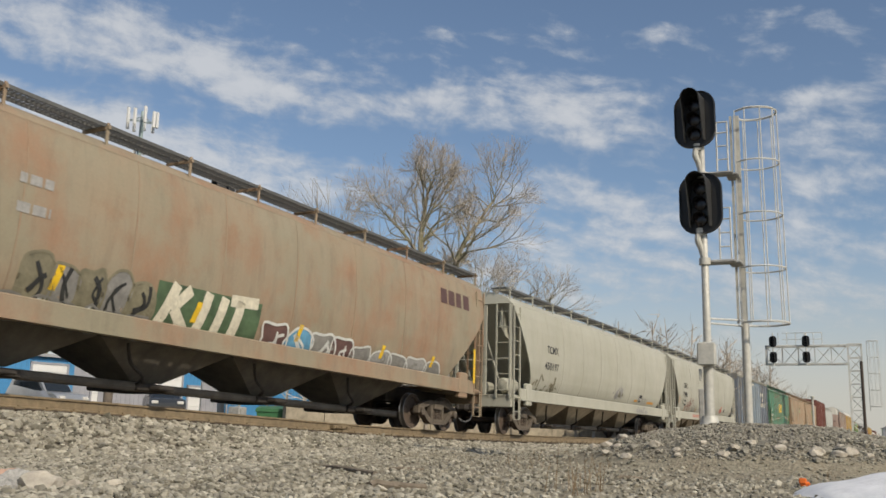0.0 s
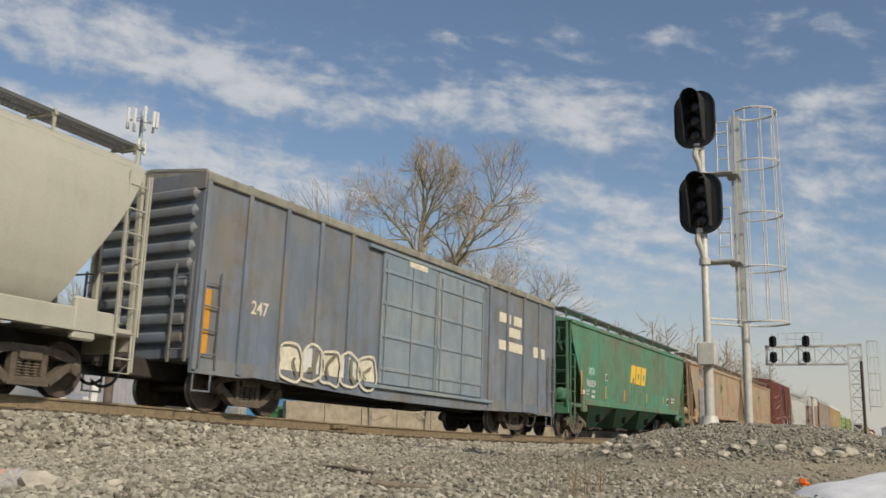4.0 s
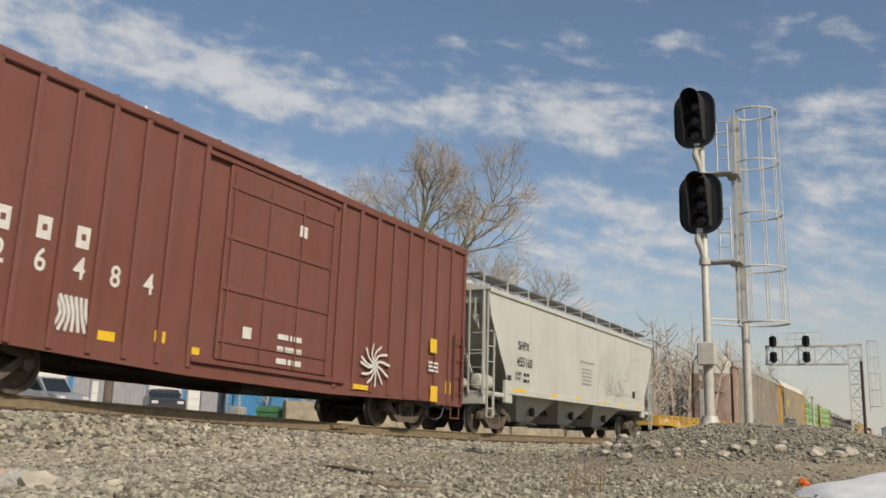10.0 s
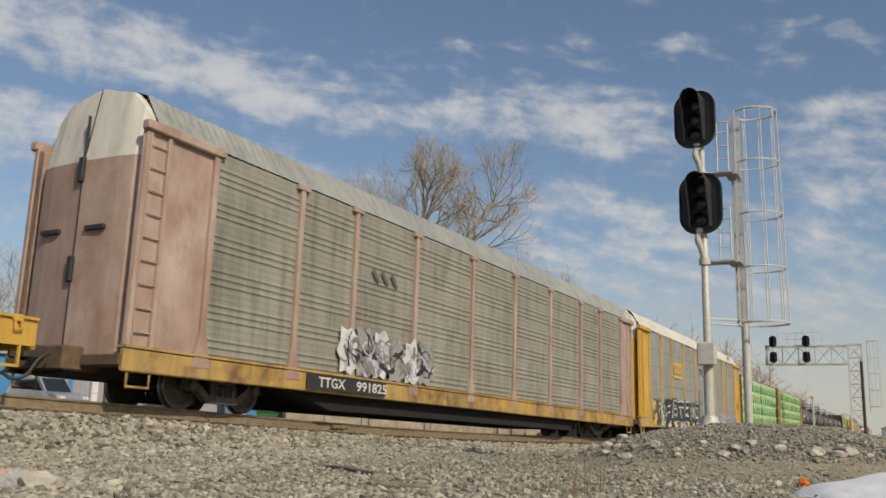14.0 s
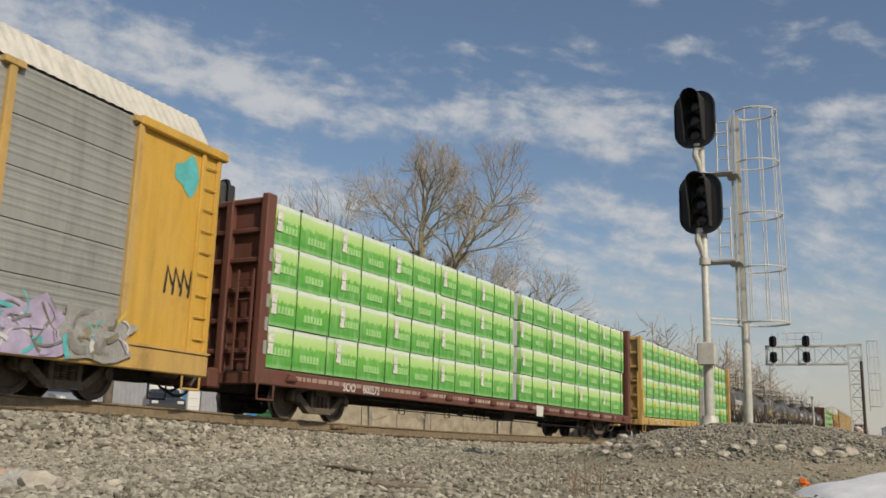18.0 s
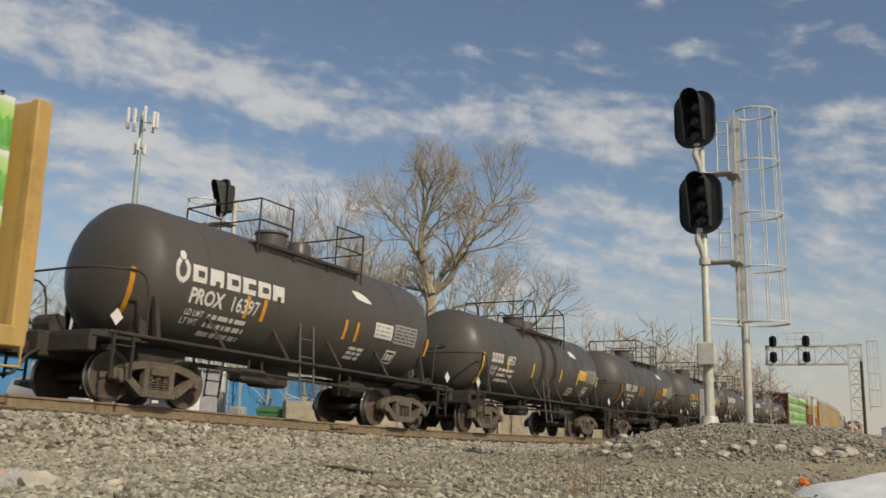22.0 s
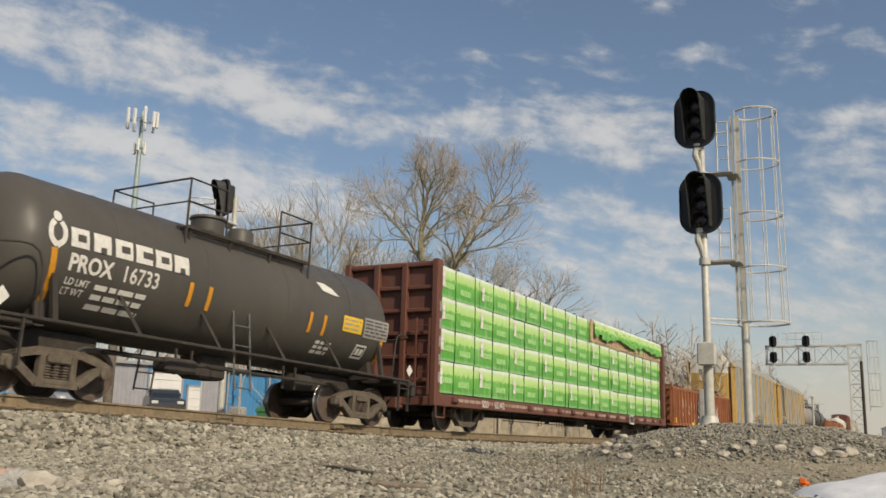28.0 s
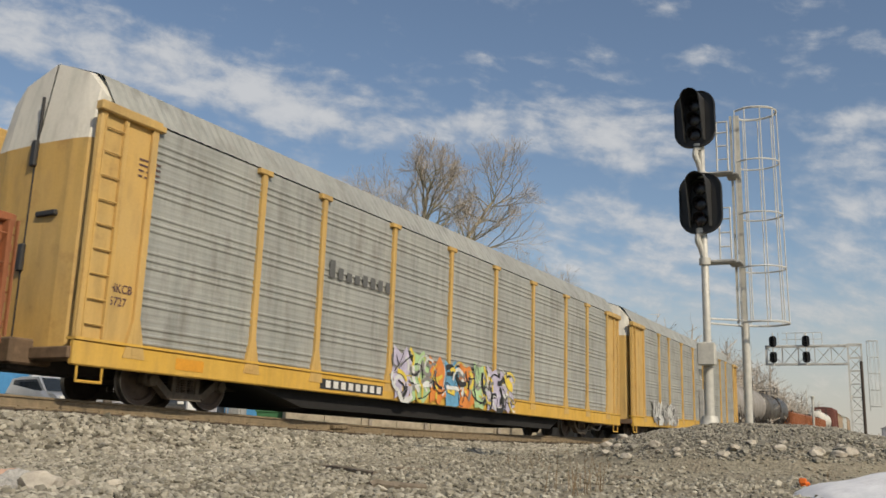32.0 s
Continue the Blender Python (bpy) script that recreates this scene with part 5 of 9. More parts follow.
def ground_z(x, y):
    """Height of the ground: ballast bank along the track, a gravel heap by the signal, low unevenness."""
    d = -y
    base = -0.95 + 0.05*noise.noise((x*0.35, y*0.35, 0)) + 0.02*noise.noise((x*1.7, y*1.7, 3))
    if d > 60:
        base += min(1.0, (d-60)/140)*0.9
    c = rail_point(max(-14.0, min(d, 900.0)))
    off = abs(c.x - x)
    bank = c.z - 0.325 - max(0.0, off-1.5)*0.385 + 0.03*noise.noise((x*1.1, y*1.1, 7))
    z = max(base, bank)
    beyond = x - c.x
    if beyond > 7 and -20 < d < 95:
        u = min(1.0, (beyond-7)/17)
        z = max(z, base + 0.85*u*u*(3-2*u)*min(1.0, max(0.0, (95-d)/55)))
    hx, hy = x-HEAP_X, y-HEAP_Y
    u = (hx*0.98 - hy*0.17)/2.6
    v = (hx*0.17 + hy*0.98)/2.5
    r = math.hypot(u, v)
    if r < 1.5:
        top = -0.95 + 0.66*max(0.0, 1-r**2.2/1.6) + 0.05*noise.noise((x*2.2, y*2.2, 1))
        z = max(z, top)
    return z


def gravel(name, cols, scale, fine=160.0, dirt=0.3):
    m, t, b = material(name)
    v = mapped(t)
    vo = node(t, "ShaderNodeTexVoronoi", {"Vector": v, "Scale": scale, "Randomness": 1.0})
    pick = ramp(t, node(t, "ShaderNodeSeparateColor", {0: vo.outputs["Color"]}).outputs[0], [(0.0, cols[0]), (0.35, cols[1]), (0.7, cols[2]), (1.0, cols[3])])
    n = noise_tex(t, v, 1.3, 5, 0.6)
    c = mix(t, ramp(t, n, [(0.4, grey(0)), (0.75, grey(dirt))]), pick, (0.21, 0.165, 0.112))
    c = mix(t, ramp(t, noise_tex(t, v, fine, 3, 0.6), [(0.35, grey(0.3)), (0.65, grey(0))]), c, (0.07, 0.06, 0.05))
    t.links.new(c, b.inputs["Base Color"])
    b.inputs["Roughness"].default_value = 0.95
    b.inputs["Specular IOR Level"].default_value = 0.15
    bump(t, b, vo.outputs["Distance"], 0.7, 0.03)
    return m


def stone_mat(name, cols):
    m, t, b = material(name)
    r = node(t, "ShaderNodeNewGeometry").outputs["Random Per Island"]
    c = ramp(t, r, [(i/(len(cols)-1), c) for i, c in enumerate(cols)])
    n = noise_tex(t, mapped(t), 30, 5, 0.65)
    c = mix(t, ramp(t, n, [(0.35, grey(0.35)), (0.65, grey(0))]), c, (0.10, 0.085, 0.065))
    t.links.new(c, b.inputs["Base Color"])
    b.inputs["Roughness"].default_value = 0.92
    b.inputs["Specular IOR Level"].default_value = 0.2
    bump(t, b, n, 0.3, 0.01)
    return m


M_BALLAST = gravel("ballast_bed", [(0.085, 0.075, 0.057), (0.15, 0.134, 0.104), (0.21, 0.188, 0.15), (0.115, 0.10, 0.078)], 16)
M_DIRT = gravel("gravelly_dirt", [(0.24, 0.215, 0.155), (0.315, 0.285, 0.207), (0.385, 0.35, 0.26), (0.28, 0.247, 0.18)], 26, dirt=0.5)
M_HEAP = gravel("grey_gravel", [(0.165, 0.15, 0.12), (0.265, 0.245, 0.195), (0.34, 0.315, 0.25), (0.21, 0.19, 0.15)], 20, dirt=0.15)
M_FIELD = gravel("dry_winter_grass", [(0.15, 0.125, 0.075), (0.19, 0.155, 0.095), (0.17, 0.145, 0.09), (0.13, 0.11, 0.07)], 3, 40, dirt=0.4)
M_STONE = stone_mat("ballast_stone", [(0.10, 0.093, 0.07), (0.26, 0.24, 0.185), (0.38, 0.352, 0.275), (0.155, 0.142, 0.108), (0.53, 0.495, 0.40), (0.29, 0.266, 0.205), (0.43, 0.40, 0.32), (0.20, 0.19, 0.16)])
M_STONE_GREY = stone_mat("grey_stone", [(0.145, 0.135, 0.11), (0.25, 0.235, 0.19), (0.35, 0.327, 0.262), (0.20, 0.187, 0.15), (0.46, 0.425, 0.345)])
M_ROCK = plain("pale_limestone", (0.43, 0.385, 0.31), 0.9, 0.34, 8, bumps=0.8)
M_ROCK_GREY = plain("grey_marbled_rock", (0.36, 0.345, 0.31), 0.9, 0.5, 22, bumps=0.8)
M_ROCK_PINK = plain("pinkish_rock", (0.46, 0.30, 0.22), 0.9, 0.25, 8, bumps=0.5)

az = list(np.arange(-100, -30, 0.28)) + list(np.arange(-30, 260, 5.0))
rr = list(np.exp(np.arange(math.log(2.0), math.log(70.0), 0.0165))) + list(np.exp(np.arange(math.log(71.0), math.log(2600.0), 0.09)))
vs, fs, slots = [(0, 0, ground_z(0, 0))], [], []
na = len(az)
for r in rr:
    for a in az:
        x, y = r*math.cos(radians(a)), r*math.sin(radians(a))
        vs.append((x, y, ground_z(x, y) if r < 900 else 0.0))
for i in range(na):
    fs.append((0, 1+i, 1+(i+1) % na))
    slots.append(1)
for j in range(len(rr)-1):
    for i in range(na):
        k = (i+1) % na
        fs.append((1+j*na+i, 1+(j+1)*na+i, 1+(j+1)*na+k, 1+j*na+k))
        x, y, z = vs[1+j*na+i]
        d = -y
        off = rail_point(max(-14, min(d, 900))).x - x
        heap = math.hypot((x-HEAP_X)/2.7, (y-HEAP_Y)/2.6)
        w = 0.7*noise.noise((x*0.6, y*0.6, 9))
        if rr[j] > 60 and abs(off) > 6:
            slots.append(3)
        elif heap < 1.0+0.1*w:
            slots.append(2)
        elif -6 < off < 4.4+w:
            slots.append(0)
        else:
            slots.append(1 if -6 < off else 3)
me = bpy.data.meshes.new("ground")
me.from_pydata(vs, [], fs)
for m in (M_BALLAST, M_DIRT, M_HEAP, M_FIELD):
    me.materials.append(m)
me.polygons.foreach_set("material_index", slots)
me.polygons.foreach_set("use_smooth", [True]*len(fs))
tagged(new("ground", me), "gravelly dirt ground with a ballast bank and winter grass beyond", kind="structure")

ICO = bmesh.new()
bmesh.ops.create_icosphere(ICO, subdivisions=1, radius=1.0)
ICO_V = np.array([v.co[:] for v in ICO.verts])
ICO_F = np.array([[v.index for v in f.verts] for f in ICO.faces])
ICO.free()


def stones(name, places, mat, label, seed, flat=0.7):
    """Angular stones at (x, y, size), half sunk in the ground, as one heap that nobody could count."""
    rng = np.random.default_rng(seed)
    n = len(places)
    size = np.array([p[2] for p in places])[:, None, None]
    pts = ICO_V[None] * rng.uniform(0.62, 1.18, (n, 12, 1)) * rng.uniform(0.6, 1.25, (n, 1, 3)) * np.array([1, 1, flat])
    a = rng.uniform(0, 2*np.pi, n)
    b = rng.uniform(-0.6, 0.6, n)
    ca, sa, cb, sb = np.cos(a), np.sin(a), np.cos(b), np.sin(b)
    z0 = np.zeros(n)
    rot = np.stack([np.stack([ca*cb, -sa, ca*sb], -1), np.stack([sa*cb, ca, sa*sb], -1), np.stack([-sb, z0, cb], -1)], 1)
    pts = np.einsum("nij,nkj->nki", rot, pts) * size
    at = np.array([(x, y, ground_z(x, y) + s*0.30) for x, y, s in places])
    v = (pts + at[:, None, :]).reshape(-1, 3)
    f = (ICO_F[None] + (np.arange(n)*12)[:, None, None]).reshape(-1, 3)
    me = bpy.data.meshes.new(name)
    me.from_pydata(v.tolist(), [], f.tolist())
    me.materials.append(mat)
    return tagged(new(name, me), label, "stones", kind="stuff")


rnd = random.Random(5)
spots = []
for k in range(36000):
    d = 3.6 + 48*rnd.random()**1.9
    off = 1.0 + (3.4+4.8*max(0.0, 1-(d-3.6)/13))*rnd.random()
    c = rail_point(d)
    spots.append((c.x-off, -d, rnd.uniform(0.040, 0.082) * (1.3 if rnd.random() < 0.12 else 1) * (1.0 if off < 4 else 0.55)))
stones("ballast_stones", spots, M_STONE, "crushed pale limestone track ballast heaped beside the rail", 1)
spots = []
for k in range(22000):
    a, r = radians(rnd.uniform(-93, -38)), 4.2 + 24*rnd.random()**1.3
    if rail_point(-r*math.sin(a)).x - r*math.cos(a) < 5.2 - 0.09*r:
        continue
    spots.append((r*math.cos(a), r*math.sin(a), rnd.uniform(0.012, 0.034)*(1.5 if rnd.random() < 0.08 else 1)))
stones("loose_gravel", spots, M_STONE, "small loose gravel on bare dirt", 2)
spots = []
for k in range(13000):
    a, q = rnd.uniform(0, 2*math.pi), 1.08*math.sqrt(rnd.random())
    spots.append((HEAP_X+2.6*q*math.cos(a), HEAP_Y+2.5*q*math.sin(a), rnd.uniform(0.014, 0.034)))
stones("heap_gravel", spots, M_STONE_GREY, "grey crushed stone on the heap", 3)


def rock(name, x, y, size, mat, label, seed, squash=0.62):
    bm = bmesh.new()
    bmesh.ops.create_icosphere(bm, subdivisions=3, radius=1.0)
    r2 = random.Random(seed)
    o = Vector((r2.uniform(0, 50), r2.uniform(0, 50), 0))
    cuts = [(Vector((r2.uniform(-1, 1), r2.uniform(-1, 1), r2.uniform(-.4, 1))).normalized(), r2.uniform(0.55, 0.8)) for _ in range(7)]
    for v in bm.verts:
        p = v.co.copy()
        for nrm, dist in cuts:
            over = p.dot(nrm) - dist
            if over > 0:
                p -= nrm*over
        v.co = Vector((p.x, p.y, p.z*squash))*size*(1+0.16*noise.noise(p*2+o))
    me = bpy.data.meshes.new(name)
    bm.to_mesh(me)
    bm.free()
    me.materials.append(mat)
    ob = tagged(new(name, me), label, "rock")
    ob.location = (x, y, ground_z(x, y)+size*squash*0.45)
    ob.rotation_euler = (0, 0, r2.uniform(0, 6))
    return ob


for x, y, s, mt, lb in ((4.92, -4.62, 0.155, M_ROCK, "pale angular limestone boulder on gravel"), (5.62, -4.95, 0.13, M_ROCK_PINK, "pinkish broken rock on gravel"),
                        (5.32, -4.78, 0.14, M_ROCK_GREY, "grey marbled broken rock on gravel"), (5.25, -4.55, 0.11, M_ROCK_GREY, "grey marbled broken rock on gravel"), (5.02, -4.45, 0.09, M_ROCK_GREY, "small grey rock on gravel"),
                        (4.86, -4.86, 0.07, M_ROCK, "small pale rock on gravel"), (4.60, -4.95, 0.06, M_ROCK, "small pale rock on gravel")):
    rock("rock", x, y, s, mt, lb, int(x*100+s*1000))
for k in range(46):
    a, q = rnd.uniform(0.2, math.pi-0.2), rnd.uniform(0.78, 1.12)
    x, y = HEAP_X+2.55*q*math.cos(a), HEAP_Y+2.45*q*math.sin(a)
    tagged(rock("rock", x, y, rnd.uniform(0.05, 0.11), M_ROCK if k % 3 else M_STONE_GREY, "pale broken stone lying on the gravel heap", 100+k), group="stones on the heap")

# old wood scraps lying on the dirt
M_WOOD = plain("weathered_grey_wood", (0.17, 0.138, 0.10), 0.9, 0.35, 18)
for (px0, py0), (px1, py1), w in (((5.4, -9.0), (4.2, -7.95), 0.045), ((4.55, -8.94), (4.42, -9.5), 0.035), ((3.35, -6.25), (3.22, -6.45), 0.06), ((3.3, -6.35), (3.05, -6.6), 0.05), ((2.3, -9.7), (2.1, -10.0), 0.03)):
    g = Geo()
    a, b = Vector((px0, py0, ground_z(px0, py0)+w*0.4)), Vector((px1, py1, ground_z(px1, py1)+w*0.4))
    g.tube([a, a.lerp(b, 0.3)+Vector((0.02, 0, w*0.3)), a.lerp(b, 0.7)+Vector((-0.03, 0, 0)), b], w*0.6, 6)
    tagged(part("driftwood_piece", g, M_WOOD), "dark weathered stick lying on the gravel", "stick")


def weeds(x, y, n, h, seed):
    g = Geo()
    r2 = random.Random(seed)
    for k in range(n):
        bx, by = x+r2.gauss(0, 0.12), y+r2.gauss(0, 0.12)
        z = ground_z(bx, by)
        hh = h*r2.uniform(0.4, 1.0)
        l = Vector((r2.uniform(-.3, .3)*hh, r2.uniform(-.3, .3)*hh, hh))
        p = Vector((bx, by, z-0.01))
        g.tube([p, p+l*0.5+Vector((0, 0, 0.05*hh)), p+l], 0.004, 3, r2=0.001)
        for j in range(3):
            q = p+l*r2.uniform(0.4, 0.95)
            g.tube([q, q+Vector((r2.uniform(-.1, .1), r2.uniform(-.1, .1), r2.uniform(0, .12)))*hh*1.5], 0.0025, 3, r2=0.001)
    return tagged(part("dry_weed", g, M_STRAW), "dry brown winter weed stalks on gravel", kind="stuff")


M_STRAW = plain("dry_straw", (0.20, 0.145, 0.085), 0.9, 0.25, 20, bumps=0)
for k, (x, y, n, h) in enumerate(((1.95, -7.1, 14, 0.40), (2.1, -7.3, 10, 0.25), (3.63, -11.17, 8, 0.2), (4.25, -12.33, 8, 0.25), (3.03, -11.95, 8, 0.2), (0.4, -11.59, 6, 0.15))):
    weeds(x, y, n, h, k)

# the snow bank and an orange scrap beside it
M_SNOW, t, b = material("old_snow")
sn = noise_tex(t, mapped(t), 7, 6, 0.6)
t.links.new(ramp(t, sn, [(0.3, (0.62, 0.62, 0.63)), (0.7, (0.80, 0.80, 0.80))]), b.inputs["Base Color"])
b.inputs["Roughness"].default_value = 0.7
bump(t, b, sn, 0.5, 0.04)
g = Geo()
n = 40
cx, cy = -0.72, -8.05
vs, fs = [], []
for i in range(n+1):
    for j in range(n+1):
        u, v = i/n*2-1, j/n*2-1
        x, y = cx+u*1.25, cy+v*1.15
        q = max(0.0, 1-(u*u+v*v))
        vs.append((x, y, ground_z(x, y)-0.03+0.24*q**0.7*(1+0.35*noise.noise((x*2.4, y*2.4, 5)))))
        if i and j:
            a = i*(n+1)+j
            fs.append((a, a-1, a-n-2, a-n-1))
g.add(vs, fs)
tagged(part("snow_bank", g, M_SNOW, smooth=True), "melting heap of old white snow on the gravel", "snow bank")
M_ORANGE = plain("orange_plastic", (0.75, 0.16, 0.02), 0.5, 0.15, 12)
g = Geo().cbox(-0.045, 0.045, -0.03, 0.03, 0, 0.05, 0.01).cbox(-0.015, 0.055, -0.02, 0.05, 0.03, 0.085, 0.01)
o = tagged(part("plastic_scrap", g, M_ORANGE), "small torn piece of orange plastic on the ground", "scrap")
o.location = (0.48, -10.01, ground_z(0.48, -10.01))

# ---- the track ----
M_RAIL = plain("brown_rail_steel", (0.205, 0.155, 0.092), 0.75, 0.3, 7, bumps=0.2)
M_RAILTOP = plain("worn_rail_head", (0.26, 0.23, 0.20), 0.35, 0.15, 9, metallic=0.7)
M_TIE = plain("old_wooden_tie", (0.075, 0.058, 0.042), 0.95, 0.35, 5, bumps=0.5)
track = tagged(new("track"), "single railway track on wooden ties and pale ballast", "railway track", kind="structure")
SECTION = [(-0.07, -0.20), (-0.07, -0.185), (-0.012, -0.165), (-0.009, -0.045), (-0.036, -0.034), (-0.037, -0.006), (-0.030, 0.0), (0.030, 0.0), (0.037, -0.006), (0.036, -0.034), (0.009, -0.045), (0.012, -0.165), (0.07, -0.185), (0.07, -0.20)]
ds = list(np.arange(-14, 60, 1.0)) + list(np.arange(60, 880, 8.0))
for s in (-1, 1):
    g = Geo()
    vs, fs, n = [], [], len(SECTION)
    for i, d in enumerate(ds):
        c = rail_point(d)
        vs += [(c.x+s*0.755+a, c.y, c.z+b) for a, b in SECTION]
        if i:
            o = (i-1)*n
            fs += [(o+k, o+(k+1) % n, o+n+(k+1) % n, o+n+k) for k in range(n)]
    g.add(vs, [f for q, f in enumerate(fs) if q % n != 6])
    g.add(vs, [f for q, f in enumerate(fs) if q % n == 6], 1)
    rail = part("rail", g, [M_RAIL, M_RAILTOP], track)
    c = rail_point(19.3)
    jb = Geo()
    for z in (-0.09,):
        jb.cbox(-0.055, 0.055, -0.48, 0.48, z-0.045, z+0.045, 0.015)
        for y in (-0.36, -0.12, 0.12, 0.36):
            jb.lathe([(-0.085, 0.02), (0.085, 0.02)], "x", 6, (0, y, z))
    part("joint_bar", jb, M_RAIL, rail, at=(c.x+s*0.755, c.y, c.z))
ME_TIE = Geo().cbox(-1.3, 1.3, -0.115, 0.115, -0.20, -0.02, 0.015).mesh("tie", M_TIE)
ME_PLATE = Geo().cbox(-0.17, 0.17, -0.09, 0.09, -0.02, 0.006, 0.004).box(-0.10, -0.07, -0.05, -0.02, 0, 0.04).box(0.07, 0.10, 0.02, 0.05, 0, 0.04).mesh("tie_plate", M_RAIL)
for k in range(150):
    d = -10 + k*0.53
    c = rail_point(d)
    tie = part("tie", ME_TIE, None, track, at=(c.x+0.02*math.sin(k*7.3), c.y, c.z-0.20))
    if 5 < d < 45:
        part("tie_plate", ME_PLATE, None, tie, at=(-0.755, 0, 0.0))
g = Geo()
for k in range(250):
    d = 70 + k*0.6
    c = rail_point(d)
    g.box(c.x-1.3, c.x+1.3, c.y-0.11, c.y+0.11, c.z-0.37, c.z-0.192)
tagged(part("far_ties", g, M_TIE, track), "", kind="stuff")

# ---- signals ----
M_SILVER = plain("aluminium_paint", (0.47, 0.455, 0.40), 0.5, 0.15, 10, metallic=0.1, bumps=0.1)
M_GALVST = plain("galvanised_steel", (0.56, 0.55, 0.51), 0.5, 0.12, 10, metallic=0.1, bumps=0.1)
M_GALVDULL = plain("dull_galvanised_grating", (0.30, 0.295, 0.275), 0.6, 0.2, 12, metallic=0.1)
M_SIGBLACK = plain("matt_black_signal_paint", (0.014, 0.014, 0.014), 0.55, 0.3, 8, bumps=0.1)
M_COWL = plain("worn_black_cowl_paint", (0.035, 0.035, 0.034), 0.5, 0.3, 8, bumps=0.1)
M_LENS = plain("dark_signal_lens", (0.016, 0.012, 0.012), 0.25, 0.3, 20, bumps=0)
M_CONC = plain("concrete", (0.34, 0.33, 0.30), 0.9, 0.2, 6, bumps=0.3)
M_POLEWOOD = plain("grey_brown_pole_wood", (0.14, 0.115, 0.09), 0.9, 0.3, 5, bumps=0.4)


def stadium(w, h, r, n=7):
    """An upright oval outline: (x, z)."""
    out = []
    for cx, cz, a0 in ((w/2-r, h/2-r, 0), (-w/2+r, h/2-r, 90), (-w/2+r, -h/2+r, 180), (w/2-r, -h/2+r, 270)):
        out += [(cx+r*math.cos(radians(a0+90*k/n)), cz+r*math.sin(radians(a0+90*k/n))) for k in range(n+1)]
    return out


def signal_head(parent, at, turn, w=0.76, h=1.10, lamps=3):
    """A three-lamp head that faces local +y: a rimmed oval backing plate and one tall tapering cowl round the lamps."""
    outer = stadium(w, h, w*0.40)
    head = part("signal_head", Geo().prism(outer, -0.03, 0.0, axis="y").cbox(-0.16*w/0.76, 0.16*w/0.76, -0.30, -0.03, -0.36*h, 0.36*h, 0.04), M_SIGBLACK, parent, "black three-lamp signal head", at=at)
    head.rotation_euler = (0, 0, radians(turn))
    n = len(outer)
    vs, fs = [], []
    for x, z in outer:
        vs += [(x, 0.0, z), (x*0.99, 0.035, z*0.99), (x*0.95, 0.035, z*0.97), (x*0.95, 0.0, z*0.97)]
    for i in range(n):
        a, b = 4*i, 4*((i+1) % n)
        fs += [(a, b, b+1, a+1), (a+1, b+1, b+2, a+2), (a+2, b+2, b+3, a+3)]
    part("plate_rim", Geo().add(vs, fs), M_SIGBLACK, head)
    k = w/0.76
    arch = [(-0.19*k, -0.40*h)] + [(-0.19*k, z*h) for z in (-0.2, 0.0, 0.2)] + [(0.19*k*math.cos(q), 0.30*h+0.17*k*math.sin(q)) for q in np.linspace(math.pi, 0, 9)] + [(0.19*k, z*h) for z in (0.2, 0.0, -0.2, -0.40)]
    vs, fs = [], []
    for x, z in arch:
        d = k*(0.10+0.30*(0.5+z/h)**1.3)
        vs += [(x, 0.0, z), (x*0.94, d, z), (x*0.86, d, z), (x*0.92, 0.0, z)]
    for i in range(len(arch)-1):
        a, b = 4*i, 4*i+4
        fs += [(a, b, b+1, a+1), (a+1, b+1, b+2, a+2), (a+2, b+2, b+3, a+3)]
    part("cowl", Geo().add(vs, fs), M_COWL, head)
    for j in range(lamps):
        z = (0.24-0.26*j)*h
        part("lens", Geo().lathe([(0.0, 0.115*k), (0.03, 0.11*k), (0.045, 0.06*k), (0.048, 0.01)], "y", 16, (0, 0, z)), M_LENS, head, smooth=True)
        hood = Geo()
        arc = [math.radians(q) for q in range(-20, 201, 20)]
        hood.add([(0.13*k*math.cos(q), d, z+0.13*k*math.sin(q)) for q in arc for d in (0.0, k*(0.12+0.05*math.sin(q)))], [(2*i, 2*i+2, 2*i+3, 2*i+1) for i in range(len(arc)-1)])
        part("lamp_hood", hood, M_SIGBLACK, head)
    return head


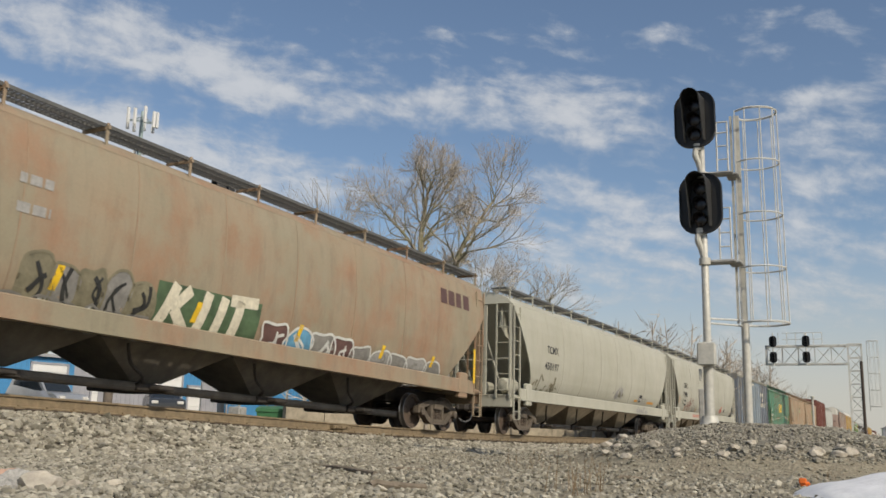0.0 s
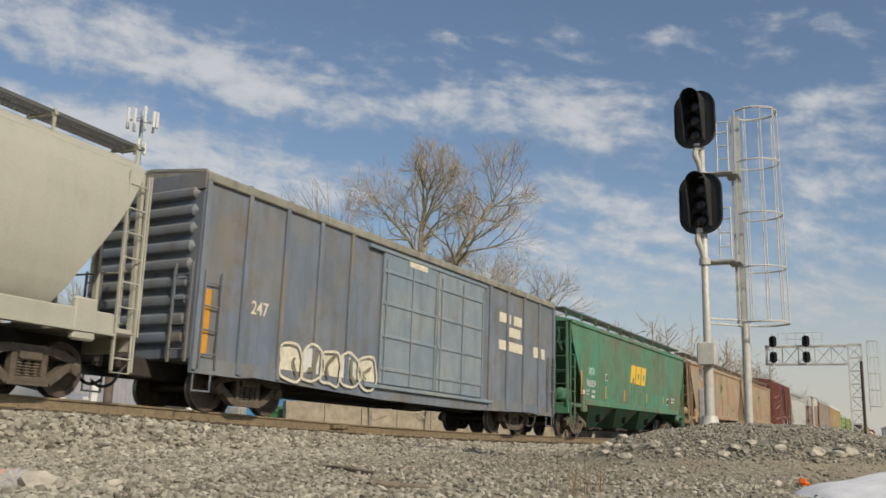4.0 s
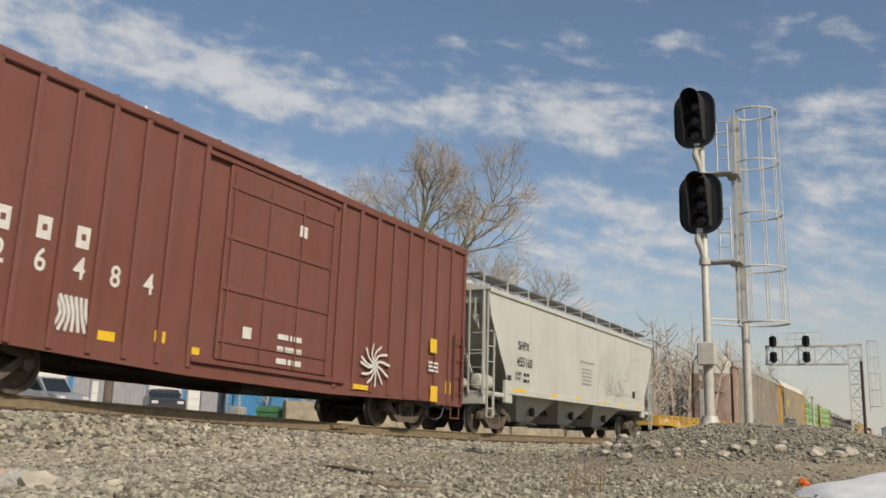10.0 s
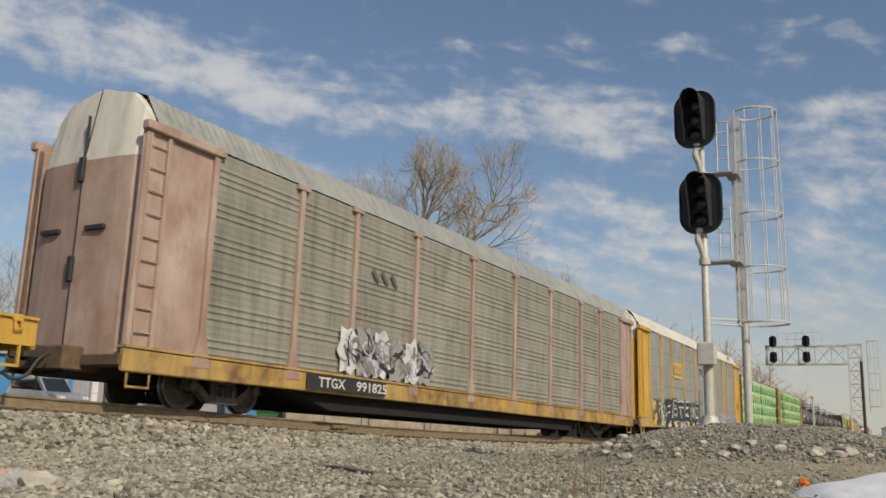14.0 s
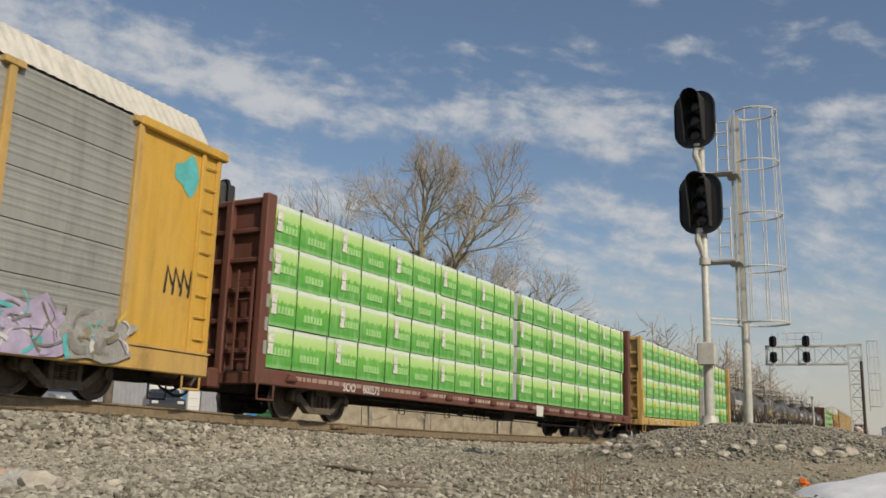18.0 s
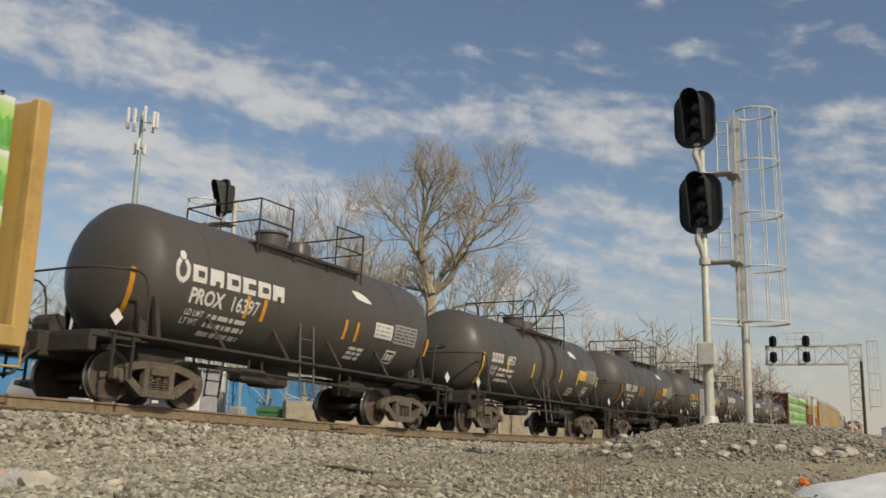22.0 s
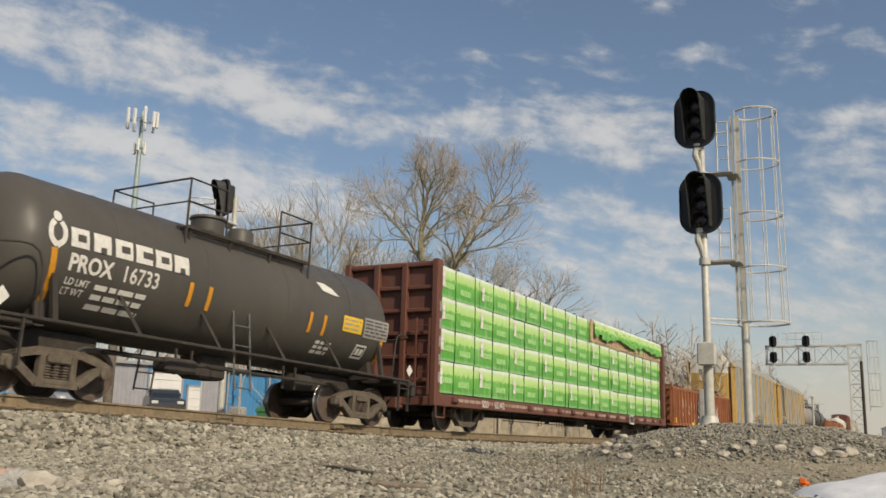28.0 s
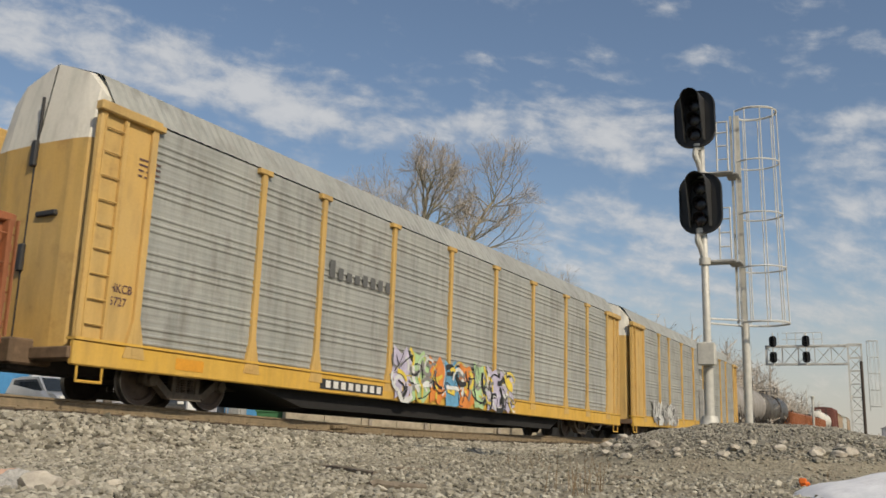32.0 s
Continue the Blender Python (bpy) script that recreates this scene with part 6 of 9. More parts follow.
def caged_ladder(parent, x, y, z0, z1, out, cage_from, mat, wide=0.42, hoop=0.70):
    """A ladder with safety hoops; out: the direction in which the cage bulges (degrees)."""
    g = Geo()
    c, s = math.cos(radians(out)), math.sin(radians(out))
    P = lambda u, v, z: (x + c*u - s*v, y + s*u + c*v, z)
    for v in (-wide/2, wide/2):
        g.beam(P(0, v, z0), P(0, v, z1), 0.055, 0.02, up=(c, s, 0))
    n = int((z1-z0)/0.30)
    for i in range(n):
        z = z0+0.15+i*0.30
        g.tube([P(0, -wide/2, z), P(0, wide/2, z)], 0.012, 5)
    part("ladder", g, mat, parent)
    arc = [(0.02, -wide/2)] + [(hoop*0.45+hoop*0.55*math.cos(a), hoop*0.5*math.sin(a)) for a in np.linspace(-2.0, 2.0, 13)] + [(0.02, wide/2)]
    k = max(3, int((z1-cage_from)/0.95))
    cage = part("safety_cage", Geo().tube([P(a*1.08, b*1.08, cage_from) for a, b in arc], 0.022, 5), mat, parent)
    for i in range(1, k+1):
        z = cage_from + (z1-cage_from)*i/k
        swell = 1+0.08*(1-i/k)
        part("hoop", Geo().tube([P(a*swell, b*swell, z) for a, b in arc], 0.016 if i < k else 0.022, 5), mat, cage)
    for j in (1, 3, 5, 7, 9, 11, 13):
        a, b = arc[j]
        part("cage_bar", Geo().tube([P(a*1.08, b*1.08, cage_from), P(a, b, z1)], 0.012, 5), mat, cage)


# the near signal mast
BX, BY = 2.24, -16.28
gz = ground_z(BX, BY)
mast = tagged(new("signal_mast"), "silver two-head railway signal mast with caged ladder by gravel", "railway signal")
mast.location = (0, 0, -0.045)
part("pole", Geo().lathe([(gz-0.3, 0.088), (0.75, 0.085), (0.76, 0.068), (2.55, 0.064), (2.56, 0.058), (5.0, 0.055)], "z", 18, (BX, BY, 0)), M_SILVER, mast, smooth=True)
part("base_casting", Geo().lathe([(gz-0.2, 0.26), (gz+0.12, 0.24), (gz+0.2, 0.16), (gz+0.32, 0.13)], "z", 16, (BX, BY, 0)), M_SILVER, mast, smooth=True)
part("junction_box", Geo().cbox(BX-0.15, BX+0.13, BY-0.02, BY+0.26, 0.76, 1.13, 0.03).cbox(BX-0.16, BX+0.14, BY+0.22, BY+0.28, 0.75, 1.14, 0.02), M_SILVER, mast, "grey cast junction box")
LX, LY = 1.665, -16.885
for z in (5.23, 3.67):
    part("head_bracket", Geo().tube(curve_pts([(BX, BY, z-1.08), (BX+0.05, BY+0.02, z-0.85), (BX+0.10, BY+0.06, z-0.7), (BX+0.06, BY+0.02, z-0.5)], 4), 0.055, 10).lathe([(z-1.15, 0.10), (z-1.03, 0.10)], "z", 12, (BX, BY, 0)).lathe([(z-0.62, 0.08), (z-0.50, 0.08)], "z", 12, (BX+0.06, BY+0.02, 0)), M_SILVER, mast, smooth=True)
signal_head(mast, (BX+0.09, BY+0.07, 5.19), -8, 0.74, 1.06)
signal_head(mast, (BX+0.03, BY+0.07, 3.62), -8, 0.76, 1.10)
part("ladder_pole", Geo().lathe([(ground_z(LX, LY)-0.3, 0.072), (1.5, 0.07), (1.6, 0.06)], "z", 14, (LX, LY, 0)), M_SILVER, mast, smooth=True)
part("ladder_column", Geo().beam((LX, LY, 1.50), (LX+0.02, LY, 5.40), 0.10, 0.06, up=(0, 1, 0)).beam((LX+0.11, LY, 1.55), (LX+0.12, LY, 5.40), 0.04, 0.07, up=(0, 1, 0)), M_SILVER, mast)
caged_ladder(mast, LX+0.06, LY-0.05, 1.5, 5.45, 188, 1.55, M_GALVST, 0.40, 0.74)
for z, d in ((4.22, 0.05), (2.62, 0.06)):
    part("work_platform", Geo().cbox(LX+0.06, BX+0.08, BY-0.30, BY-0.05, z-d, z, 0.02).cbox(LX-0.02, LX+0.2, LY, BY-0.2, z-d, z, 0.02), M_GALVDULL, mast)
    rl = Geo()
    for x in (LX+0.14, LX+0.33):
        rl.tube([(x, BY-0.18, z), (x, BY-0.18, z+0.95)], 0.016, 6)
    for k in (0.25, 0.5, 0.75, 0.95):
        rl.tube([(LX+0.14, BY-0.18, z+k), (LX+0.33, BY-0.18, z+k)], 0.014, 6)
    part("platform_rail", rl, M_GALVST, mast)
part("stay", Geo().tube([(BX, BY, 1.58), (LX, LY, 1.60)], 0.018, 6).tube([(BX, BY, 1.50), (LX, LY, 1.50)], 0.018, 6), M_GALVST, mast)
part("number_plate", Geo().cbox(BX+0.10, BX+0.14, BY+0.02, BY+0.16, 0.5, 0.7, 0.01), M_SILVER, mast)

# grey marker post behind the mast, brown post further along
tagged(part("marker_post", Geo().cbox(3.0, 3.12, -21.13, -21.03, ground_z(3.06, -21.08)-0.2, 0.57, 0.02), M_CONC), "plain grey marker post standing on the ground", "post")
tagged(part("steel_post", Geo().lathe([(ground_z(-0.19, -19.77)-0.3, 0.030), (1.05, 0.028), (1.06, 0.02)], "z", 10, (-0.19, -19.77, 0)), plain("rusty_post_steel", (0.06, 0.045, 0.035), 0.8, 0.3, 8)), "thin dark rusty steel post in the ground", "post")
tagged(part("white_post", Geo().lathe([(-1, 0.10), (3.2, 0.09), (3.4, 0.17), (3.5, 0.17), (3.55, 0.02)], "z", 10, (3.29, -88.7, 0)).cbox(3.07, 3.51, -88.8, -88.6, 0.4, 0.95, 0.02), M_SILVER), "small far white signal post beside the track", "post")


def set_at(ob, old, place, size=1.0):
    """Carries a thing drawn round the point old to its place, at its size."""
    ob.matrix_world = Matrix.Translation(place) @ Matrix.Scale(size, 4) @ Matrix.Translation(-Vector(old))


# the far signal mast, beyond the train
FX, FY = 16.3, -21.4
fz = ground_z(FX, FY)
fm = tagged(new("signal_mast"), "silver two-head railway signal mast with caged ladder beyond the track", "railway signal")
set_at(fm, (FX, FY, 0), (FX, FY, -0.25), 1.045)
part("pole", Geo().lathe([(fz-0.3, 0.10), (1.2, 0.095), (1.25, 0.08), (6.1, 0.07), (6.12, 0.03)], "z", 16, (FX, FY, 0)), M_SILVER, fm, smooth=True)
part("base_casting", Geo().cbox(FX-0.35, FX+0.35, FY-0.35, FY+0.35, fz-0.3, fz+0.2, 0.04), M_CONC, fm)
for z in (6.05, 4.34):
    part("head_bracket", Geo().tube(curve_pts([(FX, FY, z-0.75), (FX+0.12, FY+0.12, z-0.78), (FX+0.24, FY+0.2, z-0.68), (FX+0.27, FY+0.22, z-0.45)], 4), 0.06, 10), M_SILVER, fm, smooth=True)
    signal_head(fm, (FX+0.27, FY+0.22, z), -24, 0.70, 1.08)
caged_ladder(fm, FX+0.5, FY+0.25, fz, 5.95, 40, 2.2, M_GALVST, 0.42, 0.74)
for z in (5.35, 3.45):
    part("work_platform", Geo().cbox(FX-0.1, FX+0.9, FY-0.05, FY+0.5, z-0.08, z, 0.02), M_GALVST, fm)
part("bracket_arm", Geo().tube([(FX, FY, 5.72), (FX-0.22, FY-0.15, 5.72), (FX-0.22, FY-0.15, 5.78)], 0.03, 6).tube([(FX, FY, 4.2), (FX-0.2, FY-0.12, 4.2)], 0.03, 6), M_SILVER, fm)

# cantilever signal gantry over the line
GX, GY = 4.4, -75.9
gg = ground_z(GX, GY)
gan = tagged(new("signal_gantry"), "galvanised lattice cantilever signal gantry over the track", "signal gantry")
set_at(gan, (4.9, GY, 0), (0.29, -95.5, 0.26), 1.393)


def lattice(parent, name, corners, ends, n, r, mat):
    """A lattice box: four chords from one end section to the other, with bracing."""
    g = Geo()
    a, b = [Vector(c) for c in corners], [Vector(c) for c in ends]
    for p, q in zip(a, b):
        g.beam(p, q, r*2, r*2)
    for i in range(n):
        u0, u1 = i/n, (i+1)/n
        for k in range(4):
            p0, q0 = a[k].lerp(b[k], u0), a[(k+1) % 4].lerp(b[(k+1) % 4], u0)
            p1, q1 = a[k].lerp(b[k], u1), a[(k+1) % 4].lerp(b[(k+1) % 4], u1)
            g.beam(p0, q0, r, r)
            g.beam(p0 if i % 2 else q0, q1 if i % 2 else p1, r, r)
    for p, q in zip(b, b[1:]+b[:1]):
        g.beam(p, q, r*2, r*2)
    return part(name, g, mat, parent)


s = 0.42
lattice(gan, "tower", [(GX-s, GY-s, gg-0.2), (GX+s, GY-s, gg-0.2), (GX+s, GY+s, gg-0.2), (GX-s, GY+s, gg-0.2)], [(GX-s, GY-s, 6.05), (GX+s, GY-s, 6.05), (GX+s, GY+s, 6.05), (GX-s, GY+s, 6.05)], 8, 0.055, M_GALVST)
lattice(gan, "arm", [(GX+s, GY-s, 4.75), (GX+s, GY+s, 4.75), (GX+s, GY+s, 6.0), (GX+s, GY-s, 6.0)], [(10.1, GY-s, 4.75), (10.1, GY+s, 4.75), (10.1, GY+s, 6.0), (10.1, GY-s, 6.0)], 5, 0.05, M_GALVST)
rl = Geo()
for z in (6.45, 6.9):
    rl.tube([(GX+2, GY+s, z), (9.0, GY+s, z)], 0.025, 5)
for k in range(6):
    rl.tube([(GX+2+k*0.56*1.02, GY+s, 6.0), (GX+2+k*0.56*1.02, GY+s, 6.9)], 0.025, 5)
part("walkway_rail", rl, M_GALVST, gan)
part("walkway", Geo().box(GX+0.4, 10.0, GY-0.3, GY+0.3, 6.02, 6.06), M_GALVST, gan)
for x in (9.6, 7.45):
    part("head_pole", Geo().tube([(x, GY+0.55, 4.6), (x, GY+0.55, 6.9)], 0.05, 8), M_GALVST, gan)
    for z in (6.30, 5.20):
        signal_head(gan, (x, GY+0.62, z), -10, 0.50, 0.76)
caged_ladder(gan, GX-0.75, GY, 1.6, 6.3, 185, 1.9, M_GALVST, 0.4, 0.72)

# ---- poles and tower beyond the line ----
pz = ground_z(26.97, -29.54)
up = tagged(new("utility_pole"), "old grey-brown wooden utility pole without wires", "utility pole")
set_at(up, (26.97, -29.54, 0), (24.63, -25.75, -0.43))
part("pole", Geo().lathe([(pz-0.5, 0.17), (3.5, 0.155), (6.95, 0.135), (6.96, 0.05)], "z", 14, (26.97, -29.54, 0)), M_POLEWOOD, up, smooth=True)
part("insulator_pin", Geo().tube([(26.97, -29.54, 6.45), (27.3, -29.3, 6.5)], 0.02, 5).tube([(26.97, -29.54, 5.2), (27.15, -29.4, 5.2), (27.15, -29.4, 4.9)], 0.03, 5), M_UNDER, up)
M_TOWER = plain("pale_green_grey_steel", (0.30, 0.37, 0.36), 0.55, 0.12, 3, metallic=0.2, bumps=0)
TX, TY = 93.0, -104.6
ct = tagged(new("cell_tower"), "slim pale grey cell tower with two rings of white antennas", "cell tower")
set_at(ct, (TX, TY, 0), (96.95, -102.95, -1.59), 1.133)
part("monopole", Geo().lathe([(-2, 0.62), (12, 0.52), (28, 0.38), (42.5, 0.24), (42.6, 0.05)], "z", 16, (TX, TY, 0)), M_TOWER, ct, smooth=True)
M_ANT = plain("white_antenna_plastic", (0.66, 0.66, 0.64), 0.5, 0.08, 4, bumps=0)
for z, rad, n, hh in ((41.3, 1.75, 9, 2.3), (37.4, 0.6, 4, 1.7)):
    fr = Geo()
    for k in range(3):
        a = 2*math.pi*k/3+0.4
        b = 2*math.pi*(k+1)/3+0.4
        fr.beam((TX, TY, z), (TX+rad*math.cos(a), TY+rad*math.sin(a), z), 0.12, 0.12)
        fr.beam((TX+rad*math.cos(a), TY+rad*math.sin(a), z), (TX+rad*math.cos(b), TY+rad*math.sin(b), z), 0.10, 0.10)
    part("antenna_frame", fr, M_TOWER, ct)
    for k in range(n):
        a = 2*math.pi*k/n + 0.4
        x, y = TX+rad*1.1*math.cos(a), TY+rad*1.1*math.sin(a)
        z2 = z + (0.25 if k % 2 else -0.1)
        part("antenna", Geo().cbox(x-0.18, x+0.18, y-0.18, y+0.18, z2-hh/2, z2+hh/2, 0.05), M_ANT, ct)

# ---- workshop building, cars and yard beyond the line ----
M_BLUE = plain("blue_metal_cladding", (0.06, 0.22, 0.42), 0.5, 0.12, 2.0, bumps=0.05)
M_WALLGREY = plain("grey_metal_cladding", (0.30, 0.30, 0.32), 0.6, 0.12, 2.0, bumps=0.05)
M_DOORW = plain("white_door_paint", (0.68, 0.67, 0.64), 0.5, 0.06, 3, bumps=0)
M_ROOFG = plain("grey_roof_sheet", (0.30, 0.30, 0.31), 0.6, 0.1, 2)
M_GLASS, t, b = material("dark_window_glass")
b.inputs["Base Color"].default_value = (0.02, 0.025, 0.03, 1)
b.inputs["Roughness"].default_value = 0.08
# wall line from A (near, seen first) to B
A, B = Vector((41.59, -28.52, 0)), Vector((33.38, -56.23, 0))
run = (B-A).normalized()
out_ = Vector((run.y, -run.x, 0))
out_ = out_ if out_.x < 0 else -out_
base = -0.38
ALONG = 0.927
wall_len = (B-A).length/ALONG
bd = tagged(new("workshop_building"), "low blue metal-clad workshop with white roller doors", "building")
R4 = Matrix((run*ALONG, out_, Vector((0, 0, 1)))).transposed().to_4x4()
R4.translation = Vector((A.x, A.y, base))
bd.matrix_world = R4
HB = 3.3
panels = [(0, 10.55, M_BLUE), (10.55, 15.4, M_WALLGREY), (15.4, 19.45, M_BLUE), (19.45, 20.94, M_WALLGREY), (20.94, wall_len, M_BLUE)]
for a, c, m in panels:
    wp = part("wall_panel", Geo().box(a, c, -0.2, 0.0, 0, HB), m, bd)
    rib = Geo().box(0, 0.05, 0.0, 0.014, 0, HB).mesh("panel_rib", m)
    k = a+0.15
    while k < c-0.08:
        part("panel_rib", rib, None, wp, at=(k, 0, 0))
        k += 0.3
part("roof", Geo().prism([(0.25, HB), (-14, HB+0.3), (-14, HB+0.42), (0.25, HB+0.15)], -0.3, wall_len+0.3, axis="x"), M_ROOFG, bd)
part("back_wall", Geo().box(0, wall_len, -14, -13.8, 0, HB+0.28).box(0, 0.2, -13.8, -0.2, 0, HB).box(wall_len-0.2, wall_len, -13.8, -0.2, 0, HB), M_BLUE, bd)
for a, c, top, nm in ((2.2, 5.4, 2.9, "roller_door"), (8.0, 10.06, 2.9, "roller_door"), (11.72, 12.14, 2.2, "door"), (15.55, 17.9, 2.9, "roller_door"), (18.45, 19.4, 2.2, "door")):
    d = part(nm, Geo().box(a, c, 0.0, 0.03, 0.02, top), M_DOORW, bd, "white panelled door")
    z = 0.02
    while z < top-0.1:
        part("door_panel", Geo().cbox(a, c, 0.034, 0.07, z, min(top, z+0.48), 0.012), M_DOORW, d)
        z += 0.5
    part("door_frame", Geo().box(a-0.12, a, 0.0, 0.10, 0, top+0.12).box(c, c+0.12, 0.0, 0.10, 0, top+0.12).box(a-0.12, c+0.12, 0.0, 0.10, top, top+0.12), M_WALLGREY, d)
part("downpipe", Geo().tube([(13.0, 0.12, 0), (13.0, 0.12, HB)], 0.07, 8).tube([(21.5, 0.12, 0), (21.5, 0.12, HB)], 0.07, 8), M_WALLGREY, bd)


def parked_car(x, y, turn, mat, label, tall):
    """A parked car, nose along local +y."""
    z = max(ground_z(x, y), -0.9)
    car = tagged(new("parked_car"), label, "car")
    car.matrix_world = pose(x, y, z, 0, 0, turn)
    hgt = 1.75 if tall else 1.45
    prof = [(-2.2, 0.35), (-2.25, 0.75), (-2.1, 1.0), (-1.9, hgt-0.1), (-1.2, hgt), (0.3, hgt), (0.95, 1.05), (1.9, 0.92), (2.2, 0.72), (2.22, 0.35)]
    g = Geo()
    rows = []
    for x0 in (-0.88, -0.82, 0.82, 0.88):
        rows.append([(x0 if zz < 1.05 else x0*0.82, yy, zz + (0.0 if abs(x0) > 0.85 else 0.02)) for yy, zz in prof])
    vs = [p for r in rows for p in r]
    n = len(prof)
    fs = [(i*n+k, i*n+(k+1) % n, (i+1)*n+(k+1) % n, (i+1)*n+k) for i in range(3) for k in range(n)]
    fs += [tuple(range(n)), tuple(range(3*n, 4*n))]
    part("body", g.add(vs, fs), mat, car)
    for s in (-1, 1):
        part("side_window", Geo().prism([(-1.75, 1.08), (-1.6, hgt-0.14), (0.2, hgt-0.12), (0.72, 1.1)], min(s*0.74, s*0.80), max(s*0.74, s*0.80)), M_GLASS, car)
        part("headlight", Geo().cbox(s*0.62-0.16, s*0.62+0.16, 2.06, 2.24, 0.68, 0.84, 0.03), M_WHITE, car)
        for yy in (-1.4, 1.35):
            w = part("wheel", Geo().lathe([(s*0.90, 0.2), (s*0.91, 0.33), (s*0.70, 0.33)], "x", 18, (0, yy, 0.33)), M_HOSE, car)
            part("rim", Geo().lathe([(s*0.915, 0.04), (s*0.92, 0.2), (s*0.88, 0.22)], "x", 14, (0, yy, 0.33)), M_GALVST, w)
    part("windscreen", Geo().add([(-0.66, 0.99, 1.08), (0.66, 0.99, 1.08), (0.62, 0.36, hgt-0.04), (-0.62, 0.36, hgt-0.04)], [(0, 1, 2, 3)]), M_GLASS, car)
    part("bumper", Geo().cbox(-0.86, 0.86, 2.12, 2.30, 0.36, 0.58, 0.05), M_UNDER, car)
    return car


M_CARSILVER = plain("silver_car_paint", (0.42, 0.43, 0.44), 0.3, 0.05, 3, metallic=0.5, bumps=0)
M_CARDARK = plain("dark_grey_car_paint", (0.06, 0.065, 0.07), 0.25, 0.05, 3, metallic=0.4, bumps=0)
M_VANW = plain("white_car_paint", (0.7, 0.7, 0.7), 0.3, 0.05, 3, bumps=0)
parked_car(35.89, -33.47, 80, M_CARSILVER, "silver estate car parked before the workshop", True)
parked_car(33.01, -38.5, 46, M_CARDARK, "dark grey hatchback parked before the workshop", False)
parked_car(38.54, -30.42, 60, M_VANW, "white van parked before the workshop", True)
M_DUMP = plain("green_container_paint", (0.045, 0.15, 0.06), 0.5, 0.2, 4)
dmp = tagged(new("waste_container"), "green steel waste container with a yellow corner", "waste container")
dmp.matrix_world = pose(27.49, -40.64, ground_z(27.49, -40.64)-0.62, 0, 0, 30)
part("bin", Geo().slices([(0.15, -0.7, 0.7, -1.0, 1.0), (1.35, -0.85, 0.85, -1.15, 1.15)]).cbox(-0.9, 0.9, -1.2, 1.2, 1.30, 1.42, 0.02), M_DUMP, dmp)
part("lid", Geo().prism([(-1.2, 1.42), (1.2, 1.42), (1.2, 1.48), (-1.2, 1.66)], -0.88, 0.88), M_DUMP, dmp)
part("side_rib", Geo().cbox(-0.92, -0.84, -1.1, -1.0, 0.2, 1.3, 0.01).cbox(-0.92, -0.84, 0.0, 0.1, 0.2, 1.3, 0.01), M_DUMP, dmp)
part("hazard_patch", Geo().cbox(-0.93, -0.88, -1.15, -0.98, 0.5, 1.2, 0.01), M_YMARK, dmp)
tagged(part("electrical_cabinet", Geo().cbox(29.15, 29.85, -40.5, -39.8, -1.0, 0.55, 0.04).cbox(29.10, 29.15, -40.4, -39.9, -0.4, 0.45, 0.01), M_CONC), "grey metal electrical cabinet on the ground", "cabinet")
# low concrete wall behind the line
A2, B2 = Vector((26.1, -39.41, -0.30)), Vector((13.15, -59.06, -0.05))
wl = tagged(new("retaining_wall"), "low weathered concrete block wall beyond the track", "wall")
M_OLDWALL = plain("stained_old_concrete", (0.33, 0.285, 0.21), 0.95, 0.3, 2.5, bumps=0.4)
dv = (B2-A2)
for k in range(11):
    p, q = A2+dv*k/11, A2+dv*(k+0.985)/11
    part("block", Geo().beam(p, q, 0.4, 2.35), M_OLDWALL, wl)

# ---- bare trees ----
def bark(name, col, moss):
    m, t, b = material(name)
    v = mapped(t, (1, 1, 0.3))
    n = noise_tex(t, v, 9, 6, 0.65)
    c = mix(t, ramp(t, n, [(0.35, grey(0)), (0.7, grey(1))]), tuple(x*0.6 for x in col), col)
    c = mix(t, ramp(t, noise_tex(t, v, 1.2, 3, 0.5), [(0.45, grey(0)), (0.6, grey(moss))]), c, (0.18, 0.18, 0.085))
    t.links.new(c, b.inputs["Base Color"])
    b.inputs["Roughness"].default_value = 0.95
    bump(t, b, n, 0.5, 0.03)
    return m


M_BARK = bark("pale_grey_bark", (0.40, 0.35, 0.25), 0.6)
M_TWIG = plain("grey_brown_twigs", (0.42, 0.365, 0.295), 0.95, 0.25, 2, bumps=0)
M_TWIG_WARM = plain("tan_twigs", (0.37, 0.315, 0.225), 0.95, 0.25, 2, bumps=0)
M_PINE = plain("dark_conifer_needles", (0.03, 0.042, 0.022), 0.95, 0.3, 3, bumps=0)


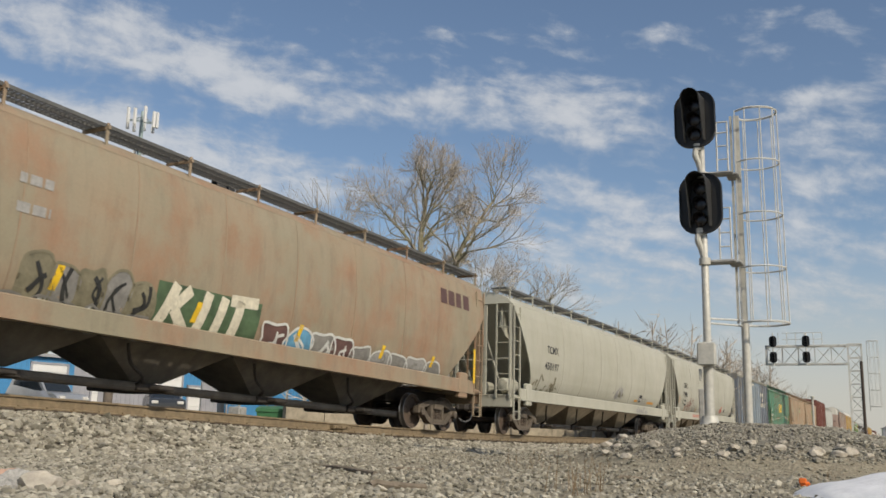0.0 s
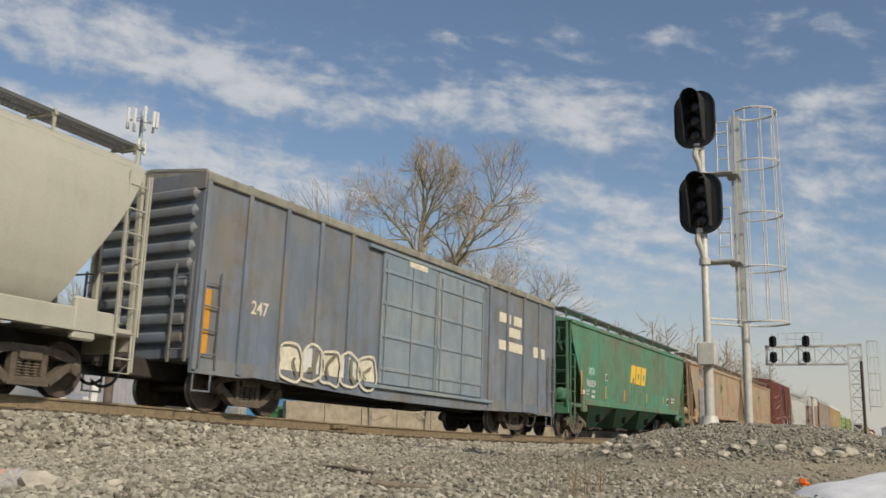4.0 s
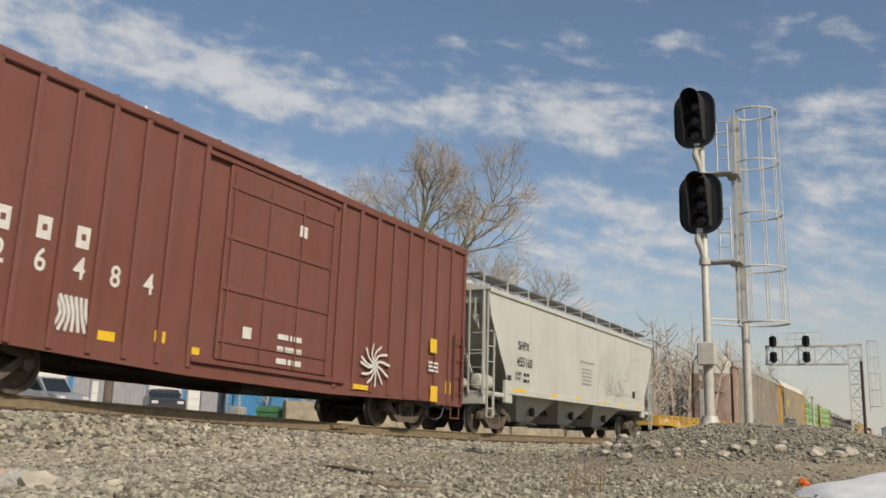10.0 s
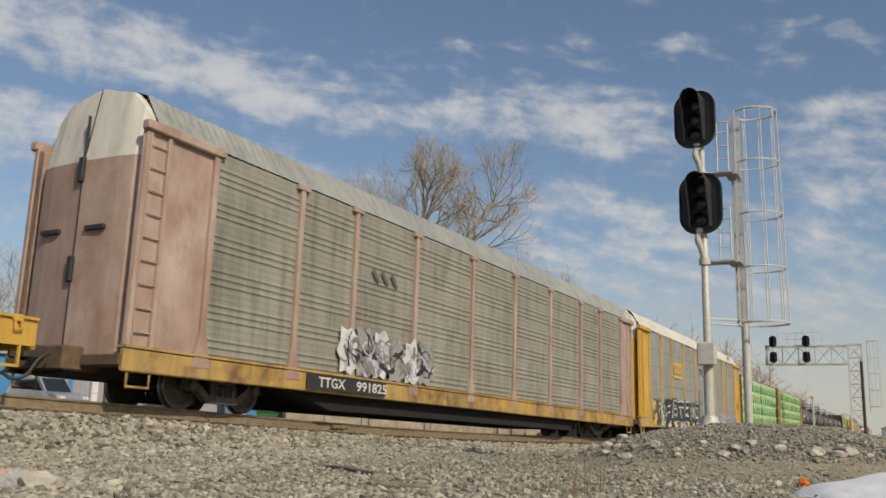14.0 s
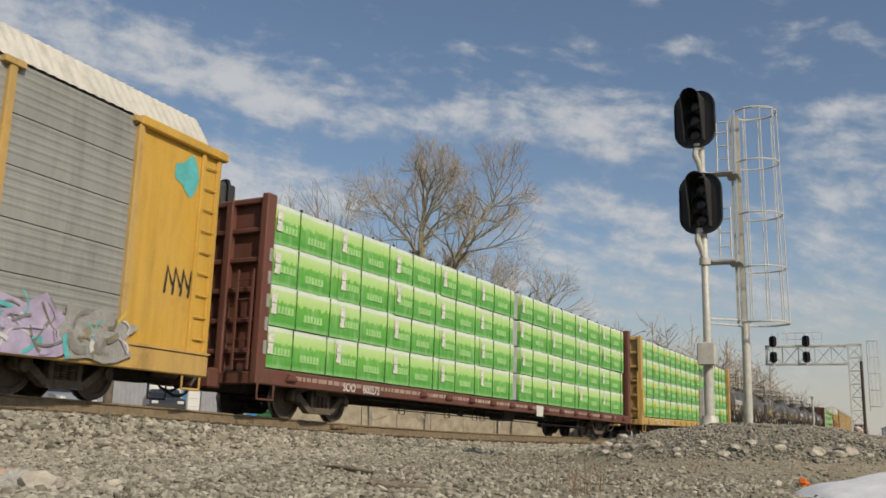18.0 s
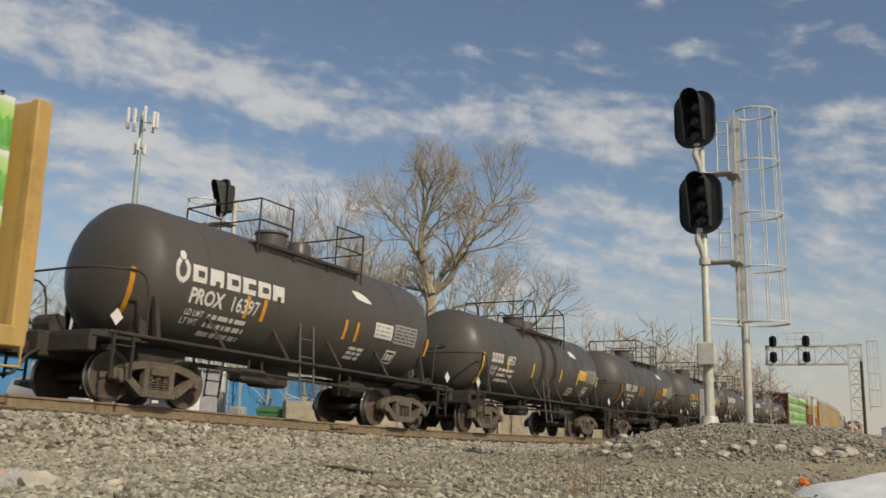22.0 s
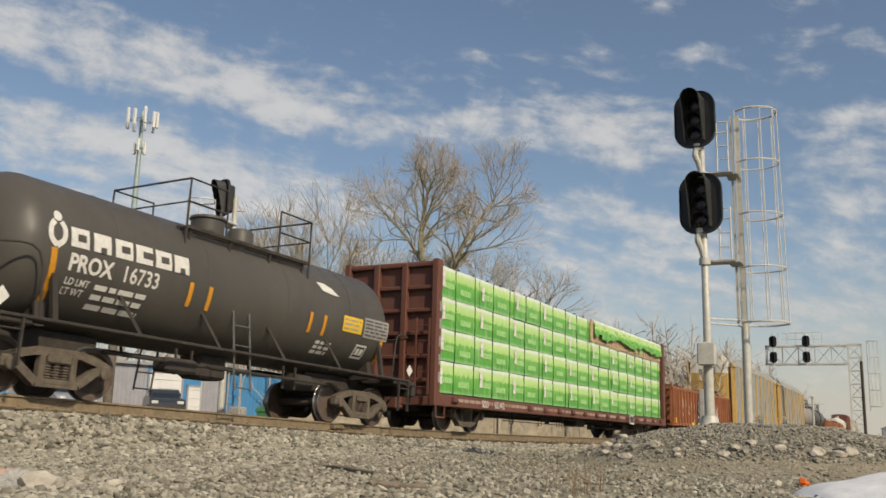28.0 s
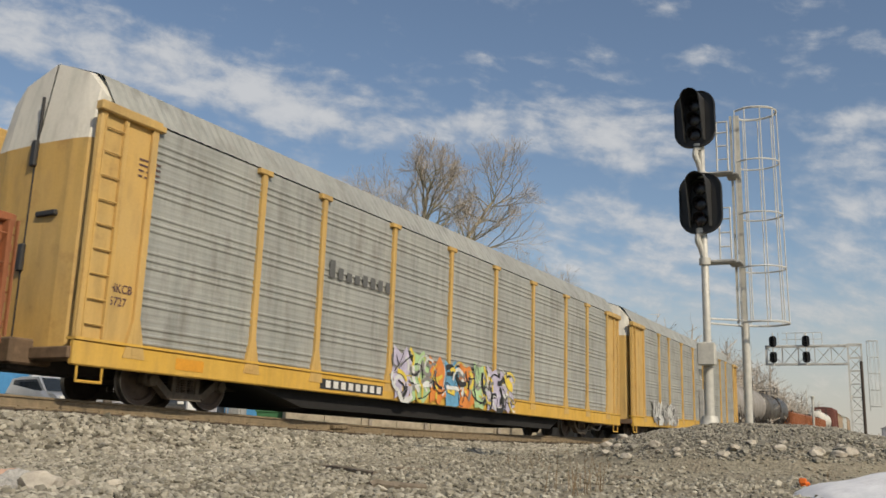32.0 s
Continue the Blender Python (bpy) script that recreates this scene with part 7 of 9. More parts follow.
def grow(trunk, twigs, p, d, length, r, level, rnd, spread, split, bend=0.18, twig_from=2, gravity=0.06, sides=6):
    """A limb of three joints that divides at its end and puts out side shoots."""
    pts, dirs = [p], [d]
    n = 3 if level > 0 else 2
    for i in range(n):
        d = (d + Vector((rnd.gauss(0, bend), rnd.gauss(0, bend), rnd.gauss(gravity, bend*0.6)))).normalized()
        pts.append(pts[-1] + d*length/n)
        dirs.append(d)
    (trunk if level >= twig_from else twigs).tube(pts, r, max(3, min(sides, level+2)), closed=False, r2=r*0.58)
    if level == 0:
        return
    k = split[level] if isinstance(split, (list, tuple)) else split
    for i in range(k):
        at = rnd.randint(1, n) if i > 1 else n
        a = rnd.uniform(0, 2*math.pi)
        side = d.orthogonal().normalized()
        side.rotate(Matrix.Rotation(a, 3, d))
        tilt = spread*rnd.uniform(0.55, 1.25)*(0.55 if i == 0 else 1.0)
        nd = (dirs[at]*math.cos(tilt) + side*math.sin(tilt)).normalized()
        f = (0.60 if at == n else 0.45)*rnd.uniform(0.85, 1.1)
        grow(trunk, twigs, pts[at], nd, length*rnd.uniform(0.66, 0.86), max(0.006, r*f), level-1, rnd, spread, split, bend, twig_from, gravity, sides)


def bare_tree(far, x, y, leaders, length, r, levels, spread, split, seed, label, twig_mat=None, bend=0.16, gravity=0.07, trunk_h=0.0, name="bare_tree", twig_from=2):
    length, r, trunk_h = length*far, r*far, trunk_h*far
    rnd = random.Random(seed)
    tr = tagged(new(name), label, "tree", "trees beyond the line")
    z = ground_z(x, y) - 0.3
    trunk, twigs = Geo(), Geo()
    p = Vector((x, y, z))
    if trunk_h:
        trunk.tube([p, p+Vector((0.05, 0.02, trunk_h*0.5)), p+Vector((0, 0, trunk_h))], r*1.25, 9, closed=False, r2=r)
        p = p+Vector((0, 0, trunk_h))
    for lx, ly, lz, s in leaders:
        grow(trunk, twigs, p-Vector((0, 0, 0.1)), Vector((lx, ly, lz)).normalized(), length*s, r*0.8*s, levels, rnd, spread, split, bend, twig_from, gravity)
    part("trunk", trunk, M_BARK, tr, smooth=True)
    part("crown", twigs, twig_mat or M_TWIG, tr)
    return tr


RV = Vector((-0.907, -0.421, 0))   # to the right as seen from the camera


def forked_tree(x, y, seed, stems, label, twig_mat, reach=2.6, levels=4):
    """A tree drawn by its main stems: (to the right as seen from the line, height) points, radii and the shoots they put out."""
    rnd = random.Random(seed)
    tr = tagged(new("bare_tree"), label, "tree", "trees beyond the line")
    trunk, twigs = Geo(), Geo()
    for pts, r0, r1, first in stems:
        line = [Vector((x, y, 0)) + RV*a + Vector((RV.y, -RV.x, 0))*rnd.uniform(-0.3, 0.3) + Vector((0, 0, z)) for a, z in curve_pts(pts, 4)]
        trunk.tube(line, r0, 8, closed=False, r2=r1)
        n = len(line)
        for k in range(first, n):
            u = k/(n-1)
            d = (line[k]-line[k-1]).normalized()
            for q in range((1 if k % 3 == 1 else 2) if k < n-1 else 3):
                side = d.orthogonal().normalized()
                side.rotate(Matrix.Rotation(rnd.uniform(0, 6.28), 3, d))
                tilt = rnd.uniform(0.6, 1.05) if k < n-1 else rnd.uniform(0.15, 0.6)
                grow(trunk, twigs, line[k], (d*math.cos(tilt)+side*math.sin(tilt)).normalized(), reach*rnd.uniform(0.6, 1.0)*(1.0-0.35*u), (r0+(r1-r0)*u)*0.5, levels-1, rnd, 0.55, [0, 4, 4, 3, 3], 0.20, 2, 0.05)
    part("trunk", trunk, M_BARK, tr, smooth=True)
    part("crown", twigs, twig_mat, tr)
    return tr


forked_tree(23.9, -51.87, 11, [([(-0.5, -1.2), (-0.35, 2.5), (-0.05, 5.2), (0.0, 8.1)], 0.44, 0.33, 9), ([(0.0, 8.0), (-0.75, 10.6), (-0.65, 13.0), (-0.35, 15.0)], 0.27, 0.08, 4),
            ([(0.0, 8.0), (1.2, 9.2), (1.8, 11.0), (3.0, 13.0), (3.9, 14.4)], 0.24, 0.07, 6), ([(-0.6, 10.0), (-1.9, 11.9), (-3.2, 13.2)], 0.14, 0.05, 2), ([(0.0, 6.0), (1.3, 7.2), (2.6, 7.4)], 0.12, 0.05, 3)],
            "tall bare tree with a forked mossy trunk", M_TWIG, 2.4, 5)
forked_tree(21.74, -59.52, 12, [([(-0.3, -1.0), (-0.2, 2.0), (-0.5, 4.4)], 0.30, 0.22, 6), ([(-0.5, 4.2), (-1.6, 6.4), (-2.0, 8.6)], 0.18, 0.06, 3), ([(-0.4, 4.4), (0.8, 6.0), (2.6, 7.6), (3.2, 9.0)], 0.18, 0.05, 4), ([(-0.4, 4.4), (0.4, 6.8), (0.6, 9.4)], 0.16, 0.05, 3)],
            "low spreading bare tree with crooked limbs", M_TWIG, 2.2, 4)
bare_tree(1.85, 39.85, -60.8, [(0.05, 0.1, 1, 1.0), (-0.4, -0.15, 1, 0.95), (0.4, 0.2, 1, 0.95), (0.1, -0.5, 1, 0.9), (-0.15, 0.5, 1, 0.9), (-0.75, -0.35, 1, 0.8), (0.75, 0.35, 1, 0.8)], 2.9, 0.11, 4, 0.52, [0, 9, 7, 5, 4], 12, "dense many-stemmed bare bushy tree", M_TWIG_WARM, trunk_h=1.2, gravity=0.03)
bare_tree(1.62, 37.8, -66.8, [(0.1, 0.1, 1, 1.0), (-0.45, -0.2, 1, 0.9), (0.4, 0.1, 1, 0.95), (-0.1, 0.5, 1, 0.8)], 2.3, 0.10, 4, 0.55, [0, 8, 7, 4, 3], 22, "dense bare bush tree", M_TWIG_WARM, trunk_h=1.0, gravity=0.03)
for k, (x, y, s, q) in enumerate(((69.66, -71.82, 2.7, 1.75), (68.01, -75.89, 2.9, 1.75), (56.34, -68.77, 2.9, 1.7), (57.98, -74.74, 2.6, 1.75), (69.33, -80.88, 2.4, 1.75), (73.68, -65.58, 2.7, 1.75), (79.93, -65.06, 3.0, 1.75), (58.09, -80.26, 2.6, 1.75), (20.2, -74.69, 2.1, 1.3))):
    bare_tree(q, x, y, [(0.15, 0.1, 1, 1.0), (-0.35, -0.2, 1, 0.85)] if k < 8 else [(0.1, 0.0, 1, 1.0)], s, 0.10, 4, 0.55, [0, 7, 5, 4, 3] if k < 8 else [0, 4, 3, 3, 2], 40+k, "bare grey deciduous tree behind the line", M_TWIG, trunk_h=1.6, gravity=0.05)
# a small conifer
cx, cy = 65.55, -57.6
cn = tagged(new("conifer"), "dark green conifer among bare trees", "tree", "trees beyond the line")
cn.location = (0, 0, -1.1)
part("trunk", Geo().lathe([(-1, 0.25), (10.8, 0.03)], "z", 8, (cx, cy, 0)), M_BARK, cn)
g = Geo()
rnd = random.Random(8)
for k in range(420):
    z = rnd.uniform(1.5, 11.0)
    a = rnd.uniform(0, 2*math.pi)
    l = (11.6-z)*0.42*rnd.uniform(0.6, 1.1)
    p, q = Vector((cx, cy, z)), Vector((cx+l*math.cos(a), cy+l*math.sin(a), z-0.18*l))
    s = Vector((-math.sin(a), math.cos(a), 0))*0.16
    m = p.lerp(q, 0.6)
    g.add([p, m+s, q, m-s, m+Vector((0, 0, 0.12))], [(0, 1, 4), (1, 2, 4), (2, 3, 4), (3, 0, 4)])
part("crown", g, M_PINE, cn)


def far_woods(name, line, count, height, seed, label):
    """A belt of bare winter trees along a line, too far off to tell apart."""
    rnd = random.Random(seed)
    g = Geo()
    a, b = Vector(line[0]), Vector(line[1])
    for k in range(count):
        u = rnd.random()
        p = a.lerp(b, u) + Vector((rnd.gauss(0, 3.0), rnd.gauss(0, 3.0), 0))
        h = height*rnd.uniform(0.6, 1.1)
        d = Vector((rnd.gauss(0, 0.1), rnd.gauss(0, 0.1), 1)).normalized()
        g.tube([p+Vector((0, 0, -1)), p+d*h*0.5, p+d*h], 0.11, 3, closed=False, r2=0.02)
        for j in range(26):
            q = p + d*h*rnd.uniform(0.2, 0.92)
            e = Vector((rnd.gauss(0, 0.8), rnd.gauss(0, 0.8), rnd.uniform(0.35, 1.1))).normalized()*h*rnd.uniform(0.12, 0.30)
            s = Vector((rnd.gauss(0, 1), rnd.gauss(0, 1), rnd.gauss(0, 1))).normalized()*0.025*(1+h/9)
            g.add([q-s, q+s, q+e], [(0, 1, 2)])
            for i in range(2):
                q2 = q+e*rnd.uniform(0.3, 0.9)
                e2 = (e.normalized()+Vector((rnd.gauss(0, .6), rnd.gauss(0, .6), rnd.gauss(0.1, .5)))).normalized()*h*rnd.uniform(0.06, 0.15)
                g.add([q2-s*0.7, q2+s*0.7, q2+e2], [(0, 1, 2)])
    return tagged(part(name, g, M_TWIG), label, "woods", kind="stuff")


far_woods("tree_belt", ((14.6, -59, -0.8), (12.1, -97, -0.75)), 130, 7.6, 1, "belt of bare winter trees behind the track")
far_woods("tree_belt", ((14.0, -97, -0.2), (15.15, -269.8, 0.3)), 330, 8.8, 2, "distant belt of bare winter trees along the line")
far_woods("tree_belt", ((15.15, -269.8, 0.3), (20.2, -720, 0.6)), 330, 9.5, 3, "hazy distant belt of bare winter trees")
far_woods("tree_belt", ((55.15, -52.5, -0.9), (23.4, -58.8, -0.9)), 120, 6.6, 4, "thicket of bare trees behind the yard")
far_woods("tree_belt", ((25.2, -47, -0.95), (17.4, -60.8, -0.9)), 70, 5.0, 5, "thicket of bare brush behind the wall")
far_woods("tree_belt", ((-96, -561, 1.0), (8, -756, 0.6)), 160, 7, 6, "hazy far trees at the end of the line")
# low distant buildings at the end of the line
for k, (x, y, w, l, hh, mt) in enumerate(((-14.3, -234.6, 9, 14, 4, M_ROOFG), (-31.9, -271, 12, 12, 5, M_DOORW), (-10.2, -297.5, 6, 10, 4, M_WALLGREY))):
    hz = ground_z(x, y)
    bb = tagged(new("shed"), "small distant shed near the end of the line", "building")
    part("wall", Geo().box(x-w/2, x+w/2, y-l/2, y+l/2, hz-0.5, hz+hh), mt, bb)
    part("roof", Geo().prism([(x-w/2-0.3, hz+hh), (x, hz+hh+1.6), (x+w/2+0.3, hz+hh)], y-l/2-0.3, y+l/2+0.3, axis="y"), M_ROOFG, bb)
    part("door", Geo().box(x-1.5, x+1.5, y+l/2, y+l/2+0.1, hz, hz+2.6), M_WALLGREY, bb)

# ---- the cloud layer: a high dome, its own axes: x to the right of the view, y up, -z ahead ----
def cloud_layer():
    m = bpy.data.materials.new("thin_altocumulus_cloud")
    m.use_nodes = True
    t = m.node_tree
    t.nodes.remove(t.nodes["Principled BSDF"])
    co = node(t, "ShaderNodeTexCoord").outputs["Object"]
    nv = node(t, "ShaderNodeVectorMath", {0: co}, operation="NORMALIZE").outputs[0]
    sp = node(t, "ShaderNodeSeparateXYZ", {0: nv})
    mz = node(t, "ShaderNodeMath", {0: sp.outputs["Z"], 1: -1.0}, operation="MULTIPLY").outputs[0]
    u = node(t, "ShaderNodeMath", {0: sp.outputs["X"], 1: mz}, operation="ARCTAN2").outputs[0]
    v = node(t, "ShaderNodeMath", {0: sp.outputs["Y"]}, operation="ARCSINE").outputs[0]
    uv = node(t, "ShaderNodeCombineXYZ", {0: u, 1: v}).outputs[0]
    uv = node(t, "ShaderNodeMapping", {"Vector": uv, "Scale": (0.8785, 0.8785, 1)}).outputs[0]
    turned = node(t, "ShaderNodeMapping", {"Vector": uv, "Rotation": (0, 0, radians(10)), "Scale": (1, 1, 1)}).outputs[0]
    warp = node(t, "ShaderNodeTexNoise", {"Vector": turned, "Scale": 7.0, "Detail": 4.0}).outputs["Color"]
    warped = node(t, "ShaderNodeVectorMath", {0: warp, 1: (0.05, 0.04, 0)}, operation="MULTIPLY").outputs[0]
    warped = node(t, "ShaderNodeVectorMath", {0: warped, 1: turned}, operation="ADD").outputs[0]
    streak = noise_tex(t, node(t, "ShaderNodeMapping", {"Vector": warped, "Scale": (1.0, 2.6, 1)}).outputs[0], 9.0, 6.0, 0.55)
    rows = noise_tex(t, node(t, "ShaderNodeMapping", {"Vector": warped, "Scale": (0.30, 1.0, 1)}).outputs[0], 52.0, 4.0, 0.5)
    puff = noise_tex(t, node(t, "ShaderNodeMapping", {"Vector": warped, "Scale": (0.75, 1.15, 1)}).outputs[0], 44.0, 7.0, 0.62)
    total = [None]

    def bank(bu, bv, wu, wv, turn, weight):
        """A broad place of cloud (or of clear sky, where the weight is below nought)."""
        mp = node(t, "ShaderNodeMapping", {"Vector": uv, "Location": (bu, bv, 0), "Rotation": (0, 0, radians(turn)), "Scale": (wu, wv, 1)}, vector_type="TEXTURE").outputs[0]
        g = node(t, "ShaderNodeTexGradient", {"Vector": mp}, gradient_type="SPHERICAL").outputs[1]
        total[0] = node(t, "ShaderNodeMath", {0: g, 1: weight, 2: total[0] if total[0] is not None else 0.0}, operation="MULTIPLY_ADD").outputs[0]

    # the long bank from the upper left, and the lumpy one that follows it
    bank(-0.36, 0.195, 0.20, 0.050, -10, 0.38)
    bank(-0.29, 0.172, 0.28, 0.052, -12, 0.55)
    bank(-0.15, 0.140, 0.15, 0.036, -12, 0.50)
    bank(-0.02, 0.132, 0.11, 0.036, -8, 0.42)
    bank(0.13, 0.122, 0.14, 0.045, -10, 0.85)
    bank(0.05, 0.115, 0.09, 0.030, -8, 0.25)
    # ranks of thin streaks below
    bank(-0.36, 0.112, 0.26, 0.040, -9, 0.50)
    bank(-0.26, 0.080, 0.30, 0.045, -8, 0.50)
    bank(-0.30, 0.035, 0.30, 0.055, -5, 0.45)
    bank(-0.15, 0.055, 0.18, 0.035, -8, 0.40)
    bank(0.16, 0.026, 0.17, 0.055, -8, 0.62)
    bank(0.12, -0.02, 0.22, 0.045, -6, 0.45)
    # the right side
    bank(0.35, 0.080, 0.08, 0.045, 0, 0.55)
    bank(0.385, 0.130, 0.10, 0.018, 9, 0.55)
    bank(0.37, 0.015, 0.14, 0.055, 4, 0.45)
    bank(0.33, -0.04, 0.18, 0.05, 0, 0.40)
    bank(0.318, 0.192, 0.034, 0.014, 26, 0.62)
    bank(0.220, 0.186, 0.028, 0.020, 30, 0.45)
    bank(0.020, 0.194, 0.034, 0.012, -14, 0.58)
    bank(0.130, 0.188, 0.040, 0.018, -16, 0.40)
    bank(0.190, 0.232, 0.030, 0.009, 0, 0.50)
    bank(0.310, 0.165, 0.040, 0.014, 20, 0.35)
    # clear sky
    bank(-0.02, 0.222, 0.42, 0.040, -4, -0.30)
    bank(0.30, 0.215, 0.22, 0.035, 0, -0.15)
    bank(0.10, 0.080, 0.16, 0.020, -9, -0.35)
    bank(-0.33, 0.136, 0.18, 0.014, -12, -0.30)
    bank(-0.06, 0.090, 0.14, 0.016, -12, -0.22)
    bank(0.26, 0.155, 0.09, 0.025, 0, -0.20)
    dens = node(t, "ShaderNodeMath", {0: streak, 1: 0.75, 2: node(t, "ShaderNodeMath", {0: total[0], 1: 0.66}, operation="MULTIPLY").outputs[0]}, operation="MULTIPLY_ADD").outputs[0]
    dens = node(t, "ShaderNodeMath", {0: rows, 1: 0.95, 2: dens}, operation="MULTIPLY_ADD").outputs[0]
    dens = node(t, "ShaderNodeMath", {0: puff, 1: 0.95, 2: dens}, operation="MULTIPLY_ADD").outputs[0]
    fac = node(t, "ShaderNodeMapRange", {"Value": dens, "From Min": 1.30, "From Max": 1.92, "To Min": 0.03, "To Max": 0.84}, interpolation_type="SMOOTHSTEP").outputs[0]
    # pale haze low over the horizon
    low = node(t, "ShaderNodeVectorMath", {0: co, 1: tuple(UP_LOCAL)}, operation="DOT_PRODUCT").outputs["Value"]
    low = node(t, "ShaderNodeMath", {0: low, 1: 2500.0}, operation="DIVIDE").outputs[0]
    haze = node(t, "ShaderNodeMapRange", {"Value": low, "From Min": 0.0, "From Max": 0.22, "To Min": 0.85, "To Max": 0.0}, interpolation_type="SMOOTHSTEP").outputs[0]
    keep = node(t, "ShaderNodeMath", {0: 1.0, 1: haze}, operation="SUBTRACT").outputs[0]
    clear = node(t, "ShaderNodeMath", {0: 1.0, 1: fac}, operation="SUBTRACT").outputs[0]
    clear = node(t, "ShaderNodeMath", {0: clear, 1: keep}, operation="MULTIPLY").outputs[0]
    both = node(t, "ShaderNodeMath", {0: 1.0, 1: clear}, operation="SUBTRACT").outputs[0]
    # an unseen gap, added round the sun so that the clouds don't dim its lamp
    sun_l = node(t, "ShaderNodeVectorMath", {0: nv, 1: tuple(SUN_LOCAL)}, operation="DOT_PRODUCT").outputs["Value"]
    gap = node(t, "ShaderNodeMapRange", {"Value": sun_l, "From Min": 0.90, "From Max": 0.97, "To Min": 1.0, "To Max": 0.0}).outputs[0]
    both = node(t, "ShaderNodeMath", {0: both, 1: gap}, operation="MULTIPLY").outputs[0]
    col = mix(t, node(t, "ShaderNodeMapRange", {"Value": dens, "From Min": 1.45, "From Max": 2.0}).outputs[0], (0.58, 0.61, 0.66), (0.78, 0.78, 0.79))
    col = mix(t, haze, col, (0.74, 0.69, 0.59))
    em = node(t, "ShaderNodeEmission", {"Color": col, "Strength": 0.85})
    tr = node(t, "ShaderNodeBsdfTransparent")
    mx = node(t, "ShaderNodeMixShader", {0: both, 1: tr.outputs[0], 2: em.outputs[0]})
    t.links.new(mx.outputs[0], t.nodes["Material Output"].inputs[0])
    return m


VIEW = look((0, 0, 0), AIM, 1.0).to_3x3()
SUN_LOCAL = VIEW.transposed() @ SUN_DIR
UP_LOCAL = VIEW.transposed() @ Vector((0, 0, 1))
bm = bmesh.new()
bmesh.ops.create_uvsphere(bm, u_segments=64, v_segments=32, radius=2500)
me = bpy.data.meshes.new("cloud_layer")
for f in bm.faces:
    f.smooth = True
bm.to_mesh(me)
bm.free()
me.materials.append(cloud_layer())
clouds = tagged(new("cloud_layer", me), "thin white streaked clouds drifting over a pale blue sky", "clouds", kind="structure")
G_RED_OLD = plain("dark_red_spray_paint", (0.24, 0.07, 0.055), 0.6, 0.3, 4, bumps=0)

# ---- the train, car by car: where its body begins and ends along the track at the start ----
# 1: long tan hopper, sprayed along its lower side
car, h, w = hopper("hopper_car", 5.6, 25.4, "faded tan covered hopper car with graffiti along its lower side", M_TAN, "capsule", 4, M_BAY, eave=3.66)
put, put2 = on_side(w, 0.010), on_side(w, 0.018)
g = Geo()
for k, wd in enumerate((0.34, 0.34, 0.30, 0.34)):
    bar(g, -7.3-k*0.43, 2.98, wd, 0.36, put, 0, 0.06)
part("company_emblem", g, M_DKBROWN, car, "faded dark red block lettering in plain shapes")
small_print(car, put, M_FADEMARK, h-4.3, 2.75, 0.6, 2, 3, 0.14, 0.4)
graffiti(car, (put, put2), 5.3, 1.05, 2.6, 0.85, 5, [G_OLIVE, G_GREY, G_OLIVE, G_BLACK], 5, "black and olive sprayed graffiti", 0.0, 0.045)
graffiti(car, (put, put2), 5.6, 0.93, 3.0, 0.40, 6, [M_CREAMMARK, G_WHITE, G_GREY, G_GREY], 6, "pale sprayed graffiti", 1.0, 0.04)
g = Geo()
bar(g, 2.65, 1.22, 2.75, 0.68, put, 0, 0, 6)
part("graffiti", g, G_GREEN, car, "dark green sprayed patch")
g = Geo()
for pts, wd in (([(2.5, 1.18), (2.2, 1.9)], 0.22), ([(2.25, 1.5), (1.85, 1.86)], 0.2), ([(2.2, 1.52), (1.8, 1.18)], 0.2), ([(1.55, 1.16), (1.38, 1.88)], 0.22), ([(1.1, 1.16), (0.95, 1.86)], 0.22),
                ([(0.62, 1.16), (0.5, 1.86)], 0.24), ([(0.8, 1.84), (0.02, 1.88)], 0.2)):
    a, b = pts
    ribbon(g, [(a[0]+(b[0]-a[0])*k/6, a[1]+(b[1]-a[1])*k/6) for k in range(7)], wd, put2)
part("graffiti", g, M_CREAMMARK, car, "cream block graffiti strokes")
graffiti(car, (put, put2), -0.3, 1.0, 3.2, 0.68, 4, [G_MAROON, G_BLUE, G_GREY, G_WHITE, G_WHITE], 8, "maroon, grey and white sprayed graffiti", 0.0, 0.05)
graffiti(car, (put, put2), -3.4, 1.0, 4.2, 0.58, 5, [G_GREY, M_FADEMARK, G_WHITE, G_GREY], 9, "silver and white sprayed graffiti", 0.0, 0.04)
strips(car, put2, M_YMARK, [(4.8, 1.42, 0.13, 0.36), (1.73, 1.36, 0.13, 0.34), (-1.3, 1.38, 0.13, 0.32), (-4.55, 1.38, 0.13, 0.28), (-6.97, 1.40, 0.13, 0.26)], lean=0.25)
strips(car, on_side(lambda z: 1.56, 0.0), M_YMARK, [(-9.25, 1.2, 0.12, 0.85)])
# 2 and 3: cream hoppers
car, h, w = hopper("hopper_car", 27.5, 46.6, "cream rounded covered hopper car with a dirty lower side", M_CREAM, "round", 4, M_BAY_TAN, eave=3.62)
put = on_side(w, 0.010)
marks(car, put, M_BLACK, [("TCMX", 6.87, 2.42, 0.22, 1.05, 0), ("450197", 7.05, 1.93, 0.22, 1.32, 0)])
strips(car, put, M_BLACK, [(-4.58, 1.40, 0.42, 0.27)], "data_plate")
strips(car, on_side(w, 0.018), M_WHITE, [(-4.64, 1.46, 0.10, 0.10), (-4.82, 1.46, 0.10, 0.10)], "data_bar")
strips(car, put, M_OMARK, [(-3.98, 1.40, 0.45, 0.07), (-6.04, 1.38, 1.06, 0.09)])
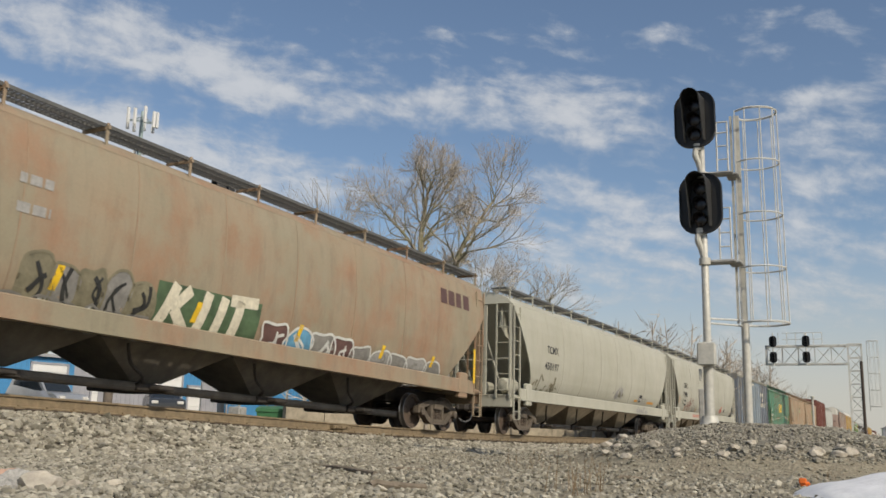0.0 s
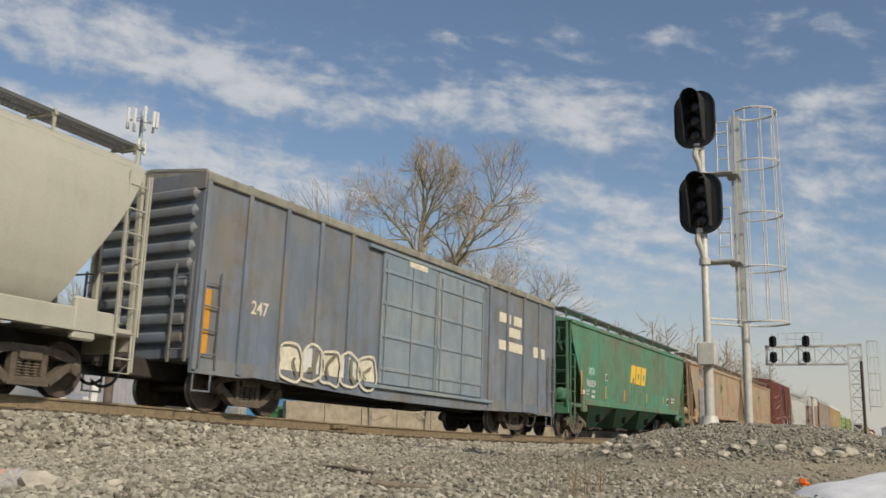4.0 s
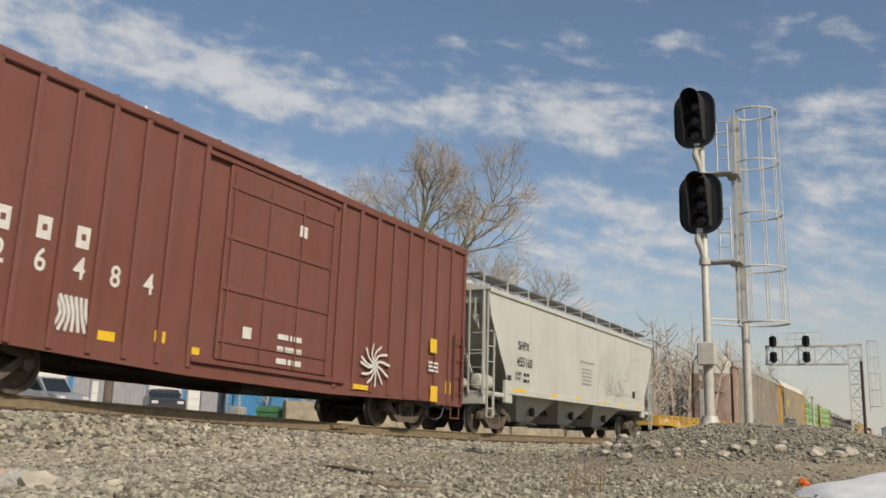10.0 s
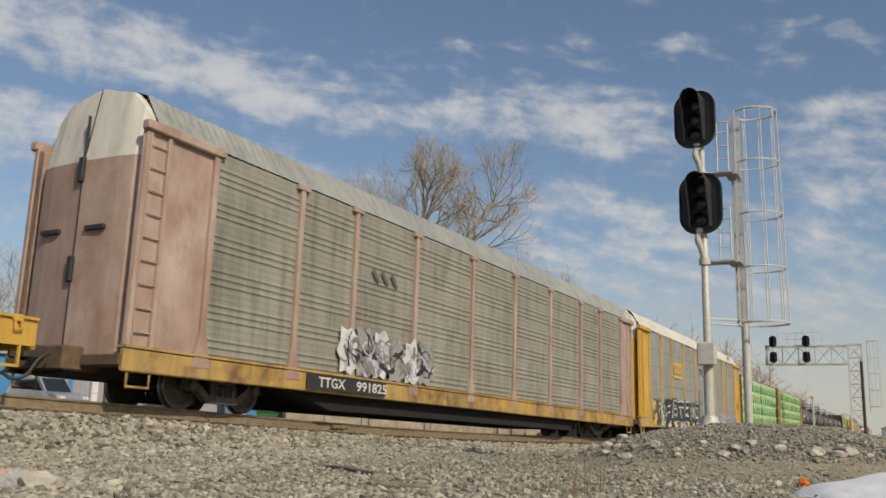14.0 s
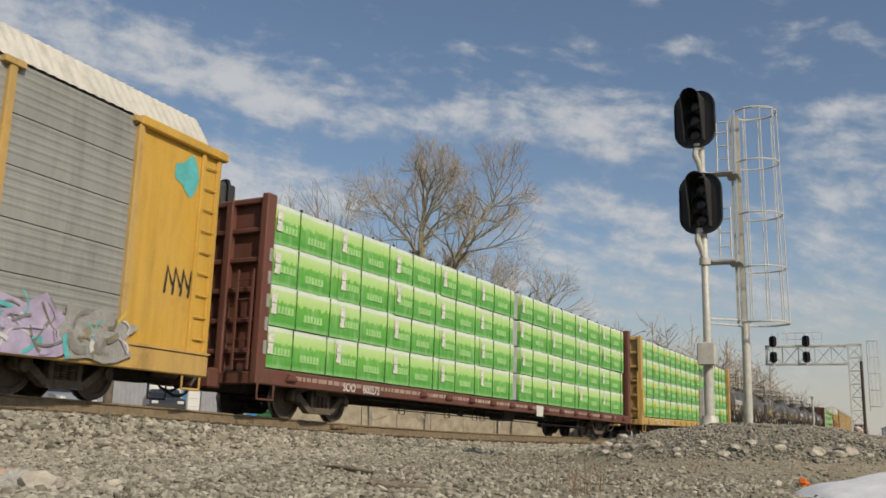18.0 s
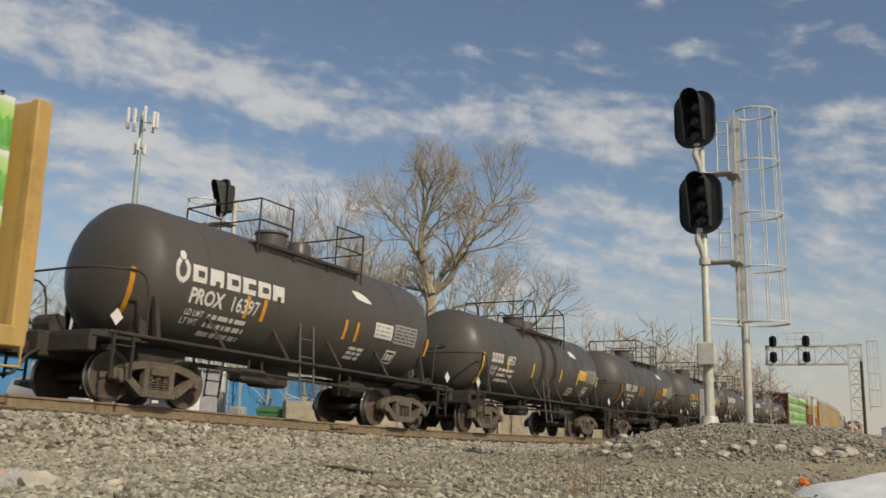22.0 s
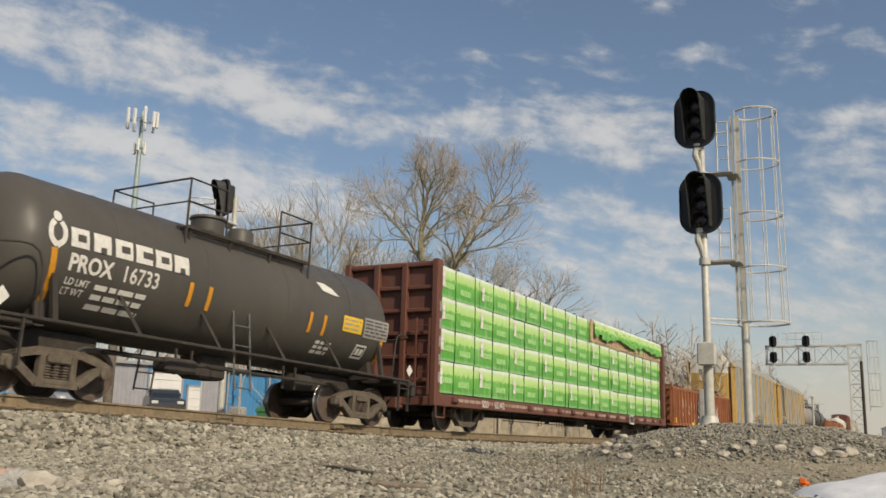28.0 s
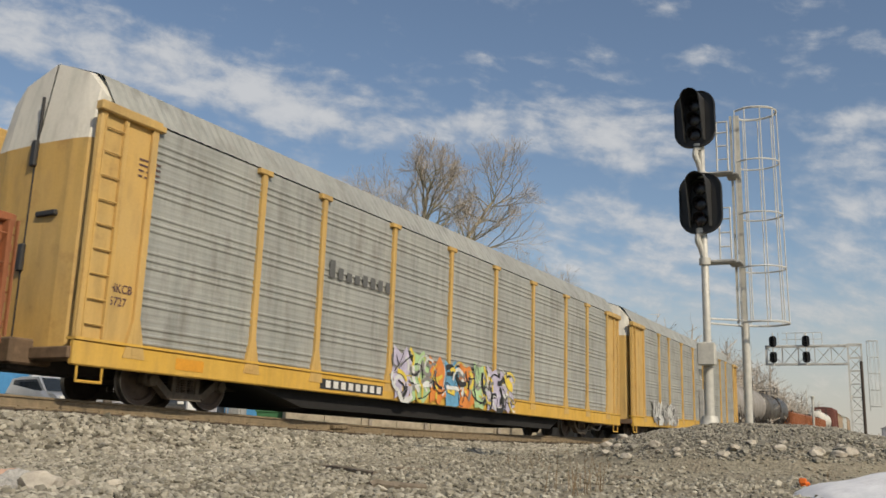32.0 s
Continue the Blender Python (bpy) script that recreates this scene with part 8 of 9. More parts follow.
small_print(car, put, M_FADEMARK, -5.1, 1.52, 0.8, 3, 12, 0.03, 0.07)


def scrawl(parent, w, y, length, z, h, count, mat, seed, label, width=0.03):
    """Thin sprayed loops and hooks of uneven size, none alike."""
    rnd = random.Random(seed)
    g = Geo()
    for k in range(count):
        y0, z0, q = y-length*rnd.random(), z+h*rnd.random()*0.5, rnd.uniform(0.25, 1.0)*h
        p = [(y0, z0)]
        for j in range(rnd.randint(3, 6)):
            p.append((p[-1][0]+rnd.uniform(-0.6, 0.25)*q, min(z+h, max(z, p[-1][1]+rnd.uniform(-0.7, 0.7)*q))))
        ribbon(g, curve_pts(p, 4), width*rnd.uniform(0.6, 1.4), on_side(w, 0.010+0.0004*k))
    return part("graffiti", g, mat, parent, label)


scrawl(car, w, 7.9, 2.2, 1.32, 0.42, 14, G_OLIVE, 4, "faint dark sprayed scrawl", 0.045)
scrawl(car, w, -0.75, 1.7, 1.45, 0.45, 9, M_FADEMARK, 60, "faded grey sprayed smudge", 0.13)
scrawl(car, w, -1.6, 0.5, 1.5, 0.2, 5, G_OLIVE, 61, "faded dark sprayed smudge", 0.10)
scrawl(car, lambda z: 1.525, -3.75, 1.5, 1.0, 0.2, 12, M_FADEMARK, 62, "blurred grey letters along the sill", 0.06)
car, h, w = hopper("hopper_car", 47.7, 67.0, "cream rounded covered hopper car with faint graffiti", M_CREAM, "round", 4, M_BAY_TAN, eave=3.62)
put = on_side(w, 0.010)
marks(car, put, M_BLACK, [("CEFX", 7.2, 2.36, 0.22, 0.9, 0), ("75486", 7.3, 1.95, 0.22, 1.1, 0), ("LD LMT", 7.35, 1.72, 0.09, None, 0), ("LT WT", 7.35, 1.58, 0.09, None, 0)])
small_print(car, put, M_BLACK, 6.85, 1.72, 0.5, 2, 13, 0.09, 0.18)
strips(car, put, M_OMARK, [(8.15, 1.62, 0.09, 0.36), (6.45, 1.22, 0.09, 0.34), (3.45, 1.27, 0.09, 0.26), (0.45, 1.3, 0.09, 0.26), (-2.4, 1.3, 0.09, 0.22)], lean=0.2)
scrawl(car, w, 6.3, 1.5, 1.36, 0.55, 13, G_RED_OLD, 14, "thin dark red sprayed writing")
scrawl(car, w, 4.7, 2.4, 1.32, 0.45, 18, G_GREY, 16, "thin grey sprayed writing")
scrawl(car, w, 1.6, 0.9, 1.45, 0.3, 6, G_GREY, 17, "thin grey sprayed arrow", 0.022)
scrawl(car, w, -0.9, 1.0, 1.4, 0.35, 9, G_GREY, 18, "thin grey sprayed tag", 0.022)
scrawl(car, w, -3.7, 0.9, 1.42, 0.34, 10, G_RED, 19, "small red sprayed tag")
strips(car, put, M_BLACK, [(-5.3, 1.48, 0.24, 0.15), (-5.6, 1.48, 0.2, 0.15)], "data_plate")
small_print(car, on_side(lambda z: 1.525, 0), G_RED, h-4.6, 1.12, 1.9, 2, 15, 0.035, 0.07)
# 4: blue-grey boxcar
car, h, w = boxcar("boxcar", 68.3, 85.0, "faded blue-grey boxcar with rust stains and cream graffiti", M_BOX_BLUE, M_DOOR_BLUE, 3.98, 14, (-3.1, 2.28), True, M_GALV_BROWN, M_BOX_BLUE)
put = on_side(w, 0.012)
marks(car, put, M_CREAMMARK, [("247", 6.84, 1.74, 0.24, None, 0)])
graffiti(car, (put, on_side(lambda z: 1.58, 0)), 5.9, 0.62, 3.5, 0.75, 5, [M_CREAMMARK, G_WHITE, M_CREAMMARK, G_OLIVE], 21, "cream dripping sprayed graffiti", 0, 0.05, 0, 1)
g = Geo()
for y0, z0, l, hh in ((-4.2, 2.95, 0.8, 0.26), (-5.2, 2.95, 0.6, 0.26), (-4.8, 2.6, 0.9, 0.26), (-4.2, 2.2, 1.7, 0.26), (-6.7, 2.2, 0.35, 0.3), (-7.3, 2.2, 0.3, 0.3)):
    bar(g, y0, z0, l, hh, put)
for y0, z0, l, hh in ((1.1, 3.55, 0.9, 0.16),):
    bar(g, y0, z0, l, hh, on_side(lambda z: 1.58, 0.0))
part("company_emblem", g, M_CREAMMARK, car, "cream faded block lettering in plain shapes")
strips(car, put, M_OMARK, [(h-0.2, 0.9, 0.18, 1.1)])
# 5: green hopper
car, h, w = hopper("hopper_car", 86.68, 104.38, "green covered hopper car with brown rust bands and a yellow emblem", M_GREEN, "flat", 3, M_GREEN, eave=3.68)
put = on_side(w, 0.012)
put2 = on_side(w, 0.006)
g = Geo()
bar(g, 7.0, 2.05, 0.85, 0.26, put2)
part("name_patch", g, plain("bright_green_patch", (0.04, 0.30, 0.16), 0.6, 0.1, 6), car)
marks(car, put, M_WHITE, [("DJTX", 6.95, 2.08, 0.20, 0.66, 0), ("96059", 7.22, 1.66, 0.22, 1.06, 0), ("LD LMT", 7.28, 1.47, 0.09, None, 0), ("LT WT", 7.28, 1.34, 0.09, None, 0)])
small_print(car, put, M_WHITE, 6.6, 1.47, 0.45, 2, 31, 0.09, 0.17)
g = Geo()
for k in range(3):
    y0 = 1.28-k*0.84
    bar(g, y0+0.12, 2.05, 0.74, 0.70, put, 0, 0.34, 3)
    bar(g, y0-0.20, 2.05 if k == 0 else 2.25, 0.20, 0.20, on_side(w, 0.022), 1, 0.34, 3)
part("company_emblem", g, [M_YMARK, M_GREEN], car, "large yellow block emblem in plain shapes")
strips(car, put, M_OMARK, [(7.85, 1.36, 0.13, 0.78), (4.9, 1.32, 0.12, 0.44), (2.3, 1.36, 0.12, 0.38), (-1.25, 1.4, 0.12, 0.36), (-4.3, 1.42, 0.12, 0.34), (-7.6, 1.45, 0.12, 0.5)])
strips(car, put, M_WHITE, [(7.65, 1.38, 0.26, 0.14), (-4.95, 1.42, 0.42, 0.28), (4.9, 1.95, 0.24, 0.24)], "data_plate")
strips(car, on_side(w, 0.02), M_BLACK, [(-4.99, 1.46, 0.34, 0.20), (4.86, 1.99, 0.16, 0.16)], "data_plate")
small_print(car, put, M_WHITE, -5.9, 1.68, 0.7, 2, 32, 0.07, 0.14)
# 6 and 7: rust-stained tan hoppers
for f, r, num, sd, ey in ((106.35, 123.6, "1456", 41, -1.0), (124.25, 141.75, "1741", 44, -0.62)):
    car, h, w = hopper("hopper_car", f, r, "rust-stained tan covered hopper car with a round green emblem", M_ORANGE_TAN, "flat", 3, M_BAY_TAN, eave=3.68)
    put, put2 = on_side(w, 0.012), on_side(w, 0.02)
    marks(car, put, M_DKBROWN, [("CGEX", 6.75, 2.08, 0.22, 0.94, 0), (num, 6.8, 1.66, 0.24, 0.8, 0), ("LD LMT", 6.88, 1.48, 0.10, None, 0), ("LT WT", 6.88, 1.34, 0.10, None, 0)])
    small_print(car, put, M_DKBROWN, 6.05, 1.46, 0.45, 2, sd, 0.09, 0.16)
    g = Geo()
    blob(g, [(ey+0.46*math.cos(a), 2.75+0.37*math.sin(a)) for a in np.linspace(0, 2*math.pi, 25)[:-1]], put, 0)
    blob(g, [(ey+0.08+0.34*math.cos(a), 2.81+0.22*math.sin(a)) for a in np.linspace(0, 2*math.pi, 17)[:-1]], on_side(w, 0.035), 1)
    for k in range(5):
        bar(g, ey+0.33-k*0.105, 2.73, 0.075, 0.15, on_side(w, 0.045), 2)
    part("company_emblem", g, [M_LIME, M_ORANGE_TAN, M_DKBROWN], car, "round green emblem in plain shapes")
    fr = Geo()
    bar(fr, -4.85, 1.45, 0.42, 0.28, put, 0)
    bar(fr, -4.89, 1.49, 0.34, 0.20, put2, 1)
    part("data_plate", fr, [M_CREAMMARK, M_BLACK], car)
    strips(car, put, M_FADEMARK, [(7.75, 1.33, 0.28, 0.15), (4.4, 1.95, 0.24, 0.26)], "data_plate")
# 8: oxide red boxcar
car, h, w = boxcar("boxcar", 143.72, 159.95, "oxide red boxcar with white lettering and a sliding door", M_BOX_RED, M_BOX_RED, 4.52, 22, (-1.93, 1.58), False, M_BOX_RED, M_BOX_RED)
put = on_side(w, 0.012)
g = Geo()
for k, y0 in enumerate((7.03, 6.30, 5.58, 4.85)):
    bar(g, y0, 2.10, 0.26, 0.32, put)
    bar(g, y0-0.09, 2.22, 0.09, 0.09, on_side(w, 0.018), 1)
part("company_emblem", g, [M_WHITE, M_BOX_RED], car, "white block letters in plain shapes")
items = [(c, y0, 1.66, 0.32, None, 0) for c, y0 in zip("726484", (7.01, 6.28, 5.56, 4.83, 4.11, 3.38))]
marks(car, put, M_WHITE, items)
strips(car, put, M_YMARK, [(7.48, 0.98, 0.5, 0.2), (7.48, 0.70, 0.5, 0.2), (h-3.9, 0.85, 0.35, 0.14), (h-5.1, 0.95, 0.25, 0.18), (h-5.9, 0.85, 0.3, 0.12), (-h+0.9, 0.85, 0.3, 0.3)])
small_print(car, put, M_CREAMMARK, h-0.6, 1.15, 0.7, 1, 51, 0.16, 0.2)
g = Geo()
for k in range(12):
    y0, z0 = -3.76, 1.2
    a = k*0.55
    ribbon(g, curve_pts([(y0, z0), (y0+0.25*math.cos(a)+0.05, z0+0.25*math.sin(a)), (y0+0.62*math.cos(a+0.3), z0+0.45*math.sin(a+0.3))], 3), 0.05, on_side(lambda z: 1.575, 0.004))
part("graffiti", g, G_WHITE, car, "white spiky sprayed tag")
g = Geo()
for k in range(7):
    ribbon(g, curve_pts([(h-3.0-k*0.1, 1.4), (h-3.15-k*0.08, 1.15), (h-3.0-k*0.13, 0.9)], 3), 0.06, put)
part("graffiti", g, G_WHITE, car, "small white sprayed tag")
small_print(car, on_side(lambda z: 1.60, 0), M_WHITE, -0.15, 1.35, 0.8, 3, 52, 0.10, 0.22)
strips(car, on_side(lambda z: 1.575, 0), M_YMARK, [(-6.25, 1.74, 0.34, 0.32), (-6.35, 0.62, 0.36, 0.36), (-2.9, 0.66, 0.6, 0.10)], "hazard_label")
small_print(car, on_side(lambda z: 1.575, 0), M_WHITE, -6.2, 1.48, 0.5, 3, 53, 0.05, 0.09)
strips(car, on_side(lambda z: 1.60, 0), M_WHITE, [(-0.6, 3.35, 0.26, 0.22), (0.9, 1.25, 0.25, 0.2)], "data_plate")
# 9: pale grey hopper
car, h, w = hopper("hopper_car", 161.45, 179.0, "clean pale grey covered hopper car with black lettering", M_GREY_HOPPER, "flat", 3, M_GREY_HOPPER, eave=3.75, trucks_in=1.5)
put = lambda y, z: (-(w(z)+0.012), y+0.43, z)
marks(car, put, M_BLACK, [("SHPX", 6.22, 2.32, 0.24, 0.9, 0), ("455160", 6.3, 1.86, 0.26, 1.25, 0), ("LD LMT", 6.4, 1.60, 0.10, None, 0), ("LT WT", 6.4, 1.46, 0.10, None, 0)])
small_print(car, put, M_BLACK, 5.75, 1.6, 0.45, 2, 61, 0.09, 0.17)
small_print(car, put, M_FADEMARK, 0.5, 2.38, 1.6, 1, 62, 0.07, 0.14)
small_print(car, put, M_FADEMARK, 0.3, 2.15, 1.1, 5, 63, 0.06, 0.12)
strips(car, on_side(lambda z: 1.575, 0), M_YMARK, [(7.05, 1.13, 1.0, 0.10), (3.8, 1.13, 0.45, 0.10), (1.45, 1.13, 0.45, 0.10), (-1.5, 1.13, 0.45, 0.10), (-3.9, 1.13, 0.45, 0.10), (-6.3, 1.13, 0.45, 0.10)])
strips(car, put, M_BLACK, [(7.0, 1.42, 0.3, 0.14), (-6.1, 1.5, 0.42, 0.26)], "data_plate")
scrawl(car, w, -1.2, 5.2, 1.5, 1.5, 15, M_FADEMARK, 64, "faint grey outline graffiti", 0.02)
# 10: yellow flat car
car, h, w = flatcar("flat_car", 180.3, 200.9, "empty yellow flat car with stake pockets along its sides", M_YELLOW)
put = on_side(lambda z: 1.52, 0.008)
marks(car, put, M_BLACK, [("ICE", 5.7, 0.63, 0.18, 0.5, 0), ("67158", 4.9, 0.63, 0.18, 0.92, 0), ("LD LMT", 3.05, 0.73, 0.08, None, 0), ("LT WT", 3.05, 0.60, 0.08, None, 0)])
fr = Geo()
bar(fr, 3.52, 0.60, 0.24, 0.24, put, 0)
bar(fr, 3.50, 0.62, 0.20, 0.20, on_side(lambda z: 1.52, 0.014), 1)
part("data_plate", fr, [M_BLACK, M_YELLOW], car)
strips(car, put, M_CREAMMARK, [(h-1.0, 0.72, 0.9, 0.16), (h-4.1, 0.60, 0.6, 0.13), (-4.2, 0.60, 0.5, 0.12), (-h+1.8, 0.68, 0.5, 0.12)], "faded_patch")
strips(car, put, M_WHITE, [(-4.2, 0.64, 0.30, 0.22)], "data_plate")
small_print(car, put, M_DKBROWN, 2.45, 0.73, 0.7, 2, 71, 0.07, 0.15)
M_PALELILAC = plain("pale_lilac_spray_paint", (0.46, 0.42, 0.53), 0.6, 0.25, 4, bumps=0)


def wide(z):
    """Half width over the posts and the sill of an auto carrier."""
    return 1.576 if z > 0.9 else 1.60


def wild_graffiti(parent, w, y, length, z, h, count, fills, strokes, seed, label):
    """Crowded sprayed letters: jagged overlapping bodies, then layers of tapering strokes and thin outlines."""
    rnd = random.Random(seed)
    mats = fills + strokes
    g = Geo()
    step = length/count
    off = 0.004
    for i in range(count):
        cy, cz = y-step*(i+0.5), z+h*0.5*rnd.uniform(0.85, 1.1)
        pts = []
        for k in range(14):
            a = 2*math.pi*k/14
            sx, sz = math.cos(a), math.sin(a)
            q = (1/max(abs(sx), abs(sz))*0.6+0.4)*(rnd.uniform(0.72, 0.9) if k % 2 else rnd.uniform(0.95, 1.25))
            pts.append((cy+sx*q*step*0.62, max(z, cz+sz*q*h*0.5)))
        blob(g, pts, on_side(w, off), i % len(fills))
        off += 0.0008
    for j in range(count*18):
        cy, cz = y-length*rnd.random(), z+h*rnd.uniform(0.15, 0.85)
        d = rnd.uniform(0, math.pi)
        l, bow = rnd.uniform(0.12, 0.36)*h, rnd.uniform(-0.7, 0.7)
        p = [(cy+l*math.cos(d)*u-l*bow*(1-u*u)*math.sin(d), max(z+0.04, cz+l*math.sin(d)*u*0.8+l*bow*(1-u*u)*math.cos(d))) for u in (-1, -0.5, 0, 0.5, 1)]
        slot = len(fills)+rnd.randrange(len(strokes))
        ribbon(g, curve_pts(p, 3), rnd.choice((0.025, 0.03, 0.04, 0.06, 0.09, 0.13)), on_side(w, off), slot)
        off += 0.0002
    return part("graffiti", g, mats, parent, label)


def block_graffiti(parent, w, z, top, words, label):
    """A black sprayed field, with black letters rimmed in white drawn over it and white wedges along its foot."""
    rnd = random.Random(91)
    g = Geo()
    off = [0.004]

    def lay(pts, width, slot):
        ribbon(g, pts, width, on_side(w, off[0]), slot)
        off[0] += 0.0004

    for y0, y1, text in words:
        n = len(text)
        step = (y0-y1)/n
        edge = []
        for i in range(n):
            a = y0-i*step
            edge += [(a+0.05, top*rnd.uniform(0.86, 0.93)), (a-step*0.2, top*rnd.uniform(1.0, 1.05)), (a-step*0.75, top*rnd.uniform(0.99, 1.05)), (a-step*0.92, top*rnd.uniform(0.90, 0.96))]
        edge.append((y1-0.1, top*0.97))
        put = on_side(w, 0.004)
        for (a, za), (b, zb) in zip(edge, edge[1:]):
            g.add([put(a, z), put(b, z), put(b, 0.9), put(a, 0.9)], [(0, 1, 2, 3)], 0)
            g.add([put(a, 0.901), put(b, 0.901), put(b, zb), put(a, za)], [(0, 1, 2, 3)], 0)
        lo, hi = z+0.36, top-0.10
        for i, ch in enumerate(text):
            a = y0-i*step-step*0.05
            for stroke in STROKES[ch]:
                pts = [(a-step*0.88*p, lo+(hi-lo)*q+0.05*(p-0.5)) for p, q in stroke]
                lay(pts, 0.33, 1)
        for i, ch in enumerate(text):
            a = y0-i*step-step*0.05
            for stroke in STROKES[ch]:
                pts = [(a-step*0.88*p, lo+(hi-lo)*q+0.05*(p-0.5)) for p, q in stroke]
                lay(pts, 0.20, 0)
            for q in range(2):
                b = a-step*rnd.uniform(0.1, 0.7)
                pp = on_side(w, off[0])
                g.add([pp(b+0.28, z+0.02), pp(b-0.26, z+0.02), pp(b+rnd.uniform(-0.1, 0.1), z+rnd.uniform(0.2, 0.33))], [(0, 1, 2)], 1)
                off[0] += 0.0004
    return part("graffiti", g, [G_BLACK, G_WHITE], parent, label)


# bent strokes of the sprayed letters, in a unit box
STROKES = {"F": [[(0.05, 0.05), (0.22, 0.35), (0.18, 0.9), (0.35, 1.0), (0.95, 0.92)], [(0.22, 0.5), (0.7, 0.55)]],
           "A": [[(0.0, 0.0), (0.2, 0.55), (0.35, 0.98), (0.7, 0.9), (0.85, 0.1)], [(0.3, 0.45), (0.7, 0.4)]],
           "T": [[(0.0, 0.88), (0.45, 0.95), (1.0, 0.85)], [(0.5, 0.9), (0.42, 0.45), (0.6, 0.0)]],
           "E": [[(0.95, 0.92), (0.3, 0.95), (0.12, 0.6), (0.18, 0.12), (0.9, 0.05)], [(0.15, 0.52), (0.75, 0.55)]],
           "N": [[(0.0, -0.05), (0.12, 0.6), (0.3, 0.98), (0.55, 0.5), (0.75, 0.12), (0.85, 0.95)]],
           "O": [[(0.2, 0.12), (0.08, 0.6), (0.35, 0.98), (0.8, 0.92), (0.9, 0.35), (0.6, 0.0), (0.2, 0.12)]],
           "S": [[(1.0, 0.85), (0.45, 0.98), (0.15, 0.75), (0.5, 0.52), (0.9, 0.35), (0.7, 0.05), (0.0, 0.1)]],
           "L": [[(0.2, 1.0), (0.12, 0.5), (0.15, 0.05), (0.95, 0.1)]],
           "U": [[(0.1, 1.0), (0.12, 0.1), (0.6, 0.0), (0.9, 0.2), (0.92, 1.0)]],
           "Y": [[(0.0, 0.15), (0.3, 0.3), (0.55, 0.35), (1.0, 0.75)], [(0.5, 0.33), (0.7, -0.1)]]}


# 11 and 12: auto carriers, and how their graffiti is sprayed
car, h, w = autorack("auto_rack_car", 202.6, 229.9, "grimy galvanised auto rack car with faded maroon end doors", M_GALV_BROWN, M_PINK, M_PINK, M_GALV, M_WHITE_PAINT, M_YELLOW_WORN, crown=0.2)
put, put2 = on_side(lambda z: 1.53, 0.012), on_side(lambda z: 1.53, 0.03)
wild_graffiti(car, wide, 7.55, 4.2, 0.88, 1.0, 6, [G_WHITE, M_FADEMARK], [G_GREY, G_BLACK, M_PALELILAC, G_GREY], 81, "grey letters on a jagged white cloud of spray paint")
for k in range(3):
    g = Geo()
    ribbon(g, [(6.3-k*0.42, 3.22), (6.02-k*0.42, 2.95)], 0.11, put)
    part("company_emblem", g, M_GRATE, car, "faded dark stroke of an emblem as a plain shape")
strips(car, on_side(wide, 0.004), M_BLACK, [(8.7, 0.53, 3.1, 0.30)], "number_patch")
marks(car, on_side(wide, 0.012), M_WHITE, [("TTGX", 8.29, 0.59, 0.19, 1.0, 0), ("991825", 6.85, 0.59, 0.19, 1.28, 0)])
car, h, w = autorack("auto_rack_car", 231.3, 259.3, "grey auto rack car with yellow posts and black and white graffiti", M_GALV_DARK, M_YELLOW_PALE, M_YELLOW, M_WHITE_PAINT, M_WHITE_PAINT, M_YELLOW_PALE, True, (12.2, 9.9, 7.62, 4.78, 1.73, -1.25, -4.1, -6.89, -8.88, -11.66))
g = Geo()
for k in range(3):
    y0 = 7.05-k*0.58
    for a, b, c, d in ((0, 0, 0.16, 0.62), (0.16, 0.46, 0.30, 0.16), (0.16, 0.0, 0.30, 0.16), (0.36, 0.2, 0.14, 0.3)):
        bar(g, y0-a, 2.92+b*0.75, c, d*0.75, put)
bar(g, 7.1, 2.70, 1.71, 0.10, put)
part("company_emblem", g, M_YMARK, car, "yellow block emblem in plain shapes with an underline")
block_graffiti(car, wide, 0.50, 1.72, ((9.38, 3.75, "FATE"), (3.6, -1.2, "NOSY")), "large black graffiti with angular white letters and outlines")
wild_graffiti(car, wide, 12.0, 2.5, 0.55, 1.1, 3, [G_YEL, G_MAROON, G_MINT], [G_WHITE, G_MAROON, G_BLACK], 92, "yellow and maroon graffiti")
wild_graffiti(car, wide, -1.2, 10.5, 0.50, 0.85, 8, [G_LILAC, G_LILAC, M_FADEMARK, G_LILAC, M_PALELILAC], [G_TEAL, G_GREY, G_YEL, G_WHITE, G_GREY, G_OLIVE, G_LILAC], 93, "lilac, turquoise and yellow graffiti")
strips(car, on_side(wide, 0.05), M_YMARK, [(7.9, 0.62, 0.5, 0.14), (4.7, 0.62, 0.5, 0.14), (1.0, 0.62, 0.4, 0.13)])
marks(car, on_side(wide, 0.05), M_WHITE, [("TTGX", 7.3, 0.58, 0.20, 0.8, 0), ("160043", 6.3, 0.58, 0.20, 1.1, 0)])
g = Geo()
for k in range(4):
    ribbon(g, [(-h+1.35-k*0.22, 1.75), (-h+1.3-k*0.22, 2.2), (-h+1.15-k*0.22, 1.9)], 0.06, on_side(lambda z: 1.50, 0.012))
part("graffiti", g, G_BLACK, car, "small black sprayed tag")
g = Geo()
blob(g, [(-h+1.0+0.35*math.cos(a), 3.8+0.3*math.sin(a)*(1+0.4*math.cos(3*a))) for a in np.linspace(0, 2*math.pi, 17)[:-1]], on_side(lambda z: 1.50, 0.012))
part("graffiti", g, G_TEAL, car, "turquoise sprayed patch")
